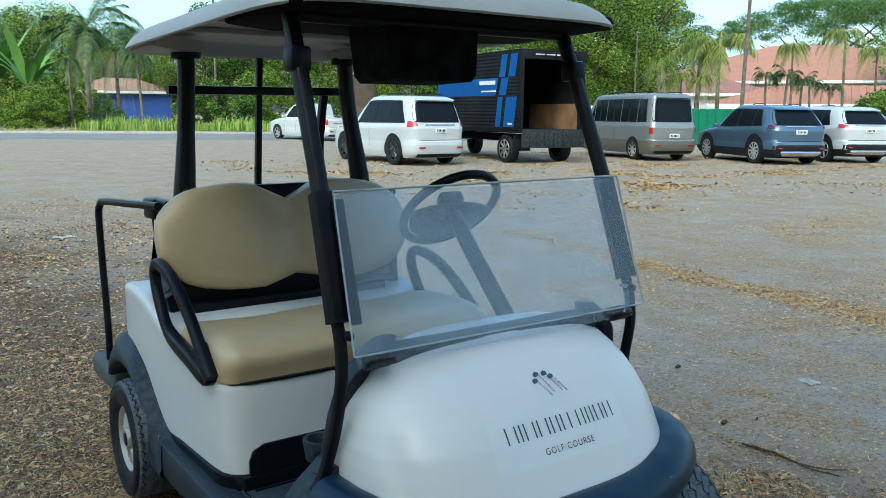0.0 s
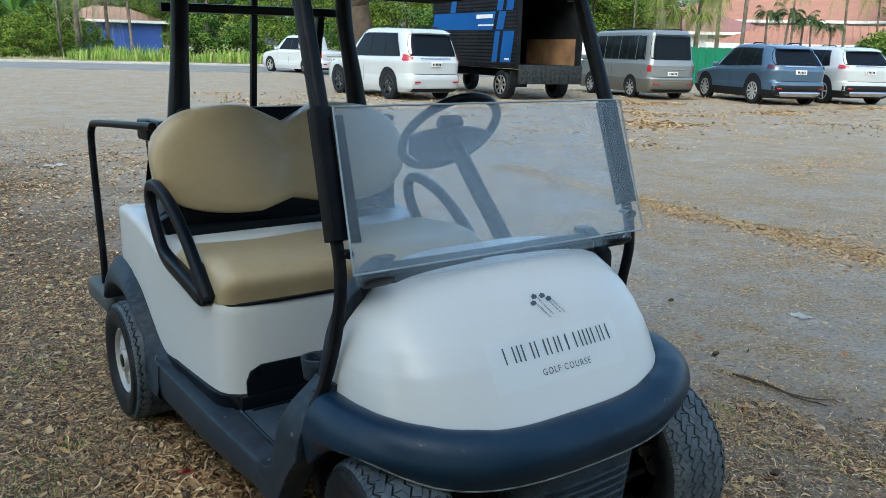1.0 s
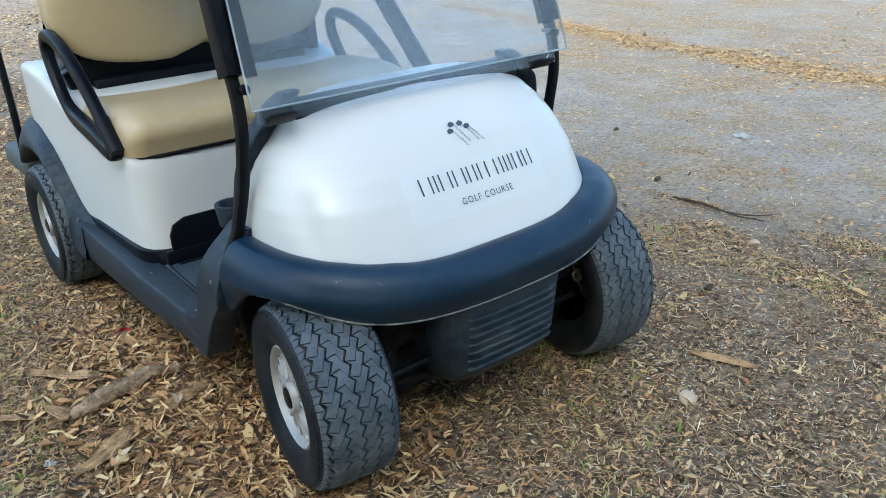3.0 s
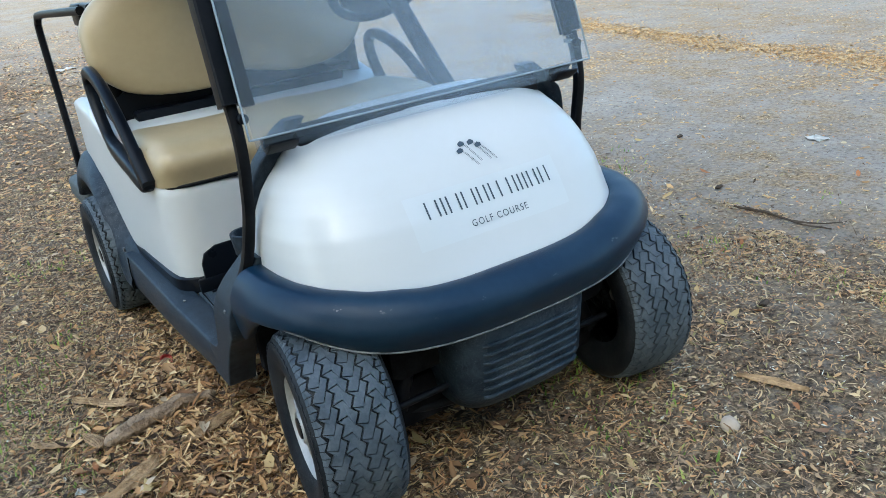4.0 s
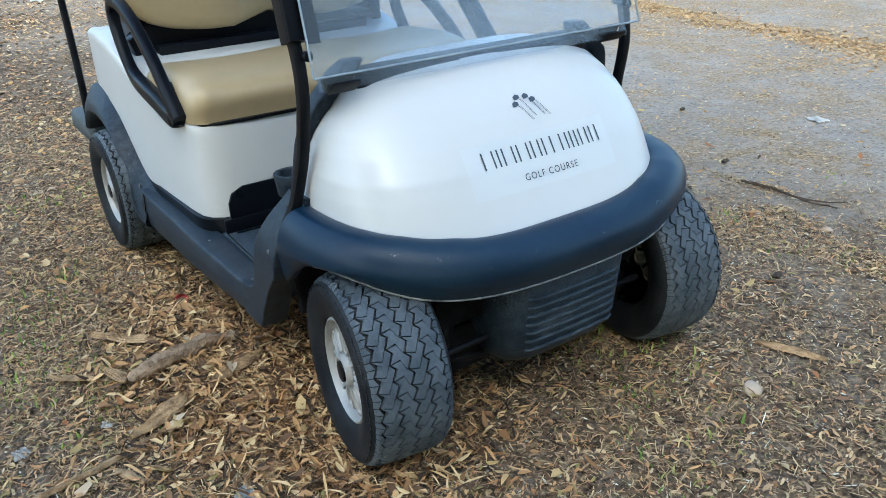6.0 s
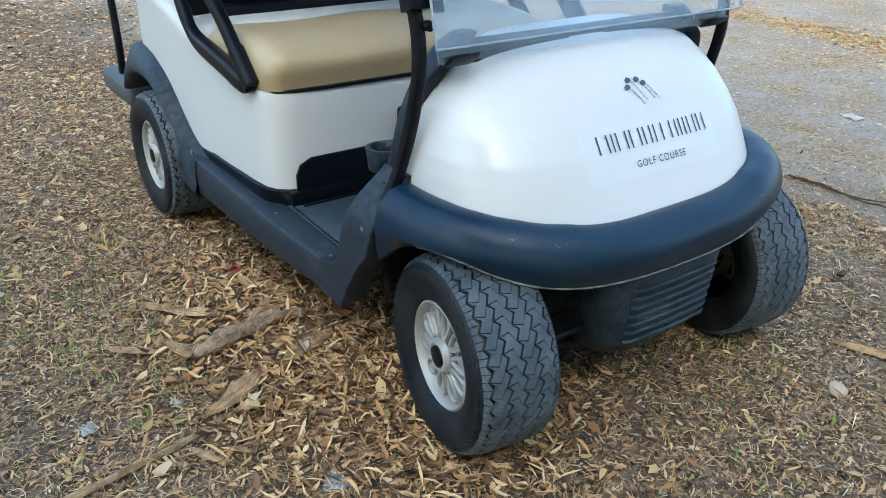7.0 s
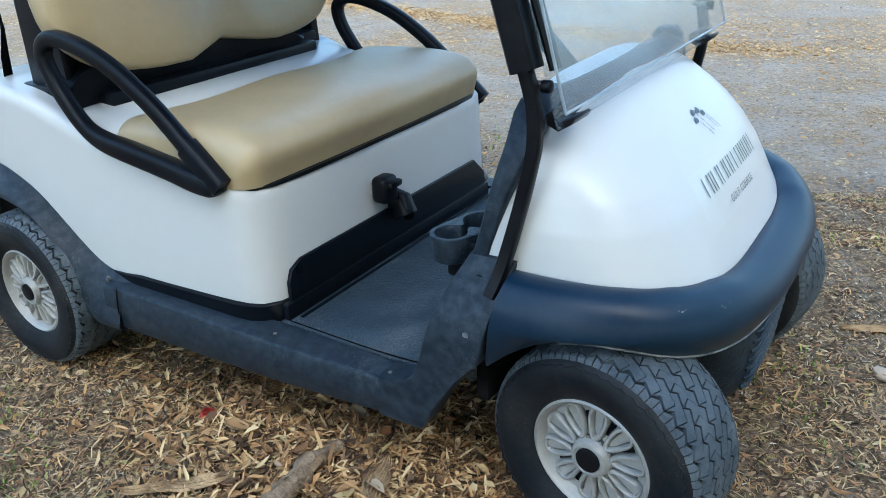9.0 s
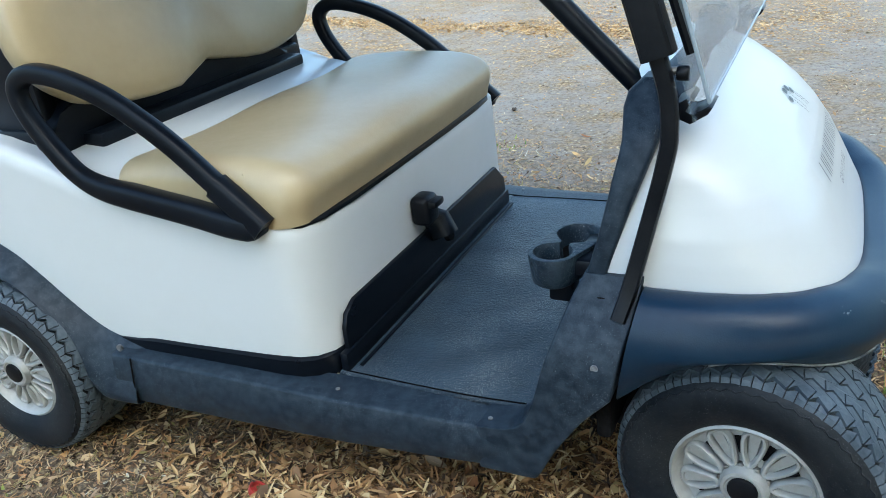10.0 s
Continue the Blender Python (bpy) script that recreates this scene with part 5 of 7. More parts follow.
def tree(kind, at, label, H=12.0, R=5.0, flat=0.6, trunk=0.35, fork=0.35, leaf=None, seed=1, size=0.24, clumps=46, per=95, umbrella=False):
    rs = np.random.RandomState(seed)
    t = thing(kind, at, label, "tree", "trees round the lot")
    bm = bmesh.new()
    base = [(0, 0, -0.15), (0.1 * trunk, 0, H * fork * 0.4), (rs.uniform(-0.3, 0.3), rs.uniform(-0.3, 0.3), H * fork)]
    tube(spline(base, 4), trunk * 2, trunk * 2, 10, up=(0, 1, 0), bm=bm, taper=lambda q: 1.25 - 0.5 * q)
    centres = []
    limbs = 7
    for k in range(limbs):
        a = 2 * math.pi * k / limbs + rs.uniform(-0.3, 0.3)
        rr = R * rs.uniform(0.55, 0.9)
        zt = H * rs.uniform(0.68, 0.9)
        pts = [base[-1], (rr * 0.35 * math.cos(a), rr * 0.35 * math.sin(a), H * (fork + 0.16)), (rr * 0.75 * math.cos(a), rr * 0.75 * math.sin(a), zt * 0.9), (rr * math.cos(a), rr * math.sin(a), zt)]
        tube(spline(pts, 4), trunk * 0.85, trunk * 0.85, 7, up=(0, 1, 0.3), bm=bm, taper=lambda q: 1.0 - 0.82 * q)
        for q in (0.62, 0.8):
            b0 = Vector(pts[2]) * q
            e0 = b0 + Vector((rs.uniform(-1, 1) * R * 0.3, rs.uniform(-1, 1) * R * 0.3, H * 0.14))
            tube([b0, (b0 + e0) / 2 + Vector((0, 0, 0.2)), e0], trunk * 0.35, trunk * 0.35, 5, up=(0, 1, 0.3), bm=bm, taper=lambda q_: 1 - 0.7 * q_)
    part("trunk", bm, BARK, t, smooth=60)
    for _ in range(clumps):
        a, q = rs.uniform(0, 6.28), rs.uniform(0, 1) ** 0.55
        zc = rs.uniform(-1, 1)
        rr = R * q * math.sqrt(max(1 - zc * zc * 0.75, 0.1))
        if umbrella:
            rr = R * math.sqrt(rs.uniform(0, 1))
            centres.append((rr * math.cos(a), rr * math.sin(a), H * (0.70 + 0.28 * math.sqrt(max(1 - (rr / R) ** 2, 0))) - H * 0.10 * rs.uniform(0, 1) ** 2, rs.uniform(0.6, 1.25)))
            continue
        centres.append((rr * math.cos(a), rr * math.sin(a), H * (1 - flat * 0.5) + zc * H * flat * 0.5 * 0.92, rs.uniform(0.6, 1.25)))
    me = leaf_cloud(rs, centres, per, R * (0.125 if umbrella else 0.30), size, 0.42 if umbrella else 0.72)
    me.materials.append(leaf or LEAF_GREEN)
    c = new("crown", me)
    c.parent = t
    return t


def frond(rs, L, droop, V, F, root, a, lift, leaflet=0.30, stiff=0.0):
    """A palm frond: two rows of narrow hanging leaflets on an arching rib."""
    d = np.array((math.cos(a), math.sin(a)))
    pts = []
    for k in range(11):
        u = k / 10
        z = L * (lift * u - droop * u * u)
        pts.append(np.array((*(d * L * u * (1 - 0.22 * u * u)), z)) + root)
    side = np.array((-d[1], d[0], 0))
    for k in range(1, 10):
        for q in (0.0, 0.2, 0.4, 0.6, 0.8):
            p = pts[k] * (1 - q) + pts[k + 1] * q
            along = pts[k + 1] - pts[k]
            along /= np.linalg.norm(along)
            u = (k + q) / 10
            ll = L * leaflet * math.sin(math.pi * min(0.10 + 0.84 * u, 1.0)) ** 0.8 * rs.uniform(0.7, 1.15)
            for s_ in (-1, 1):
                hang = rs.uniform(0.5, 1.15) * (1 - stiff)
                tip = p + side * s_ * ll * 0.62 + along * ll * rs.uniform(0.3, 0.55) - np.array((0, 0, ll * hang))
                mid = p * 0.45 + tip * 0.55 + np.array((0, 0, ll * 0.16))
                w = along * L * 0.0058
                n = len(V)
                V += [tuple(p - w), tuple(p + w), tuple(mid + w), tuple(tip), tuple(mid - w)]
                F += [(n, n + 1, n + 2, n + 3, n + 4)]
    n = len(V)
    for k, p in enumerate(pts):
        w = 0.03 * L / 3 * (1 - k / 11)
        V += [tuple(p - side * w), tuple(p + side * w)]
    for k in range(10):
        F.append((n + 2 * k, n + 2 * k + 1, n + 2 * k + 3, n + 2 * k + 2))


def palm(at, label, H=6.0, L=2.4, count=16, trunk=0.14, seed=1, leaf=None, lift=(0.2, 1.1), droop=(0.7, 1.3), dead=0, stiff=0.0):
    rs = np.random.RandomState(seed)
    t = thing("palm_tree", at, label, "palm tree", "palms round the lot")
    bx, by = rs.uniform(-0.35, 0.35, 2) * min(H / 6, 1.2) * (0.3 if H > 10 else 1.0)
    part("trunk", tube(spline([(0, 0, -0.1), (bx * 0.3, by * 0.3, H * 0.4), (bx, by, H)], 6), trunk * 2, trunk * 2, 10, up=(0, 1, 0), taper=lambda q: 1.2 - 0.45 * q), PALM_BARK, t, smooth=60)
    for kind_, n_, material in (("crown", count, leaf or PALM_GREEN), ("dead_fronds", dead, DRY_BLADE)):
        V, F = [], []
        for k in range(n_):
            if kind_ == "crown":
                frond(rs, L * rs.uniform(0.75, 1.1), rs.uniform(*droop), V, F, np.array((bx, by, H)), 2 * math.pi * k / count * 2.4 + rs.uniform(-0.25, 0.25), rs.uniform(*lift), 0.30 - 0.10 * stiff, stiff)
            else:
                frond(rs, L * rs.uniform(0.35, 0.6), rs.uniform(1.6, 2.6), V, F, np.array((bx, by, H - 0.1)), rs.uniform(0, 6.28), -0.5)
        if n_:
            me = bpy.data.meshes.new(kind_)
            me.from_pydata(V, [], F)
            me.materials.append(material)
            new(kind_, me).parent = t
    return t


def banana_plant(at, label, H=3.2, L=2.6, count=9, seed=1):
    """A stout green stem with broad, torn, upright leaves."""
    rs = np.random.RandomState(seed)
    t = thing("banana_plant", at, label, "plant")
    part("stem", tube(spline([(0, 0, -0.1), (0.05, 0, H * 0.5), (0.0, 0.1, H)], 4), 0.42, 0.42, 10, up=(0, 1, 0), taper=lambda q: 1.15 - 0.5 * q), PALM_BARK, t, smooth=60)
    for k in range(count):
        a, l = 2.4 * k + rs.uniform(-0.3, 0.3), L * rs.uniform(0.75, 1.15)
        lift, sag = rs.uniform(1.4, 2.4), rs.uniform(0.4, 1.1)
        d = Vector((math.cos(a), math.sin(a), 0))
        side = Vector((-d.y, d.x, 0))
        rows = []
        for u in np.linspace(0, 1, 15):
            p = Vector((0, 0, H)) + d * l * 0.62 * u + Vector((0, 0, l * (lift * u - sag * u * u) * 0.6))
            w = 0.05 + 0.30 * math.sin(math.pi * min(max(u * 1.1 - 0.12, 0), 1)) ** 0.6 * rs.uniform(0.75, 1.1)
            rows.append([p + side * w * e + Vector((0, 0, -0.10 * abs(e) + 0.05)) for e in (-1, -0.5, 0, 0.5, 1)])
        part("leaf", loft(rows), BANANA_LEAF, t, smooth=60)
    return t


def upright(bearing, dist, turn=0.0, z=0.0, s_=1.0):
    x, y = spot(bearing, dist)
    return pose(x, y, z, 0, 0, turn) @ Matrix.Diagonal((s_, s_, s_, 1))


broad_a = tree("broadleaf_tree", upright(20, 82, 0, 0, 0.85), "tall dense green broadleaf tree behind the road", 13, 6.5, 0.75, 0.4, 0.25, LEAF_GREEN, 2, 0.13, 70, 480)
broad_b = tree("broadleaf_tree", upright(26, 78), "lime-green broadleaf tree behind the road", 11, 5.5, 0.8, 0.3, 0.2, LEAF_LIME, 5, 0.115, 66, 480)
broad_c = tree("broadleaf_tree", upright(13, 92, 0, 0, 0.66), "dark green broadleaf tree behind the road", 15, 7.0, 0.8, 0.45, 0.2, LEAF_DEEP, 8, 0.15, 70, 420)
acacia = tree("rain_tree", upright(59.2, 104), "wide umbrella-shaped rain tree with dark limbs", 14.6, 11.0, 0.36, 0.6, 0.40, LEAF_RAIN, 13, 0.105, 150, 260, umbrella=True)


def again(ob, m, label=""):
    c = copy_thing(ob, m)
    if label:
        c["label"] = label
    return c


for ob, br, ds, tn, sc in ((broad_c, 2, 88, 40, 0.84), (broad_a, 6.5, 84, 150, 0.86), (broad_b, 9.5, 84, 20, 0.95), (broad_a, 15.5, 90, 250, 0.70), (broad_b, 17.5, 79, 130, 0.72), (broad_c, 22.5, 95, 90, 0.85), (broad_c, 10.5, 96, 300, 0.80), (broad_b, 3.8, 78, 160, 0.70), (broad_b, 13.2, 88, 75, 0.68),
                           (broad_a, 29.5, 85, 60, 1.05), (broad_b, 32.5, 76, 200, 0.95), (broad_c, 35.5, 88, 310, 1.05), (broad_a, 39.5, 80, 10, 1.0), (broad_b, 44, 62, 100, 1.05), (broad_b, 42.2, 66, 330, 1.20),
                           (broad_b, 47.0, 70, 280, 1.15), (broad_a, 50.0, 96, 75, 0.95), (broad_c, 47.5, 95, 220, 1.0), (broad_b, 66.5, 72, 45, 0.9), (broad_c, 70, 90, 15, 1.0), (broad_a, -3, 84, 15, 1.0), (broad_b, 24.0, 84, 215, 1.0)):
    again(ob, upright(br, ds, tn, 0, sc))
again(acacia, upright(64.5, 98, 210, 0, 0.95))
again(acacia, upright(47.0, 110, 60, 0, 1.05))
# tall trees behind the walk, never in view, added so their crowns keep the lot in the shade
shade = tree("shade_tree", pose(-16, -10, 0), "dense shade tree added out of view behind the walk", 17, 8.5, 0.80, 0.6, 0.16, LEAF_DEEP, 41, 0.44, 130, 400)
for k, (x, y, tn, sc) in enumerate(((0.5, -24, 300, 1.0), (-24, -14, 30, 1.05), (-15, -24, 80, 1.05), (6.5, -28, 170, 1.0))):
    again(shade, pose(x, y, 0, 0, 0, tn) @ Matrix.Scale(sc, 4))
# a big old tree over the parked cars
tree("old_tree", upright(29.4, 44), "old tree with a thick dark leaning trunk", 11.5, 6.0, 0.45, 0.75, 0.30, LEAF_GREEN, 21, 0.13, 70, 280)
# low shrubs
shrub = tree("shrub", upright(63.0, 44), "low leafy green shrub by the wall", 2.7, 1.5, 1.1, 0.06, 0.1, LEAF_GREEN, 31, 0.10, 34, 150)
for br, ds, sc in ((4.5, 66, 1.5), (8.2, 64, 1.2), (19.2, 64, 1.3), (21.7, 66, 1.1), (25.2, 62, 1.2), (27.4, 60, 1.1), (48.5, 46, 0.9), (65, 42, 1.1), (34, 60, 1.5), (37, 58, 1.5)):
    again(shrub, upright(br, ds, br * 37, 0, sc))

palm_a = palm(upright(11.4, 60), "tall coconut palm with arching feathery fronds", 6.7, 4.5, 17, 0.16, 3, lift=(-0.1, 1.35), droop=(0.45, 1.05), dead=9, stiff=0.6)
again(palm_a, upright(13.2, 72, 120, 0, 0.95))
again(palm_a, upright(5.4, 68, 60, 0, 0.90))
palm_e = palm(upright(14.6, 58), "slim palm with a small drooping crown", 5.0, 1.5, 12, 0.10, 12, PALM_GREEN, lift=(0.1, 0.7), droop=(0.9, 1.8), dead=5)
again(palm_e, upright(10.4, 58, 90, 0, 0.92), "slim palm with a pale bare trunk")
banana = banana_plant(upright(8.0, 60), "broad-leaved green banana plant beyond the road", 2.6, 3.4, 11, 4)
again(banana, upright(6.2, 62, 130, 0, 1.1))
again(banana, upright(9.2, 63, 220, 0, 0.75))
palm_b = palm(upright(49.3, 45), "young palm with yellowing hanging fronds", 4.2, 1.4, 15, 0.06, 6, PALM_LIME, lift=(0.2, 1.1), droop=(0.9, 1.8), dead=3)
palm_c = palm(upright(56.3, 45), "small dark green palm before the white wall", 3.4, 1.25, 12, 0.07, 9, PALM_DARK, lift=(0.4, 1.5), droop=(1.0, 1.9), stiff=0.25)
palm_d = palm(upright(57.8, 52), "slim palm with a pale drooping crown", 5.5, 1.7, 13, 0.07, 14, PALM_LIME, lift=(0.1, 0.8), droop=(0.9, 1.7), dead=4)
palm_f = palm(upright(53.3, 47), "bushy palm with long yellow-green fronds", 5.0, 2.5, 24, 0.12, 17, PALM_LIME, lift=(0.3, 1.5), droop=(0.8, 1.6), dead=5)
for ob, br, ds, tn, sc in ((palm_c, 57.3, 45, 80, 1.02), (palm_c, 58.3, 46, 200, 0.95), (palm_c, 59.0, 45, 300, 0.90), (palm_c, 60.0, 46, 30, 0.84), (palm_b, 51.0, 46, 90, 0.86), (palm_b, 52.0, 45, 10, 0.80), (palm_b, 50.3, 47, 190, 0.78), (palm_f, 51.9, 52, 160, 1.0), (palm_d, 60.8, 52, 50, 1.12), (palm_d, 62.6, 56, 20, 1.0)):
    again(ob, upright(br, ds, tn, 0, sc))
tall = palm(upright(54.8, 45), "tall palm with a bare grey trunk", 12.5, 2.2, 14, 0.10, 15)
lime_shrub = tree("shrub", upright(10.4, 66), "yellow-green leafy shrub beyond the road", 3.6, 1.9, 1.0, 0.06, 0.1, LEAF_LIME, 33, 0.10, 40, 150)
for br, ds, tn, sc in ((8.6, 57, 20, 0.8), (7.2, 58, 140, 0.7), (9.9, 60, 250, 0.95), (12.3, 62, 310, 0.7), (5.6, 60, 10, 0.9), (6.9, 68, 220, 1.3), (9.0, 69, 90, 1.5), (17.6, 66, 30, 0.9), (22.0, 70, 150, 1.3), (62.4, 44, 60, 0.62), (63.6, 43, 200, 0.72)):
    again(lime_shrub, upright(br, ds, tn, 0, sc))

# ---- buildings ----
ROOF_TILE = mat("terracotta_roof", (0.36, 0.180, 0.125), 0.85, spec=0.2, second=(0.29, 0.145, 0.105), scale=1.2, amount=0.8, bump=0.2, bump_scale=20.0, per_object=0.2)
ROOF_TAN = mat("tan_tile_roof", (0.36, 0.235, 0.175), 0.85, spec=0.2, second=(0.27, 0.165, 0.125), scale=1.5, amount=0.8, bump=0.2, bump_scale=20.0)
ROOF_PINK = mat("faded_red_roof", (0.27, 0.135, 0.125), 0.8, spec=0.2, second=(0.22, 0.105, 0.10), scale=0.8, amount=0.8)
WALL_WHITE = mat("white_plaster", (0.72, 0.71, 0.69), 0.85, second=(0.55, 0.54, 0.51), scale=0.8, amount=0.7, bump=0.1, bump_scale=10.0)
WALL_BLUE = mat("blue_paint", (0.025, 0.07, 0.30), 0.6, second=(0.04, 0.10, 0.36), scale=0.8, amount=0.8)
GREEN_SHEET = mat("green_sheet", (0.012, 0.115, 0.058), 0.6, spec=0.2, second=(0.018, 0.15, 0.08), scale=1.5, amount=0.8)
DARK_GLASS = mat("dark_glass", (0.006, 0.008, 0.011), 0.08, spec=0.10)
TRIM_WHITE = mat("trim_white", (0.7, 0.7, 0.68), 0.6, second=(0.6, 0.6, 0.57), scale=3.0)


def hip_roof(w, d, h, eave, z):
    a, b = w / 2 + eave, d / 2 + eave
    r = max(a - b, 0.3)
    bm = bmesh.new()
    lo = [bm.verts.new(p) for p in ((-a, -b, z), (a, -b, z), (a, b, z), (-a, b, z))]
    up = [bm.verts.new(p) for p in ((-r, 0, z + h), (r, 0, z + h))]
    for f in ((lo[0], lo[1], up[1], up[0]), (lo[1], lo[2], up[1]), (lo[2], lo[3], up[0], up[1]), (lo[3], lo[0], up[0])):
        bm.faces.new(f)
    bm.faces.new(lo)
    return bm


def roof_rolls(w, d, h, eave, z, step=0.45):
    """Rolled tile ridges down the front slope."""
    a, b = w / 2 + eave, d / 2 + eave
    r = max(a - b, 0.3)
    bm = bmesh.new()
    x = -a + step
    while x < a - step:
        k = 1.0 if abs(x) < r else (a - abs(x)) / (a - r)
        tube([(x, -b, z + 0.03), (x, -b + b * k * 0.98, z + h * k * 0.98 + 0.03)], 0.14, 0.1, 6, bm=bm)
        x += step
    return bm


def house(name, at, w, d, wall_h, roof_h, wall, roof_m, label, windows=(), eave=0.6, rolls=True):
    t = thing(name, at, label, "house")
    part("wall", rbox((w, d, wall_h), (0, 0, wall_h / 2), 0.0), wall, t)
    part("roof", hip_roof(w, d, roof_h, eave, wall_h), roof_m, t, "sloping tiled roof", smooth=0)
    if rolls:
        part("roof_tiles", roof_rolls(w, d, roof_h, eave, wall_h), roof_m, t)
    part("fascia", rbox((w + 2 * eave, 0.08, 0.22), (0, -d / 2 - eave - 0.03, wall_h - 0.05), 0.01), TRIM_WHITE, t)
    for wx, wz, ww, wh in windows:
        win = part("window", rbox((ww, 0.08, wh), (wx, -d / 2 - 0.02, wz), 0.01), TRIM_WHITE, t)
        part("pane", rbox((ww - 0.16, 0.04, wh - 0.16), (wx, -d / 2 - 0.055, wz), 0.0), DARK_GLASS, win)
    return t


hx, hy = spot(13.3, 80)
house("blue_house", pose(hx, hy, 0, 0, 0, -14), 8.6, 6, 3.0, 1.25, WALL_BLUE, ROOF_TAN, "low blue-walled building with a tan tiled roof", (), 0.6)
hx, hy = spot(58.4, 84)
house("roofed_hall", pose(hx, hy, 0, 0, 0, -58), 25, 19, 4.3, 3.7, WALL_WHITE, ROOF_TILE, "white-walled hall with a large salmon hip roof", ((-9, 1.9, 1.4, 1.4), (-5, 1.9, 1.4, 1.4), (5, 1.9, 1.4, 1.4), (9, 1.9, 1.4, 1.4)), 1.2, False)
hx, hy = spot(48.2, 72)
house("long_shed", pose(hx, hy, 0, 0, 0, -47), 20, 10, 3.1, 1.9, WALL_WHITE, ROOF_PINK, "long low shed with a faded red roof", ((3, 1.6, 1.2, 1.0),), 0.8, False)
hx, hy = spot(60.5, 62)
house("porch_house", pose(hx, hy, 0, 0, 0, -60), 15, 6, 2.2, 1.35, WALL_WHITE, ROOF_TILE, "low white porch with a salmon roof", ((-5, 1.3, 1.2, 1.2), (-1.5, 1.3, 1.2, 1.2), (2, 1.3, 1.2, 1.2), (5, 1.3, 1.2, 1.2)), 0.7)
wx, wy = spot(58, 52)
solo("white_wall", rbox((30, 0.25, 2.0), (0, 0, 1.0), 0.02), WALL_WHITE, "plain white boundary wall behind the parked cars", "wall", pose(wx, wy, 0, 0, 0, -58))


def sheet_fence(at, n, label):
    t = thing("sheet_fence", at, label, "fence")
    for k in range(n):
        part("panel", rbox((0.36, 0.03, 1.75), (k * 0.40, 0, 0.90), 0.008, 1), GREEN_SHEET, t)
    part("backing", rbox((n * 0.40, 0.02, 1.7), (n * 0.2 - 0.2, 0.04, 0.88), 0.0), GREEN_SHEET, t)
    return t


fx, fy = spot(47, 41)
sheet_fence(pose(fx, fy, 0, 0, 0, -38), 26, "green corrugated sheet fence behind the vans")


def plain_pole(at, H, r, label):
    t = thing("utility_pole", at, label, "pole")
    part("shaft", cyl(r, H, (0, 0, H / 2), "z", 12, r2=r * 0.7), PALM_BARK, t)
    part("cap", cyl(r * 0.9, 0.05, (0, 0, H + 0.02), "z", 12), KERB, t)
    return t


plain_pole(upright(19.3, 64), 9.5, 0.11, "thin grey utility pole beyond the road")
plain_pole(upright(47.9, 52), 6.4, 0.06, "slim grey pole behind the vans")


# ---- vehicles ----
def paint(name, base, second):
    return mat(name, base, 0.25, second=second, scale=1.5, amount=0.5, coat=0.8)


PAINT_WHITE = paint("white_paint", (0.43, 0.45, 0.46), (0.40, 0.415, 0.425))
PAINT_SILVER = mat("silver_paint", (0.19, 0.205, 0.21), 0.35, metal=0.3, second=(0.165, 0.175, 0.18), scale=1.5, coat=0.6)
PAINT_TAUPE = mat("taupe_paint", (0.12, 0.113, 0.095), 0.4, metal=0.2, second=(0.10, 0.093, 0.08), scale=1.5, coat=0.4)
PAINT_BLUE = mat("steel_blue_paint", (0.075, 0.125, 0.19), 0.28, metal=0.45, second=(0.06, 0.10, 0.155), scale=1.5, coat=0.8)
LAMP_RED = mat("red_lens", (0.36, 0.012, 0.02), 0.2, second=(0.22, 0.008, 0.014), scale=8.0, coat=0.4)
LAMP_SMOKED = mat("smoked_red_lens", (0.07, 0.006, 0.012), 0.2, second=(0.03, 0.004, 0.008), scale=8.0, coat=0.4)
CAR_TRIM = mat("car_trim", (0.008, 0.009, 0.011), 0.6, spec=0.2, second=(0.018, 0.018, 0.02), scale=6.0)
CHROME = mat("chrome", (0.6, 0.6, 0.62), 0.2, metal=0.9)
PLATE = mat("plate_white", (0.6, 0.6, 0.58), 0.5, second=(0.5, 0.5, 0.5), scale=10.0)
DARK_RIM = mat("dark_rim", (0.010, 0.010, 0.012), 0.4, spec=0.3, second=(0.03, 0.03, 0.03), scale=8.0)


def car_wheel(parent, x, y, R, side, rim_m, spokes=5, W=0.22):
    w = part("wheel", lathe([(-W / 2, R * 0.6), (-W / 2 + 0.01, R * 0.93), (-W * 0.35, R), (W * 0.35, R), (W / 2 - 0.01, R * 0.93), (W / 2, R * 0.78), (W / 2 - 0.02, R * 0.66), (W / 2 - 0.02, R * 0.6)], 28), TYRE, parent, at=pose(x, y, R, 0, 0, 0 if side > 0 else 180))
    bm = lathe([(W / 2 - 0.015, R * 0.68), (W / 2, R * 0.66), (W / 2 - 0.01, R * 0.60)], 28)
    cyl(R * 0.15, 0.05, (W / 2 - 0.03, 0, 0), "x", 14, bm=bm)
    for k in range(spokes):
        a = 2 * math.pi * k / spokes
        tube([(W / 2 - 0.02, R * 0.1 * math.cos(a), R * 0.1 * math.sin(a)), (W / 2 - 0.015, R * 0.63 * math.cos(a), R * 0.63 * math.sin(a))], R * 0.17, 0.03, 6, 3.0, up=(1, 0, 0), bm=bm)
    part("rim", bm, rim_m, w)
    part("rim_back", cyl(R * 0.62, 0.02, (W / 2 - 0.09, 0, 0), "x", 20), BLACK_DEEP, w)
    return w


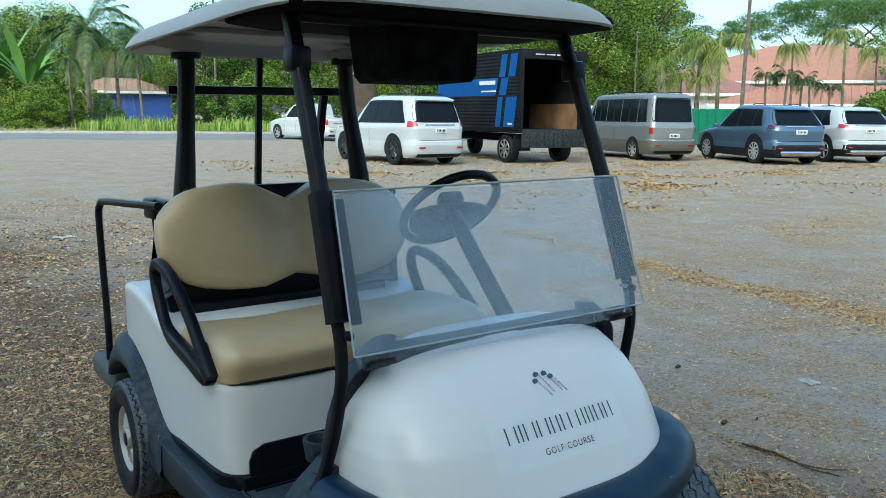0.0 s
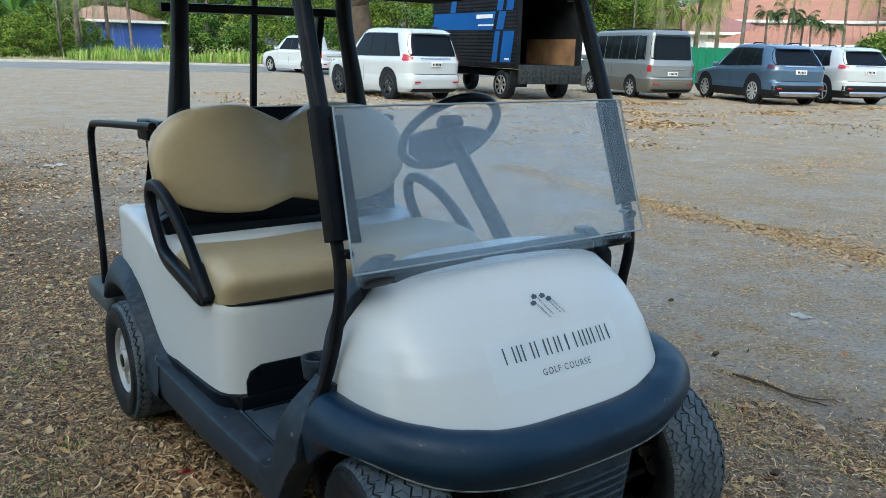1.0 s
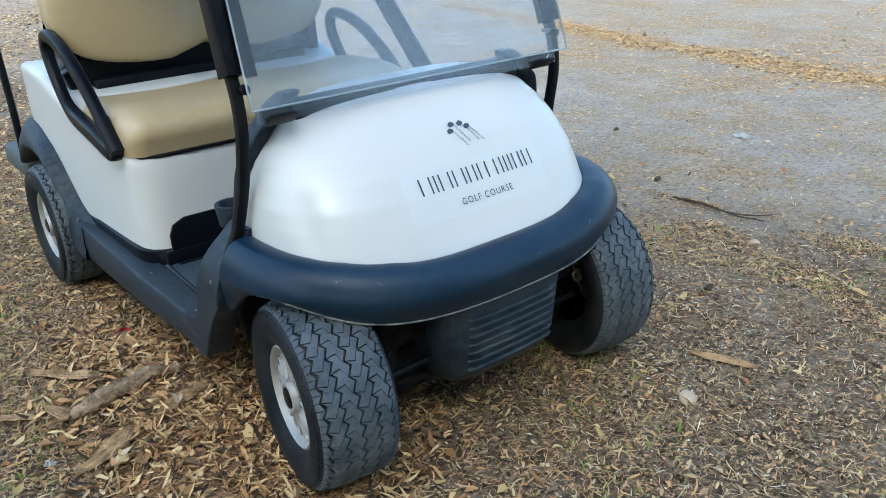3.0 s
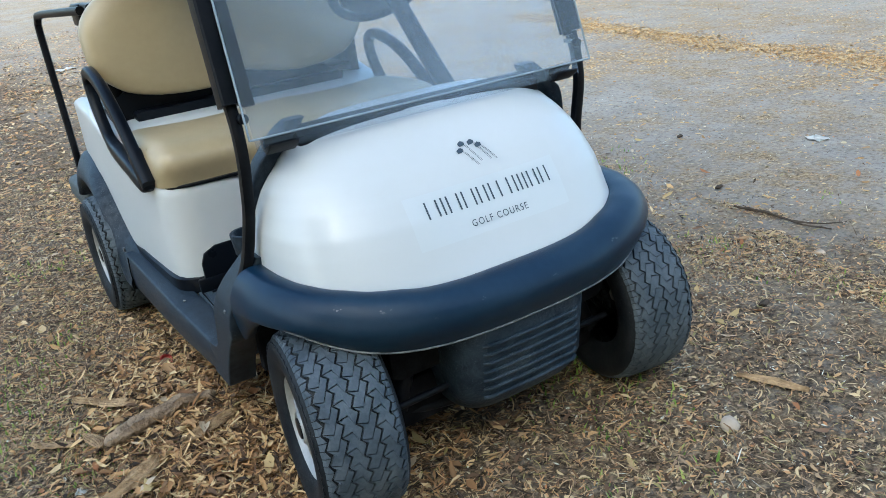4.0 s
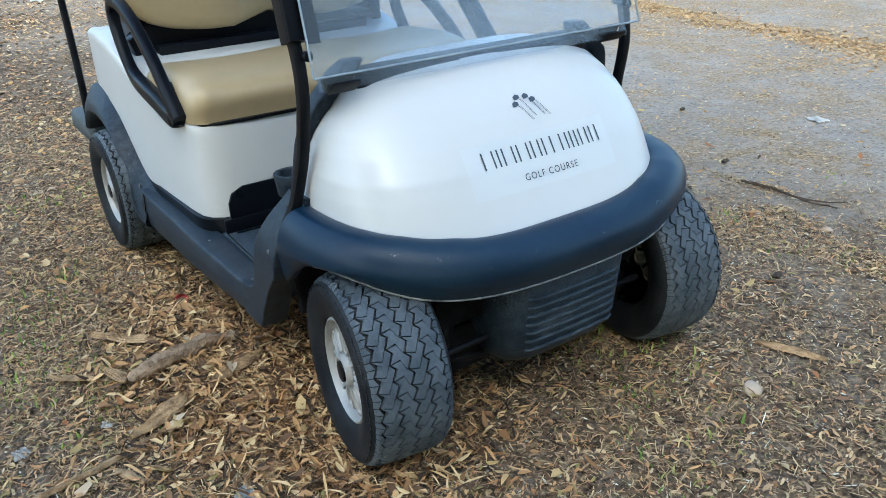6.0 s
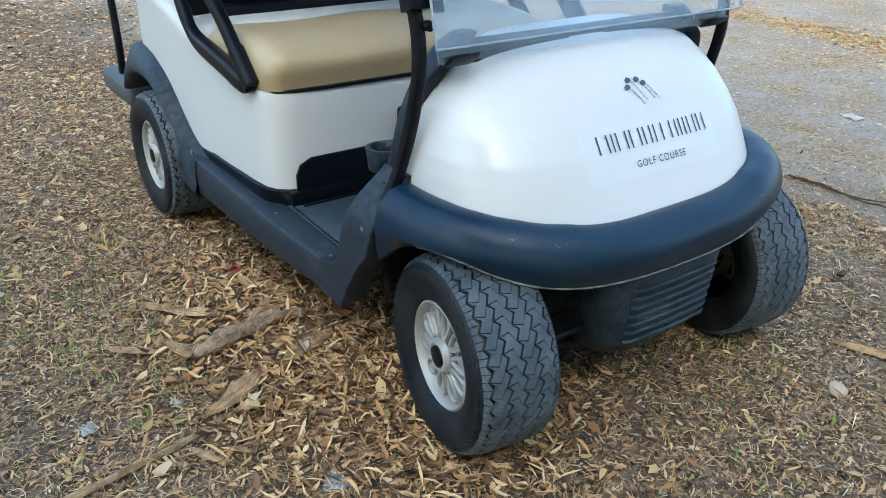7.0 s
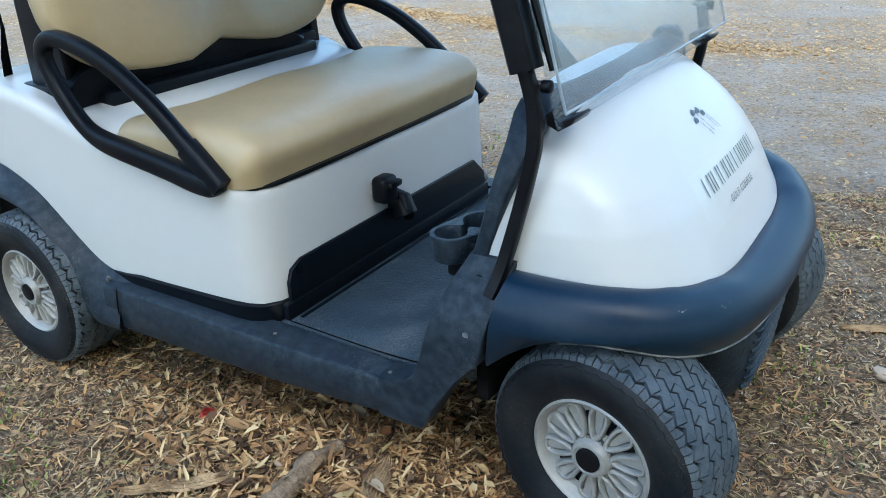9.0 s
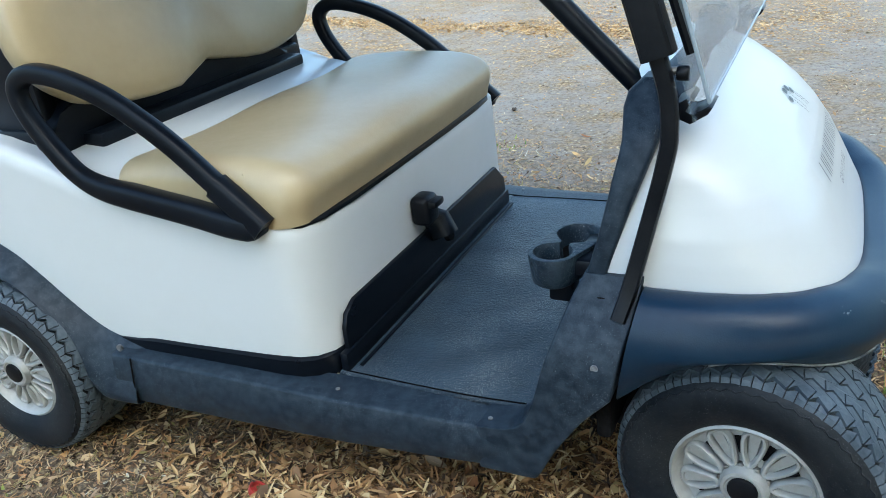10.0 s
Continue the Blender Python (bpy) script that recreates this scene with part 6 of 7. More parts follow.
def car(name, at, label, body_m, L=4.85, W=1.86, H=1.83, wb=2.85, rear=1.05, belt=1.06, clear=0.22, R=0.37, slant=0.34, nose=1.25, rake=0.95, bed=0.0, tuck=0.80, low_m=None, low_z=0.46, rim_m=RIM, spokes=5,
        windows=(), lamp=(0.92, 1.10), category="car", rails=True, square=8.0, drop=0.0, rise=0.0, sweep=True, lamp_m=LAMP_RED, mullion=False, arch=1.16):
    """Forward is +y. Rounded level rings make the shell; panes, lamps and trim lie on it. drop lowers the roof towards the tail, rise lifts the window line there."""
    t = thing(name, at, label, category, "parked vehicles")
    y0 = -(wb / 2 + rear)
    y1, hw, G = y0 + L, W / 2, H - belt
    low = [clear, clear + 0.10, 0.58, 0.66, 0.70, 0.90 * belt, belt]
    up = [belt + 0.04, belt + 0.5 * G, belt + 0.82 * G, belt + 0.93 * G, belt + 0.985 * G, H]
    tail = [0.20, 0.05, 0.0, 0.01, 0.07, 0.06, 0.11] + [0.13 + bed, 0.13 + bed + slant * 0.5, 0.13 + bed + slant * 0.85, 0.13 + bed + slant * 1.05, 0.13 + bed + slant * 1.25 + 0.08, 0.13 + bed + slant * 1.3 + 0.35]
    front_z = [clear, clear + 0.16, 0.70 * belt, 0.80 * belt, 0.89 * belt, 0.95 * belt, belt] + up[1:]
    front_d = [0.16, 0.02, 0.0, 0.08, 0.16 + nose * 0.2, nose * 0.62, nose] + [nose + rake * 0.5, nose + rake * 0.85, nose + rake * 1.02, nose + rake * 1.2 + 0.08, nose + rake * 1.25 + 0.4]
    wide_z = [clear, clear + 0.14, 0.55, 0.64, 0.88 * belt, 0.94 * belt, belt, belt + 0.05] + up[1:]
    wide = [0.92, 0.975, 0.985, 0.975, 1.0, 0.995, 0.965, 0.945] + [0.945 + (tuck - 0.945) * 0.45, tuck + 0.01, tuck - 0.035, tuck - 0.10, tuck - 0.26]

    def shape(z):
        return hw * lerp(wide_z, wide, z), y0 + lerp(low + up, tail, z), y1 - lerp(front_z, front_d, z)

    def warp(x, y, z):
        back = max(min((0.35 - y) / (0.35 - y0), 1.0), 0.0)
        k = max(z - belt, 0) / G
        return (x, y, z - drop * k * back * back + rise * (1 - k) * back * max(min((z - 0.6) / (belt - 0.6), 1), 0))

    def on_side(y, z, sx, out=0.006):
        w, a, b = shape(z)
        k = min(abs((y - (a + b) / 2) / ((b - a) / 2)), 0.999)
        return warp(sx * (w * (1 - k ** square) ** (1 / square) + out), y, z)

    def on_tail(x, z, out=0.006):
        w, a, b = shape(z)
        k = min(abs(x) / w, 0.999)
        return warp(x, (a + b) / 2 - (b - a) / 2 * (1 - k ** square) ** (1 / square) - out, z)

    def shell(zs, grow=0.0):
        rings = []
        for z in zs:
            w, a, b = shape(z)
            ring = []
            for n in range(72):
                q = 2 * math.pi * n / 72
                cx, sy = math.cos(q), math.sin(q)
                ring.append(warp((w + grow) * math.copysign(abs(cx) ** (2 / square), cx), (a + b) / 2 + ((b - a) / 2 + grow) * math.copysign(abs(sy) ** (2 / square), sy), z))
            rings.append(ring)
        return loft(rings, closed=True, caps=True)

    def slab(rows, material, kind_, label_=""):
        bm = loft(rows)
        bmesh.ops.recalc_face_normals(bm, faces=bm.faces[:])
        return part(kind_, bm, material, t, label_)

    zs = sorted(set([round(v, 4) for v in np.linspace(clear, H, 34)] + [round(v, 4) for v in np.linspace(0.8 * belt, belt, 12)] + [0.58, 0.64, 0.66, 0.70] + [round(v, 4) for v in up[-4:]]))
    part("body", shell(zs), body_m, t, smooth=50)
    if low_m:
        part("lower_cladding", shell([clear - 0.01, clear + 0.05, clear + 0.12, (clear + low_z) / 2 + 0.05, low_z - 0.01, low_z], 0.010), low_m, t, smooth=50)
    lo, hi = belt + 0.05, belt + 0.80 * G
    cols = np.linspace(0, 1, 9)
    band = (windows[0][0] - 0.05, windows[-1][1] + 0.06, windows[0][2] - 0.04, windows[-1][3] + 0.03)
    for ys in (band, *windows):
        for sx in (-1, 1):
            za, zb = (lo - 0.02, hi + 0.02) if ys is band else (lo, hi)
            rows = []
            for k in np.linspace(0, 1, 6):
                z = za + (zb - za) * k
                rows.append([on_side(max(y0 + (ys[0] + (ys[2] - ys[0]) * k) * (1 - q) + (ys[1] + (ys[3] - ys[1]) * k) * q, shape(z)[1] + 0.26), z, sx, 0.003 if ys is band else 0.007) for q in cols])
            pane_ = slab(rows, CAR_TRIM if ys is band else DARK_GLASS, "window_band" if ys is band else "side_window")
            if mullion and ys is not band:
                ym = y0 + (ys[0] + ys[1]) / 2
                bm = loft([[on_side(ym + e, z, sx, 0.011) for e in (-0.018, 0.018)] for z in (lo, (lo + hi) / 2, hi)])
                bmesh.ops.recalc_face_normals(bm, faces=bm.faces[:])
                part("window_divider", bm, STEEL, pane_)
    if not bed:
        rear_pane = []
        for z in np.linspace(belt + 0.05, belt + 0.80 * G, 9):
            k = abs((z - belt - 0.05) / (0.80 * G - 0.05) * 2 - 1)
            rear_pane.append([on_tail(x * shape(z)[0] * (0.90 - 0.05 * k ** 4), z, 0.006) for x in np.linspace(-1, 1, 17)])
        slab(rear_pane, DARK_GLASS, "rear_window")
        part("wiper", tube([on_tail(0.05, belt + 0.09, 0.02), on_tail(0.40, belt + 0.14, 0.02)], 0.02, n=6), CAR_TRIM, t)
        slab([[on_tail(x * shape(z)[0] * 0.84, z, 0.12 * (1 - k) + 0.01) for x in np.linspace(-1, 1, 11)] for k, z in ((0, belt + 0.85 * G), (0.1, belt + 0.88 * G), (1, belt + 0.98 * G))], body_m, "roof_spoiler")
    inner, outer = (-70, -30) if sweep else (-66, -47)
    for sx in (-1, 1):
        rows = []
        zc, zh = (lamp[0] + lamp[1]) / 2, (lamp[1] - lamp[0]) / 2
        for v in np.linspace(-1, 1, 5):
            row = []
            for q in np.linspace(inner, outer, 13):
                u = (q - inner) / (outer - inner)
                grow = (0.30 + 1.4 * u - 0.85 * u ** 3) if sweep else 1.0
                z = zc + v * zh * min(grow, 1.0) + (0.03 * u if sweep else 0.0)
                w, a, b = shape(z)
                cx, sy = math.cos(radians(q)), math.sin(radians(q))
                row.append(warp(sx * (w + 0.014) * abs(cx) ** (2 / square), (a + b) / 2 - ((b - a) / 2 + 0.014) * abs(sy) ** (2 / square), z))
            rows.append(row)
        slab(rows, lamp_m, "tail_lamp", "red tail lamp")
        part("reflector", rbox((0.20, 0.03, 0.045), (sx * hw * 0.66, on_tail(hw * 0.66, 0.50)[1] - 0.004, 0.50), 0.01), LAMP_RED, t)
        my = y1 - nose - 0.45
        part("door_mirror", rbox((0.20, 0.11, 0.15), (sx * (hw + 0.05), my, belt + 0.07), 0.04, 3), body_m, t)
        for y in (-0.25, 0.75):
            hp = on_side(y, belt - 0.13, sx, 0.008)
            part("door_handle", rbox((0.025, 0.18, 0.03), hp, 0.01), body_m, t)
            gap = [[on_side(y + 0.14 + e, z, sx, 0.0025) for e in (0, 0.012)] for z in np.linspace(clear + 0.12, belt - 0.02, 5)]
            slab(gap, CAR_TRIM, "door_gap")
        for y in (-wb / 2, wb / 2):
            # dark sheet on the closed side: trim at its rim, painted well shade inside
            rows = []
            for a_ in np.linspace(-32, 212, 27):
                q = radians(a_)
                rows.append([on_side(y + k * R * math.cos(q), max(R + k * R * math.sin(q), clear - 0.005), sx, 0.013) for k in (0.3, 0.7, 1.0, arch)])
            slab(rows, CAR_TRIM, "wheel_arch")
            xx = abs(on_side(y, R, 1, 0.0)[0])
            car_wheel(t, sx * (xx - 0.085), y, R, sx, rim_m, spokes)
        if rails:
            w, a, b = shape(belt + 0.95 * G)
            part("roof_rail", tube([warp(sx * w * 0.86, a + 0.35, H - 0.02), warp(sx * w * 0.86, a + 0.45, H + 0.045), warp(sx * w * 0.86, b - 0.75, H + 0.035), warp(sx * w * 0.86, b - 0.6, H - 0.03)], 0.035, n=6), CAR_TRIM, t)
    if low_m is CAR_TRIM:
        slab([[on_tail(x * hw * wd, z, out) for x in np.linspace(-1, 1, 13)] for z, wd, out in ((clear + 0.03, 0.56, 0.0), (clear + 0.06, 0.60, 0.05), (clear + 0.15, 0.70, 0.055), (clear + 0.19, 0.66, 0.02))], CHROME, "skid_plate", "silver skid plate")
        slab([[on_tail(x * hw * 0.88, z, out) for x in np.linspace(-1, 1, 15)] for z, out in ((low_z - 0.02, 0.004), (low_z + 0.02, 0.02), (0.57, 0.02), (0.60, 0.004))], CAR_TRIM, "bumper_cladding")
    else:
        slab([[on_tail(x * hw * 0.78, z, 0.022) for x in np.linspace(-1, 1, 11)] for z in (clear + 0.02, clear + 0.06, clear + 0.11)], CAR_TRIM, "bumper_skirt")
    slab([[on_tail(x * hw * 0.88, z, 0.003) for x in np.linspace(-1, 1, 13)] for z in (0.690, 0.704)], CAR_TRIM, "hatch_gap")
    slab([[on_tail(x * hw * 0.52, z, 0.014) for x in np.linspace(-1, 1, 7)] for z in (lamp[0] + 0.07, lamp[0] + 0.105)], CHROME, "plate_garnish")
    pz = lamp[0] - 0.06
    py = on_tail(0.15, pz)[1]
    pl = part("number_plate", rbox((0.36, 0.02, 0.13), (0, py - 0.008, on_tail(0.15, pz)[2]), 0.004), PLATE, t)
    for k in range(6):
        part("plate_bar", rbox((0.026, 0.006, 0.06), (-0.115 + 0.046 * k, py - 0.021, on_tail(0.15, pz)[2]), 0.0), CAR_TRIM, pl)
    return t


def park(rear_left, turn, wb, hw):
    """Pose of a car from where its rear left tyre stands."""
    m = pose(0, 0, 0, 0, 0, turn)
    off = m @ Vector((-(hw - 0.1), -wb / 2, 0))
    return pose(rear_left[0] - off.x, rear_left[1] - off.y, 0, 0, 0, turn)


car("white_suv", park((10.40, 17.74), 0, 2.85, 0.93), "white seven-seat SUV parked in the lot", PAINT_WHITE, H=1.92, rim_m=DARK_RIM, spokes=6, R=0.40, belt=1.10, drop=0.05, rise=0.03, slant=0.30,
    windows=((0.55, 1.25, 0.85, 1.22), (1.31, 2.05, 1.28, 2.0), (2.11, 3.05, 2.06, 2.55)), lamp=(1.00, 1.17))
car("blue_suv", park((20.72, 13.50), -24, 2.85, 0.97), "metallic steel-blue SUV parked in the lot", PAINT_BLUE, L=4.85, W=1.94, H=1.80, wb=2.85, rear=0.98, belt=1.06, low_m=CAR_TRIM, low_z=0.46, rim_m=RIM, spokes=10, slant=0.50, nose=1.25, rake=1.05, tuck=0.76,
    windows=((0.72, 1.20, 0.98, 1.16), (1.26, 2.05, 1.22, 2.0), (2.11, 3.10, 2.06, 2.55)), lamp=(0.98, 1.10), R=0.395, drop=0.10, rise=0.08, lamp_m=LAMP_SMOKED, arch=1.24)
car("pale_suv", park((23.80, 13.05), -26, 2.80, 0.96), "pearl white SUV parked at the end of the row", PAINT_WHITE, L=4.80, W=1.92, H=1.80, wb=2.80, rear=0.98, belt=1.08, low_m=CAR_TRIM, low_z=0.44, rim_m=RIM, spokes=5, slant=0.50, nose=1.2, rake=1.0, tuck=0.76,
    windows=((0.85, 1.30, 1.10, 1.26), (1.36, 2.1, 1.34, 2.05), (2.16, 3.1, 2.11, 2.60)), lamp=(1.00, 1.13), R=0.39, drop=0.10, rise=0.10, arch=1.24)
car("silver_van", park((18.78, 16.63), -18, 2.72, 0.89), "silver and taupe passenger van parked in the lot", PAINT_SILVER, L=5.1, W=1.78, H=2.12, wb=2.72, rear=1.10, belt=1.17, low_m=PAINT_TAUPE, low_z=0.64, rim_m=RIM, spokes=8, slant=0.14, nose=0.35, rake=0.65, tuck=0.84,
    windows=((0.45, 1.42, 0.50, 1.42), (1.52, 2.45, 1.52, 2.45), (2.55, 3.40, 2.55, 3.40), (3.50, 4.20, 3.47, 3.80)), lamp=(0.86, 1.05), category="van", R=0.35, square=10.0, sweep=False, mullion=True)
car("white_pickup", park((16.5, 35.5), 10, 3.1, 0.93), "white crew-cab pickup parked by the road", PAINT_WHITE, L=5.3, W=1.86, H=1.85, wb=3.1, rear=1.2, belt=1.12, bed=1.45, slant=0.12, windows=((1.75, 2.45, 1.82, 2.42), (2.52, 3.45, 2.50, 2.95)), lamp=(0.80, 1.08), category="pickup", rails=False, sweep=False)


TRUCK_BLACK = mat("truck_black", (0.006, 0.007, 0.009), 0.6, spec=0.10, second=(0.022, 0.023, 0.025), scale=2.5, amount=0.6)
GATE_STEEL = mat("scraped_black_steel", (0.010, 0.012, 0.014), 0.6, spec=0.2, second=(0.045, 0.05, 0.05), scale=14.0, amount=0.8, detail=12.0)
TRUCK_BLUE = mat("truck_blue", (0.018, 0.125, 0.43), 0.55, spec=0.25, second=(0.03, 0.15, 0.44), scale=2.0, amount=0.6)
PLY = mat("worn_plywood", (0.24, 0.135, 0.06), 0.85, second=(0.09, 0.05, 0.03), scale=2.0, amount=0.9)


def box_truck(at):
    """Forward is +y; origin below the middle of the box's rear edge."""
    t = thing("box_truck", at, "black box truck with blue panels and an open back", "truck", "parked vehicles")
    W, D, z0, z1 = 1.95, 4.5, 0.80, 2.84
    th = 0.06
    for sx in (-1, 1):
        sd = part("side_wall", rbox((th, D, z1 - z0), (sx * (W / 2 - th / 2), D / 2, (z0 + z1) / 2), 0.005), TRUCK_BLACK, t)
        for k in range(22):
            z = z0 + 0.10 + k * (z1 - z0 - 0.18) / 21
            part("side_rib", rbox((0.024, D - 0.12, 0.055), (sx * (W / 2 + 0.008), D / 2, z), 0.006, 1), TRUCK_BLACK, sd)
        for (a, b, zl, zh) in ((0.12, 0.62, z0 + 0.12, z0 + 0.88), (0.10, 0.42, z1 - 0.66, z1 - 0.1), (0.78, 1.02, z0 + 0.12, z0 + 0.88), (0.58, 0.86, z1 - 0.66, z1 - 0.1), (0.52, 0.86, z0 + 0.92, z0 + 1.36), (1.02, 4.35, z0 + 0.92, z0 + 1.36), (3.0, 3.3, z0 + 1.38, z1 - 0.1), (3.5, 3.8, z0 + 0.12, z0 + 0.88)):
            bm = bmesh.new()
            sk = 0.12
            vs = [bm.verts.new((sx * (W / 2 + 0.024), y, z)) for y, z in ((a + sk, zl), (b + sk, zl), (b, zh), (a, zh))]
            f0 = bm.faces.new(vs)
            bmesh.ops.solidify(bm, geom=[f0], thickness=0.006)
            part("blue_panel", bm, TRUCK_BLUE, sd)
        for (a, b, z, h) in ((1.15, 1.95, z0 + 1.25, 0.10), (1.1, 1.85, z0 + 1.03, 0.04), (0.3, 0.5, z0 + 0.2, 0.05)):
            part("sign_bar", rbox((0.008, b - a, h), (sx * (W / 2 + 0.034), (a + b) / 2, z), 0.0), PLATE, sd)
    part("roof", rbox((W, D, th), (0, D / 2, z1 - th / 2), 0.01), TRUCK_BLACK, t)
    part("front_wall", rbox((W - 0.12, th, z1 - z0), (0, D - th / 2, (z0 + z1) / 2), 0.005), TRUCK_BLACK, t)
    part("cargo_floor", rbox((W - 0.12, D, 0.1), (0, D / 2, z0 + 0.02), 0.005), TRUCK_BLACK, t)
    part("inner_panel", rbox((0.02, 2.2, 0.66), (W / 2 - 0.08, 1.25, z0 + 0.40), 0.0), PLY, t)
    # black sheet before the front wall paints in the shade of the deep box
    part("inner_dark_sheet", rbox((W - 0.14, 0.02, z1 - z0 - 0.1), (0, D - 0.1, (z0 + z1) / 2), 0.0), BLACK_DEEP, t)
    hd = part("rear_header", rbox((W, 0.08, 0.24), (0, -0.02, z1 - 0.12), 0.01), TRUCK_BLACK, t)
    for k in range(3):
        part("header_bar", rbox((0.26, 0.01, 0.028), (-0.45 + 0.32 * k, -0.066, z1 - 0.12), 0.0), PLATE, hd)
    for sx in (-1, 1):
        part("rear_post", rbox((0.08, 0.08, z1 - z0), (sx * (W / 2 - 0.04), -0.01, (z0 + z1) / 2), 0.01), TRUCK_BLACK, t)
        part("tail_lamp", rbox((0.12, 0.05, 0.14), (sx * (W / 2 - 0.2), 0.1, 0.62), 0.01), LAMP_RED, t)
        for y in (0.75,):
            car_wheel(t, sx * (W / 2 - 0.16), y, 0.36, sx, STEEL, 8, 0.28)
        car_wheel(t, sx * (W / 2 - 0.16), 5.3, 0.36, sx, STEEL, 8, 0.22)
    gate = part("tailgate", rbox((W - 0.05, 0.08, 0.46), (0, -0.10, 0.64), 0.01), GATE_STEEL, t, "scratched dark steel tailgate hanging down")
    for k in range(7):
        part("gate_rib", rbox((0.05, 0.03, 0.40), (-0.82 + k * 0.273, -0.15, 0.64), 0.006, 1), GATE_STEEL, gate)
    part("chassis_rail", rbox((0.7, 6.2, 0.18), (0, 3.05, 0.62), 0.02), BLACK_DEEP, t)
    part("mudguard", rbox((0.5, 0.04, 0.4), (-0.7, 0.28, 0.52), 0.01), TRUCK_BLACK, t)
    cab = part("cab", rbox((1.7, 1.5, 1.15), (0, 5.4, 1.05), 0.14, 3), PAINT_WHITE, t)
    part("cab_window", rbox((1.72, 0.7, 0.36), (0, 5.3, 1.38), 0.03), DARK_GLASS, cab)
    return t


box_truck(pose(14.80, 16.25, 0, 0, 0, -7) @ Matrix.Scale(1.14, 4))


# ---- litter and loose things ----
DRY_LEAF = island_mat("dry_leaf", [(0.091, 0.056, 0.032), (0.274, 0.155, 0.077), (0.470, 0.280, 0.132), (0.540, 0.395, 0.205), (0.480, 0.400, 0.245), (0.560, 0.330, 0.150), (0.440, 0.220, 0.095), (0.365, 0.255, 0.163), (0.164, 0.106, 0.069)], 0.75, through=0.12, blend="CONSTANT")
PALE_CHIP = island_mat("litter_chip", [(0.103, 0.068, 0.040), (0.279, 0.190, 0.110), (0.486, 0.348, 0.204), (0.609, 0.505, 0.316), (0.609, 0.600, 0.484), (0.413, 0.295, 0.155), (0.162, 0.111, 0.075)], 0.85, blend="CONSTANT")
AMBER_LEAF = island_mat("amber_leaf", [(0.20, 0.11, 0.04), (0.38, 0.22, 0.08), (0.50, 0.33, 0.14), (0.45, 0.36, 0.22), (0.30, 0.18, 0.08)], 0.75)


def scatter(name, places, lengths, aspect, material, label, seed, curl=0.3, tilt=0.5, lift=0.004):
    """Leaves of eight corners each, folded along the rib and curled."""
    rs = np.random.RandomState(seed)
    n = len(places)
    base = np.array([(0, 0), (0.3, 1), (0.33, 0), (0.3, -1), (0.68, 0.8), (0.66, 0), (0.68, -0.8), (1, 0)], float)
    faces = ((0, 2, 1), (0, 3, 2), (1, 2, 5, 4), (2, 3, 6, 5), (4, 5, 7), (5, 6, 7))
    V = np.zeros((n, 8, 3))
    yaw = rs.uniform(0, 2 * np.pi, n)
    L = lengths * rs.uniform(0.6, 1.35, n)
    W = L * aspect * rs.uniform(0.6, 1.3, n) / 2
    fold, bend = rs.uniform(-0.2, 0.9, n) * curl, rs.uniform(-0.5, 1.0, n) * curl
    u = (base[None, :, 0] - 0.5) * L[:, None]
    v = base[None, :, 1] * W[:, None]
    z = np.abs(v) * fold[:, None] + (u ** 2) / np.maximum(L[:, None], 1e-4) * bend[:, None]
    ta, tb = rs.normal(0, 0.22, n) * tilt, rs.normal(0, 0.3, n) * tilt
    z = z + u * ta[:, None] + v * tb[:, None]
    z = z - z.min(axis=1, keepdims=True)
    x = u * np.cos(yaw)[:, None] - v * np.sin(yaw)[:, None]
    y = u * np.sin(yaw)[:, None] + v * np.cos(yaw)[:, None]
    gz = np.array([ground_z(a, b) for a, b in places])
    V[:, :, 0] = places[:, 0][:, None] + x
    V[:, :, 1] = places[:, 1][:, None] + y
    V[:, :, 2] = gz[:, None] + z - 0.002 + (lift * rs.uniform(0, 1, n))[:, None]
    F = [tuple(8 * k + i for i in f) for k in range(n) for f in faces]
    me = bpy.data.meshes.new(name)
    me.from_pydata(V.reshape(-1, 3).tolist(), [], F)
    me.polygons.foreach_set("use_smooth", [True] * len(me.polygons))
    me.materials.append(material)
    return tagged(new(name, me), label, "leaf litter", kind="stuff")


def litter_share(x, y):
    """How thick the litter lies, 0 to 1."""
    side = 1.15 - 0.55 * x - 0.10 * y + 1.1 * noise.noise((x * 0.9, y * 0.9, 21.0))
    s_ = min(max((side - 0.05) / 0.7, 0.0), 1.0)
    patch_ = noise.noise((x * 2.3, y * 2.3, 5.0)) * 0.5 + 0.5
    heap = math.exp(-(((x + 0.62) / 0.36) ** 2 + ((y - 0.62) / 0.62) ** 2))
    drift = 1.0 if abs(x - 1.45 - 0.25 * noise.noise((y * 2.0, 0.0, 2.0))) < 0.28 and -0.6 < y < 0.9 and patch_ > 0.45 else 0.0
    return min(0.10 + 0.75 * s_ * (0.35 + 0.65 * patch_) + heap + 1.1 * drift, 1.3)


def pick(rs, count, x0, x1, y0, y1, share):
    out = []
    while len(out) < count:
        x, y = rs.uniform(x0, x1), rs.uniform(y0, y1)
        thin = min((x - x0) / (x1 - x0), (x1 - x) / (x1 - x0), (y - y0) / (y1 - y0), (y1 - y) / (y1 - y0)) / 0.12
        if rs.rand() * 1.3 < share(x, y) * min(thin, 1.0):
            out.append((x, y))
    return np.array(out)


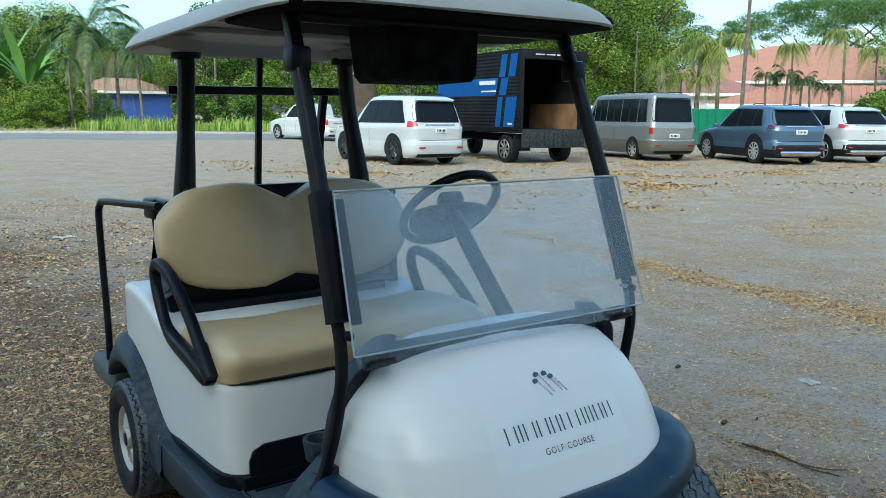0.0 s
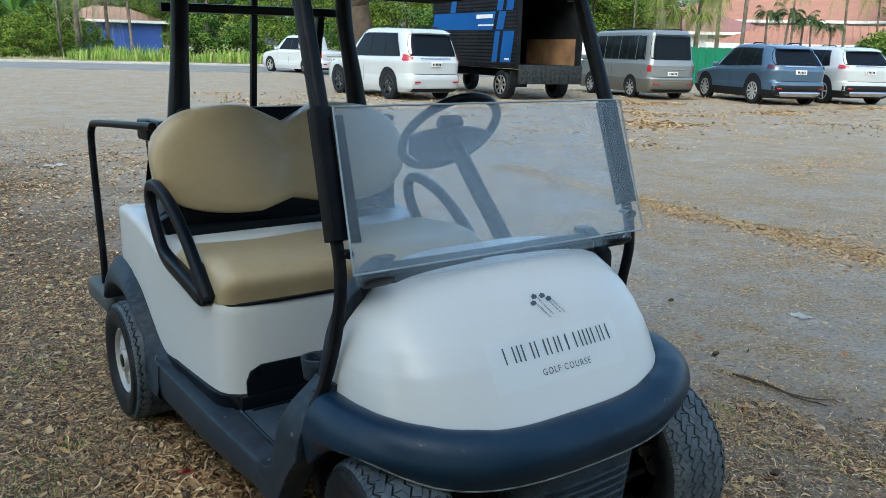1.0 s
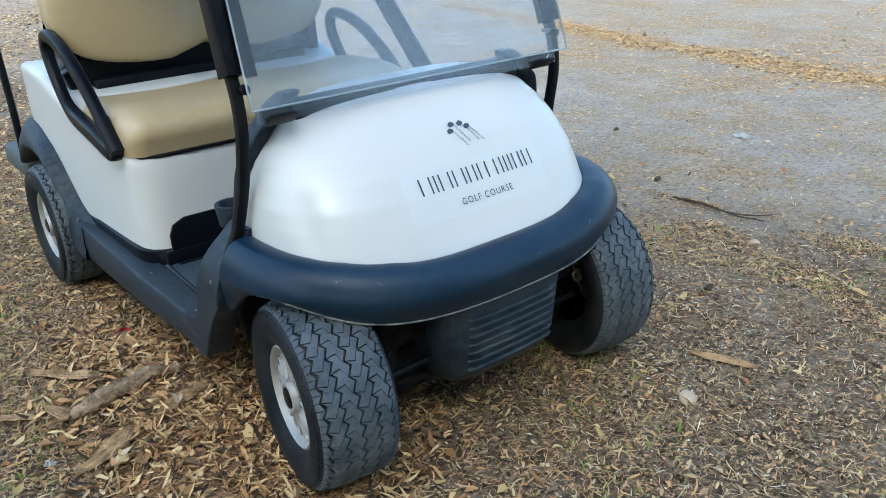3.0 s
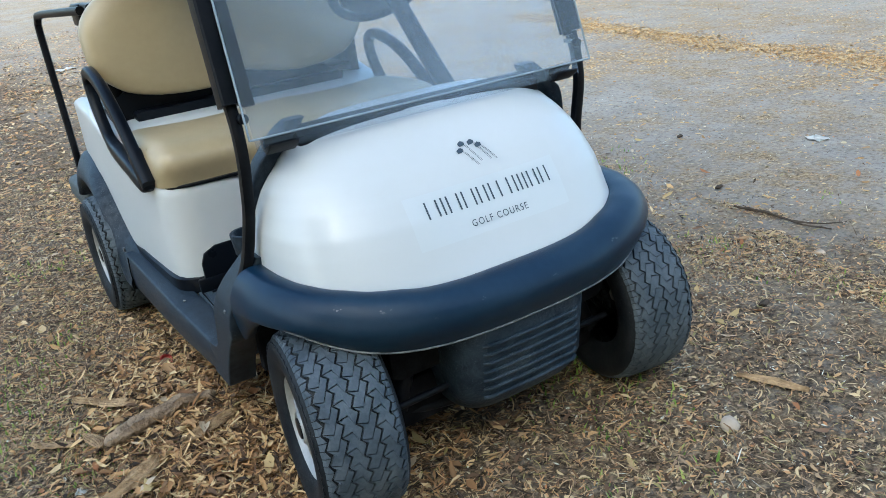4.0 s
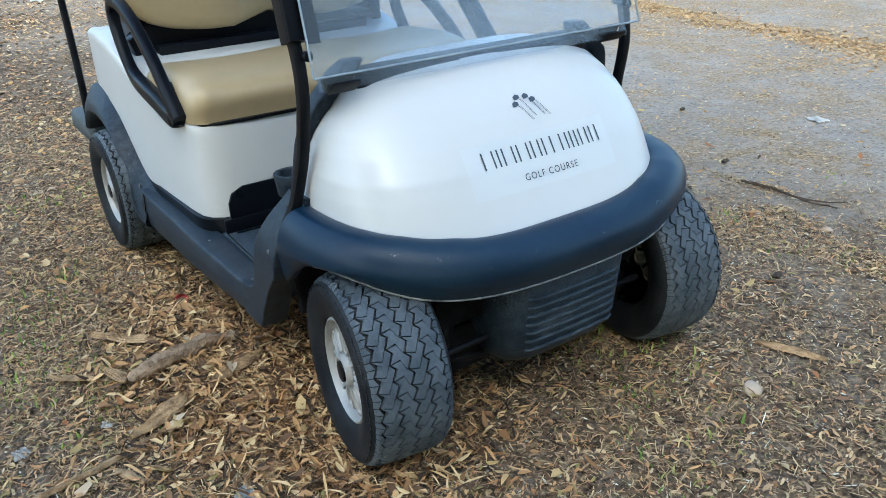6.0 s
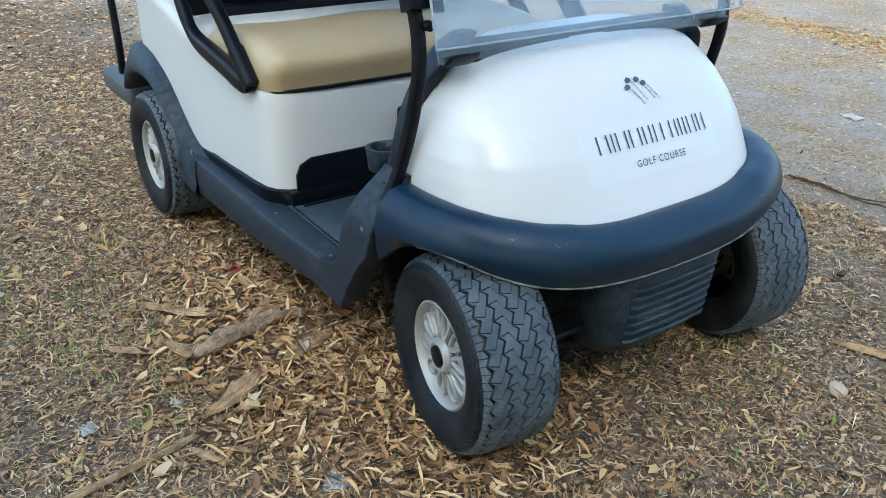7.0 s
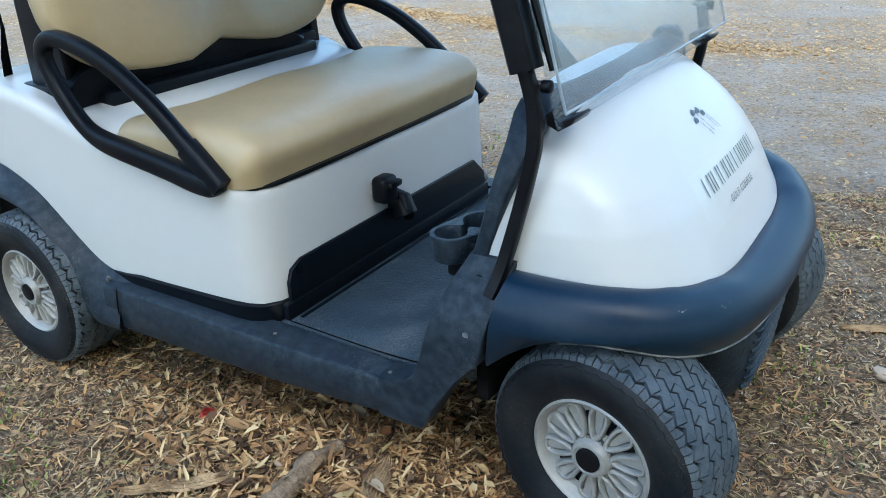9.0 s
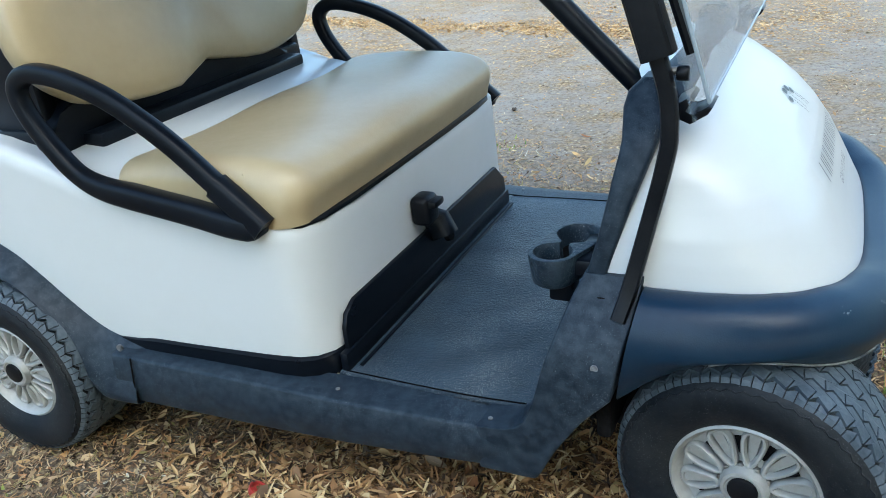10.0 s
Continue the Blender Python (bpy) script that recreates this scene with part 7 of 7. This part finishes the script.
rs = np.random.RandomState(4)
scatter("leaf_litter", pick(rs, 10500, -3.8, 3.2, -1.9, 6.0, litter_share), 0.020, 0.34, DRY_LEAF, "dry brown fallen leaves over the ground", 1, 0.9, 1.0, 0.010)
scatter("litter_chips", pick(rs, 46000, -3.3, 3.0, -1.8, 4.2, litter_share), 0.014, 0.30, PALE_CHIP, "pale broken bits of leaf and bark", 2, 0.3, 0.8)
scatter("litter_stalks", pick(rs, 10000, -3.3, 3.0, -1.8, 4.2, litter_share), 0.042, 0.055, PALE_CHIP, "thin dry stalks and grass stems", 3, 0.4, 0.8)


def thatch(name, places, length, width, material, label, seed, rise=0.012):
    """Bent ribbons of dead grass lying crosswise, four pairs of corners each."""
    r_ = np.random.RandomState(seed)
    n = len(places)
    L = length * r_.uniform(0.5, 1.6, n)
    W = width * r_.uniform(0.5, 1.5, n) / 2
    yaw, bend = r_.uniform(0, 2 * np.pi, n), r_.normal(0, 0.55, n)
    z0, z1 = r_.uniform(0, rise, n), r_.uniform(0, rise, n)
    gz = np.array([ground_z(a, b) for a, b in places])
    V = np.zeros((n, 8, 3))
    roll = r_.uniform(-0.6, 0.6, n)
    for k, u in enumerate((-0.5, -0.17, 0.17, 0.5)):
        a = yaw + bend * u
        px, py = places[:, 0] + np.cos(a) * u * L, places[:, 1] + np.sin(a) * u * L
        pz = gz + z0 + (z1 - z0) * (u + 0.5) + rise * 0.5 * (0.25 - u * u)
        w = W * (0.45 if abs(u) > 0.4 else 1.0)
        for q, sg in enumerate((-1, 1)):
            V[:, 2 * k + q, 0] = px - np.sin(a) * w * sg
            V[:, 2 * k + q, 1] = py + np.cos(a) * w * sg
            V[:, 2 * k + q, 2] = pz + sg * w * roll
    base = (np.arange(n) * 8)[:, None, None]
    F = (base + np.array(((0, 1, 3, 2), (2, 3, 5, 4), (4, 5, 7, 6)))[None]).reshape(-1, 4)
    me = bpy.data.meshes.new(name)
    me.from_pydata(V.reshape(-1, 3).tolist(), [], F.tolist())
    me.materials.append(material)
    return tagged(new(name, me), label, "leaf litter", kind="stuff")


def near_share(x, y):
    heap = math.exp(-(((x + 0.52) / 0.30) ** 2 + ((y - 0.42) / 0.48) ** 2))
    return litter_share(x, y) * (1 - 0.62 * min(heap * 1.2, 1.0)) * (0.75 + 0.25 * math.exp(-((x + 0.9) / 0.9) ** 2 - ((y - 0.4) / 1.1) ** 2))


THATCH = island_mat("dead_grass", [(0.060, 0.040, 0.024), (0.225, 0.148, 0.086), (0.430, 0.295, 0.160), (0.560, 0.430, 0.235), (0.500, 0.310, 0.140), (0.360, 0.250, 0.150), (0.308, 0.263, 0.100), (0.125, 0.075, 0.042)], 0.85, through=0.1, blend="CONSTANT")
scatter("fine_litter", pick(rs, 52000, -3.1, 2.2, -1.8, 4.0, near_share), 0.014, 0.36, DRY_LEAF, "crumbled brown leaf bits", 31, 0.5, 0.9, 0.008)
thatch("grass_thatch", pick(rs, 112000, -3.2, 2.2, -1.8, 4.6, near_share), 0.027, 0.0019, THATCH, "thatch of dry tan grass stems", 32)
thatch("shred_thatch", pick(rs, 22000, -3.2, 2.2, -1.8, 4.6, near_share), 0.022, 0.006, THATCH, "shredded tan leaf strips", 33, 0.016)
# orange-brown heap tones; the lift towards pale puts sun on the heap into colour
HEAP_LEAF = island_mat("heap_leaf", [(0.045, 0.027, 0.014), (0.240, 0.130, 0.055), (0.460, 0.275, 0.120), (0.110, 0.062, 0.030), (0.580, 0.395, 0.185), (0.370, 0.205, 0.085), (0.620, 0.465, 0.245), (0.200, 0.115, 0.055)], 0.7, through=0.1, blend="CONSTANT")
heap_share = lambda x, y: 1.3 * math.exp(-(((x + 0.52) / 0.25) ** 2 + ((y - 0.45) / 0.45) ** 2))
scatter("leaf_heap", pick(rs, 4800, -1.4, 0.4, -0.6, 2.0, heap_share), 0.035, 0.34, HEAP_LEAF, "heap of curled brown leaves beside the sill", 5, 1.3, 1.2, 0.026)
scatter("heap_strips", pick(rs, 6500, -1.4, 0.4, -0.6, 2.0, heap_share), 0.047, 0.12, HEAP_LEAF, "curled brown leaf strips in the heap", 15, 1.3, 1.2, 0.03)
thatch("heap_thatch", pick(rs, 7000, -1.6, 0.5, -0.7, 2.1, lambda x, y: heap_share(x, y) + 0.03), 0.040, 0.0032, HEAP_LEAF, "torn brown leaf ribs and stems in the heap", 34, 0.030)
far_share = lambda x, y: 0.06 + 1.2 * max(noise.noise((x * 0.30 + 3, y * 0.75, 4.0)) - 0.12, 0) * 2
scatter("lot_litter", pick(rs, 26000, 1.2, 12.0, -1.5, 11.0, far_share), 0.036, 0.40, AMBER_LEAF, "amber leaves blown over the open lot", 6)
wide_share = lambda x, y: 0.05 + 1.5 * max(noise.noise((x * 0.55 + 3, y * 0.60, 14.0)) - 0.08, 0)
scatter("far_litter", pick(rs, 20000, 5.0, 26.0, 6.0, 22.0, wide_share), 0.075, 0.45, AMBER_LEAF, "brown leaves strewn before the parked cars", 16, 0.6, 0.9, 0.02)
left_share = lambda x, y: 0.5 + 0.5 * noise.noise((x * 0.5, y * 0.5, 14.0))
scatter("side_litter", pick(rs, 28000, -6.0, 2.0, 1.6, 13.5, left_share), 0.040, 0.42, DRY_LEAF, "brown leaves along the edge of the lot", 9)
SIDE_LEAF = island_mat("side_leaf", [(0.05, 0.034, 0.022), (0.56, 0.36, 0.15), (0.13, 0.078, 0.04), (0.60, 0.46, 0.26), (0.48, 0.27, 0.10)], 0.75, blend="CONSTANT")
scatter("side_crumbs", pick(rs, 16000, -6.0, 1.8, 0.6, 10.0, left_share), 0.034, 0.50, SIDE_LEAF, "dark and amber leaf crumbs along the edge of the lot", 10, 0.6, 0.9)


def drift_share(x, y):
    c = 4.55 + 0.45 * max(y - 2.6, 0) * 0.25 + 0.16 * noise.noise((y * 1.1, 1.0, 0.0))
    w = 0.20 + 0.10 * noise.noise((y * 1.7, 4.0, 0.0))
    return 1.3 * math.exp(-((x - c) / w) ** 2)


scatter("leaf_drift", pick(rs, 14000, 3.6, 6.0, 0.2, 6.5, drift_share), 0.026, 0.40, AMBER_LEAF, "long drift of amber leaves across the lot", 7, 0.5, 0.9)
speck_share = lambda x, y: 0.25 + max(noise.noise((x * 0.8, y * 0.8, 40.0)), 0)
scatter("lot_specks", pick(rs, 16000, 0.9, 7.5, -1.6, 8.0, speck_share), 0.015, 0.45, DRY_LEAF, "small dark crumbs of leaf on bare earth", 41, 0.6, 0.9)
green_share = lambda x, y: 1.2 * max(noise.noise((x * 1.4, y * 1.4, 30.0)) - 0.1, 0) * 2
pts = pick(rs, 420, -2.4, 2.2, -1.0, 2.6, green_share)
blades("grass_sprouts", [(x, y, ground_z(x, y) - 0.004, 0.22) for x, y in pts], 0.12, 0.0035, GREEN_BLADE, "sparse green grass sprouts in the litter", 7, 8, 0.7)
pts = pick(rs, 900, -2.6, 2.2, -1.0, 3.0, litter_share)
blades("dead_grass", [(x, y, ground_z(x, y) - 0.004, 0.22) for x, y in pts], 0.07, 0.0022, THATCH, "matted dead grass stems", 9, 6, 1.9)

ACCENT = island_mat("large_leaf", [(0.30, 0.13, 0.05), (0.46, 0.33, 0.15), (0.42, 0.31, 0.13), (0.46, 0.36, 0.24), (0.22, 0.12, 0.06), (0.36, 0.22, 0.10)], 0.7, through=0.1, blend="CONSTANT")
scatter("large_leaves", pick(rs, 260, -2.6, 2.4, -1.0, 3.2, litter_share), 0.044, 0.46, ACCENT, "scattered larger brown and yellow leaves", 51, 0.8, 1.0, 0.02)
scatter("heap_leaves", pick(rs, 110, -1.3, 0.1, -0.3, 1.8, heap_share), 0.058, 0.40, ACCENT, "large curled brown leaves on the heap", 52, 1.0, 1.0, 0.034)

WOOD_PALE = mat("pale_bark", (0.40, 0.28, 0.155), 0.9, second=(0.15, 0.095, 0.052), scale=22.0, amount=1.0, bump=0.9, bump_scale=70.0, spec=0.15)
WOOD_GREY = mat("grey_log", (0.29, 0.215, 0.145), 0.95, second=(0.085, 0.06, 0.04), scale=26.0, amount=0.9, bump=0.9, bump_scale=70.0, spec=0.1)
RED_PLASTIC = mat("red_plastic", (0.42, 0.04, 0.035), 0.4, second=(0.3, 0.03, 0.03), scale=30.0)
PAPER = mat("crumpled_paper", (0.62, 0.62, 0.58), 0.8, second=(0.45, 0.44, 0.40), scale=30.0)
SCRAP = mat("grey_plastic_film", (0.54, 0.58, 0.58), 0.35, second=(0.28, 0.31, 0.31), scale=25.0)
STONE = mat("buff_stone", (0.42, 0.34, 0.25), 0.8, second=(0.32, 0.25, 0.18), scale=25.0, bump=0.3, bump_scale=60.0)


def flake(name, pts, w, label, rise, seed, arch=0.35):
    """Thin curled flake of bark with torn edges."""
    r_ = np.random.RandomState(seed)
    P = spline([(x, y, ground_z(x, y) + rise) for x, y in pts], 7)
    rows = []
    n = len(P)
    across = np.linspace(-1, 1, 13)
    groove = [(0.05 if j % 2 else -0.05) * w * r_.uniform(0.3, 1.2) for j in range(13)]
    left = right = 1.0
    for k, p in enumerate(P):
        a, b = P[max(k - 1, 0)], P[min(k + 1, n - 1)]
        side = (b - a).cross(Vector((0, 0, 1))).normalized()
        q = k / (n - 1)
        wide = w / 2 * (0.06 + 1.05 * math.sin(math.pi * min(0.03 + 0.94 * q, 1.0)) ** 0.8)
        left = min(max(left + r_.normal(0, 0.13), 0.55), 1.3)
        right = min(max(right + r_.normal(0, 0.13), 0.55), 1.3)
        rows.append([p + side * s_ * wide * (left if s_ < 0 else right) + Vector((0, 0, w * arch * 0.75 * (1 - s_ * s_) * (0.6 + 0.6 * math.sin(2.2 * q + seed)) + g + r_.normal(0, w * 0.02))) for s_, g in zip(across, groove)])
    bm = loft(rows)
    bmesh.ops.recalc_face_normals(bm, faces=bm.faces[:])
    bmesh.ops.solidify(bm, geom=bm.faces[:], thickness=0.0025)
    return solo(name, bm, WOOD_PALE, label, "debris", smooth=30)


def stick(name, pts, w, h, material, label, rise=0.006, rough=0.3, seed=1, taper=None):
    rs_ = np.random.RandomState(seed)
    P = spline([(x, y, ground_z(x, y) + rise) for x, y in pts], 5)
    P = [p + Vector((rs_.normal(0, w * 0.05), rs_.normal(0, w * 0.05), abs(rs_.normal(0, h * 0.15)))) for p in P]
    n = 16
    shape = taper or (lambda q: 0.55 + 0.6 * math.sin(math.pi * min(q * 0.9 + 0.1, 1.0)))
    wear = [rs_.uniform(0.8, 1.15) for _ in P]
    bm = tube(P, w, h, n, 2.0, taper=lambda q: shape(q) * wear[min(int(round(q * (len(P) - 1))), len(P) - 1)])
    groove = [1 + rs_.uniform(-0.28, 0.22) for _ in range(n)]
    bm.verts.ensure_lookup_table()
    for k, v in enumerate(bm.verts):
        c = P[min(k // n, len(P) - 1)]
        v.co = c + (v.co - c) * groove[k % n] + Vector((rs_.normal(0, 1), rs_.normal(0, 1), rs_.normal(0, 1))) * w * 0.04 * rough
    return solo(name, bm, material, label, "debris")


flake("bark_strip", [(-0.915, 0.955), (-0.86, 0.875), (-0.80, 0.80), (-0.745, 0.745)], 0.040, "curved pale strip of fallen bark", 0.026, 2)
stick("broken_log", [(-0.885, 0.590), (-0.80, 0.600), (-0.69, 0.605), (-0.575, 0.600)], 0.055, 0.045, WOOD_GREY, "short rotten grey-brown log among leaves", 0.034, 0.9, 3)
flake("bark_piece", [(-0.715, 0.420), (-0.64, 0.445), (-0.55, 0.478)], 0.048, "split piece of tan bark", 0.034, 4)
flake("bark_piece", [(-0.95, 0.360), (-0.87, 0.385), (-0.79, 0.420)], 0.055, "broad piece of tan bark", 0.026, 5)
flake("bark_piece", [(-0.93, 0.70), (-0.905, 0.64), (-0.90, 0.60)], 0.03, "small curl of tan bark", 0.03, 8)
flake("bark_piece", [(-1.06, 0.79), (-1.0, 0.73), (-0.96, 0.69)], 0.028, "narrow curl of tan bark", 0.022, 9)
stick("long_stick", [(-1.40, 0.262), (-1.283, 0.276), (-1.085, 0.303), (-0.93, 0.33), (-0.80, 0.37)], 0.018, 0.016, WOOD_PALE, "long thin dry stick lying in the litter", 0.014, 0.6, 6, lambda q: 1.1 - 0.5 * q)
stick("twig", [(-1.012, 0.278), (-0.968, 0.191)], 0.018, 0.014, WOOD_PALE, "short peeled twig on litter", 0.012, 0.6, 7)
stick("fallen_branch", [(1.667, 0.56), (1.69, 0.45), (1.685, 0.346), (1.674, 0.24), (1.70, 0.139)], 0.011, 0.010, BARK, "thin dark fallen branch on the earth", 0.012, 0.8, 10, lambda q: 1.1 - 0.6 * q)
stick("fallen_branch", [(1.68, 0.30), (1.72, 0.20), (1.80, 0.14)], 0.007, 0.007, BARK, "thin dark side branch on the earth", 0.012, 0.8, 11, lambda q: 1.1 - 0.6 * q)
flake("bark_strip", [(0.62, -0.28), (0.66, -0.37), (0.68, -0.46)], 0.03, "pale curled bark strip on litter", 0.010, 12)
for k, (x, y) in enumerate(((1.023, -0.073), (1.83, 0.765), (2.4, 1.5))):
    stick("dark_clod", [(x - 0.02, y), (x + 0.025, y + 0.012)], 0.020, 0.012, BARK, "small dark clod of dead leaf", 0.010, 2.0, 20 + k)


def pebble(name, x, y, r, material, label, seed, flat=0.5):
    rs_ = np.random.RandomState(seed)
    bm = bmesh.new()
    bmesh.ops.create_icosphere(bm, subdivisions=2, radius=r)
    for v in bm.verts:
        k = 1 + 0.18 * noise.noise(v.co * (1.2 / r) + Vector((seed, 0, 0)))
        v.co = Vector((v.co.x * k, v.co.y * k * 0.8, v.co.z * k * flat))
    return solo(name, bm, material, label, "debris", pose(x, y, ground_z(x, y) + r * flat * 0.6, 0, 0, 40 * seed))


pebble("stone", 0.421, -0.417, 0.030, STONE, "flat buff stone among fallen leaves", 1)
pebble("stone", 1.50, 0.05, 0.020, STONE, "small buff stone on earth", 2)
pebble("stone", -1.25, 1.3, 0.022, STONE, "small buff stone by the litter", 3)


def crumple(name, x, y, size, material, label, seed, flat=0.35):
    rs_ = np.random.RandomState(seed)
    rows = []
    n = 7
    for j in range(n):
        rows.append([((i / (n - 1) - 0.5) * size + rs_.normal(0, size * 0.05), (j / (n - 1) - 0.5) * size * 0.8 + rs_.normal(0, size * 0.05), abs(rs_.normal(0, size * flat * 0.4))) for i in range(n)])
    bm = loft(rows)
    bmesh.ops.solidify(bm, geom=bm.faces[:], thickness=0.0012)
    return solo(name, bm, material, label, "debris", pose(x, y, ground_z(x, y) + 0.004, 0, 0, seed * 50), smooth=25)


crumple("plastic_scrap", -0.795, 0.0, 0.065, SCRAP, "crumpled grey plastic scrap on litter", 1)
crumple("paper_scrap", -1.187, 0.496, 0.045, PAPER, "crumpled white paper scrap", 2)
crumple("paper_scrap", -0.984, 0.474, 0.030, PAPER, "small torn white paper scrap", 3)
crumple("paper_scrap", 0.30, 8.3, 0.20, PAPER, "flattened white paper litter on the lot", 4, 0.1)
crumple("paper_scrap", 2.75, 0.9, 0.10, PAPER, "thin white scrap on bare earth", 5, 0.1)
solo("bottle_cap", lathe([(0.0, 0.002), (0.0, 0.017), (0.003, 0.020), (0.018, 0.021), (0.018, 0.018), (0.005, 0.016), (0.004, 0.002)], 28, "z"), RED_PLASTIC, "red plastic bottle cap lying open on leaves", "bottle cap", pose(-0.619, 1.005, ground_z(-0.619, 1.005) + 0.012, 25, 15, 0))
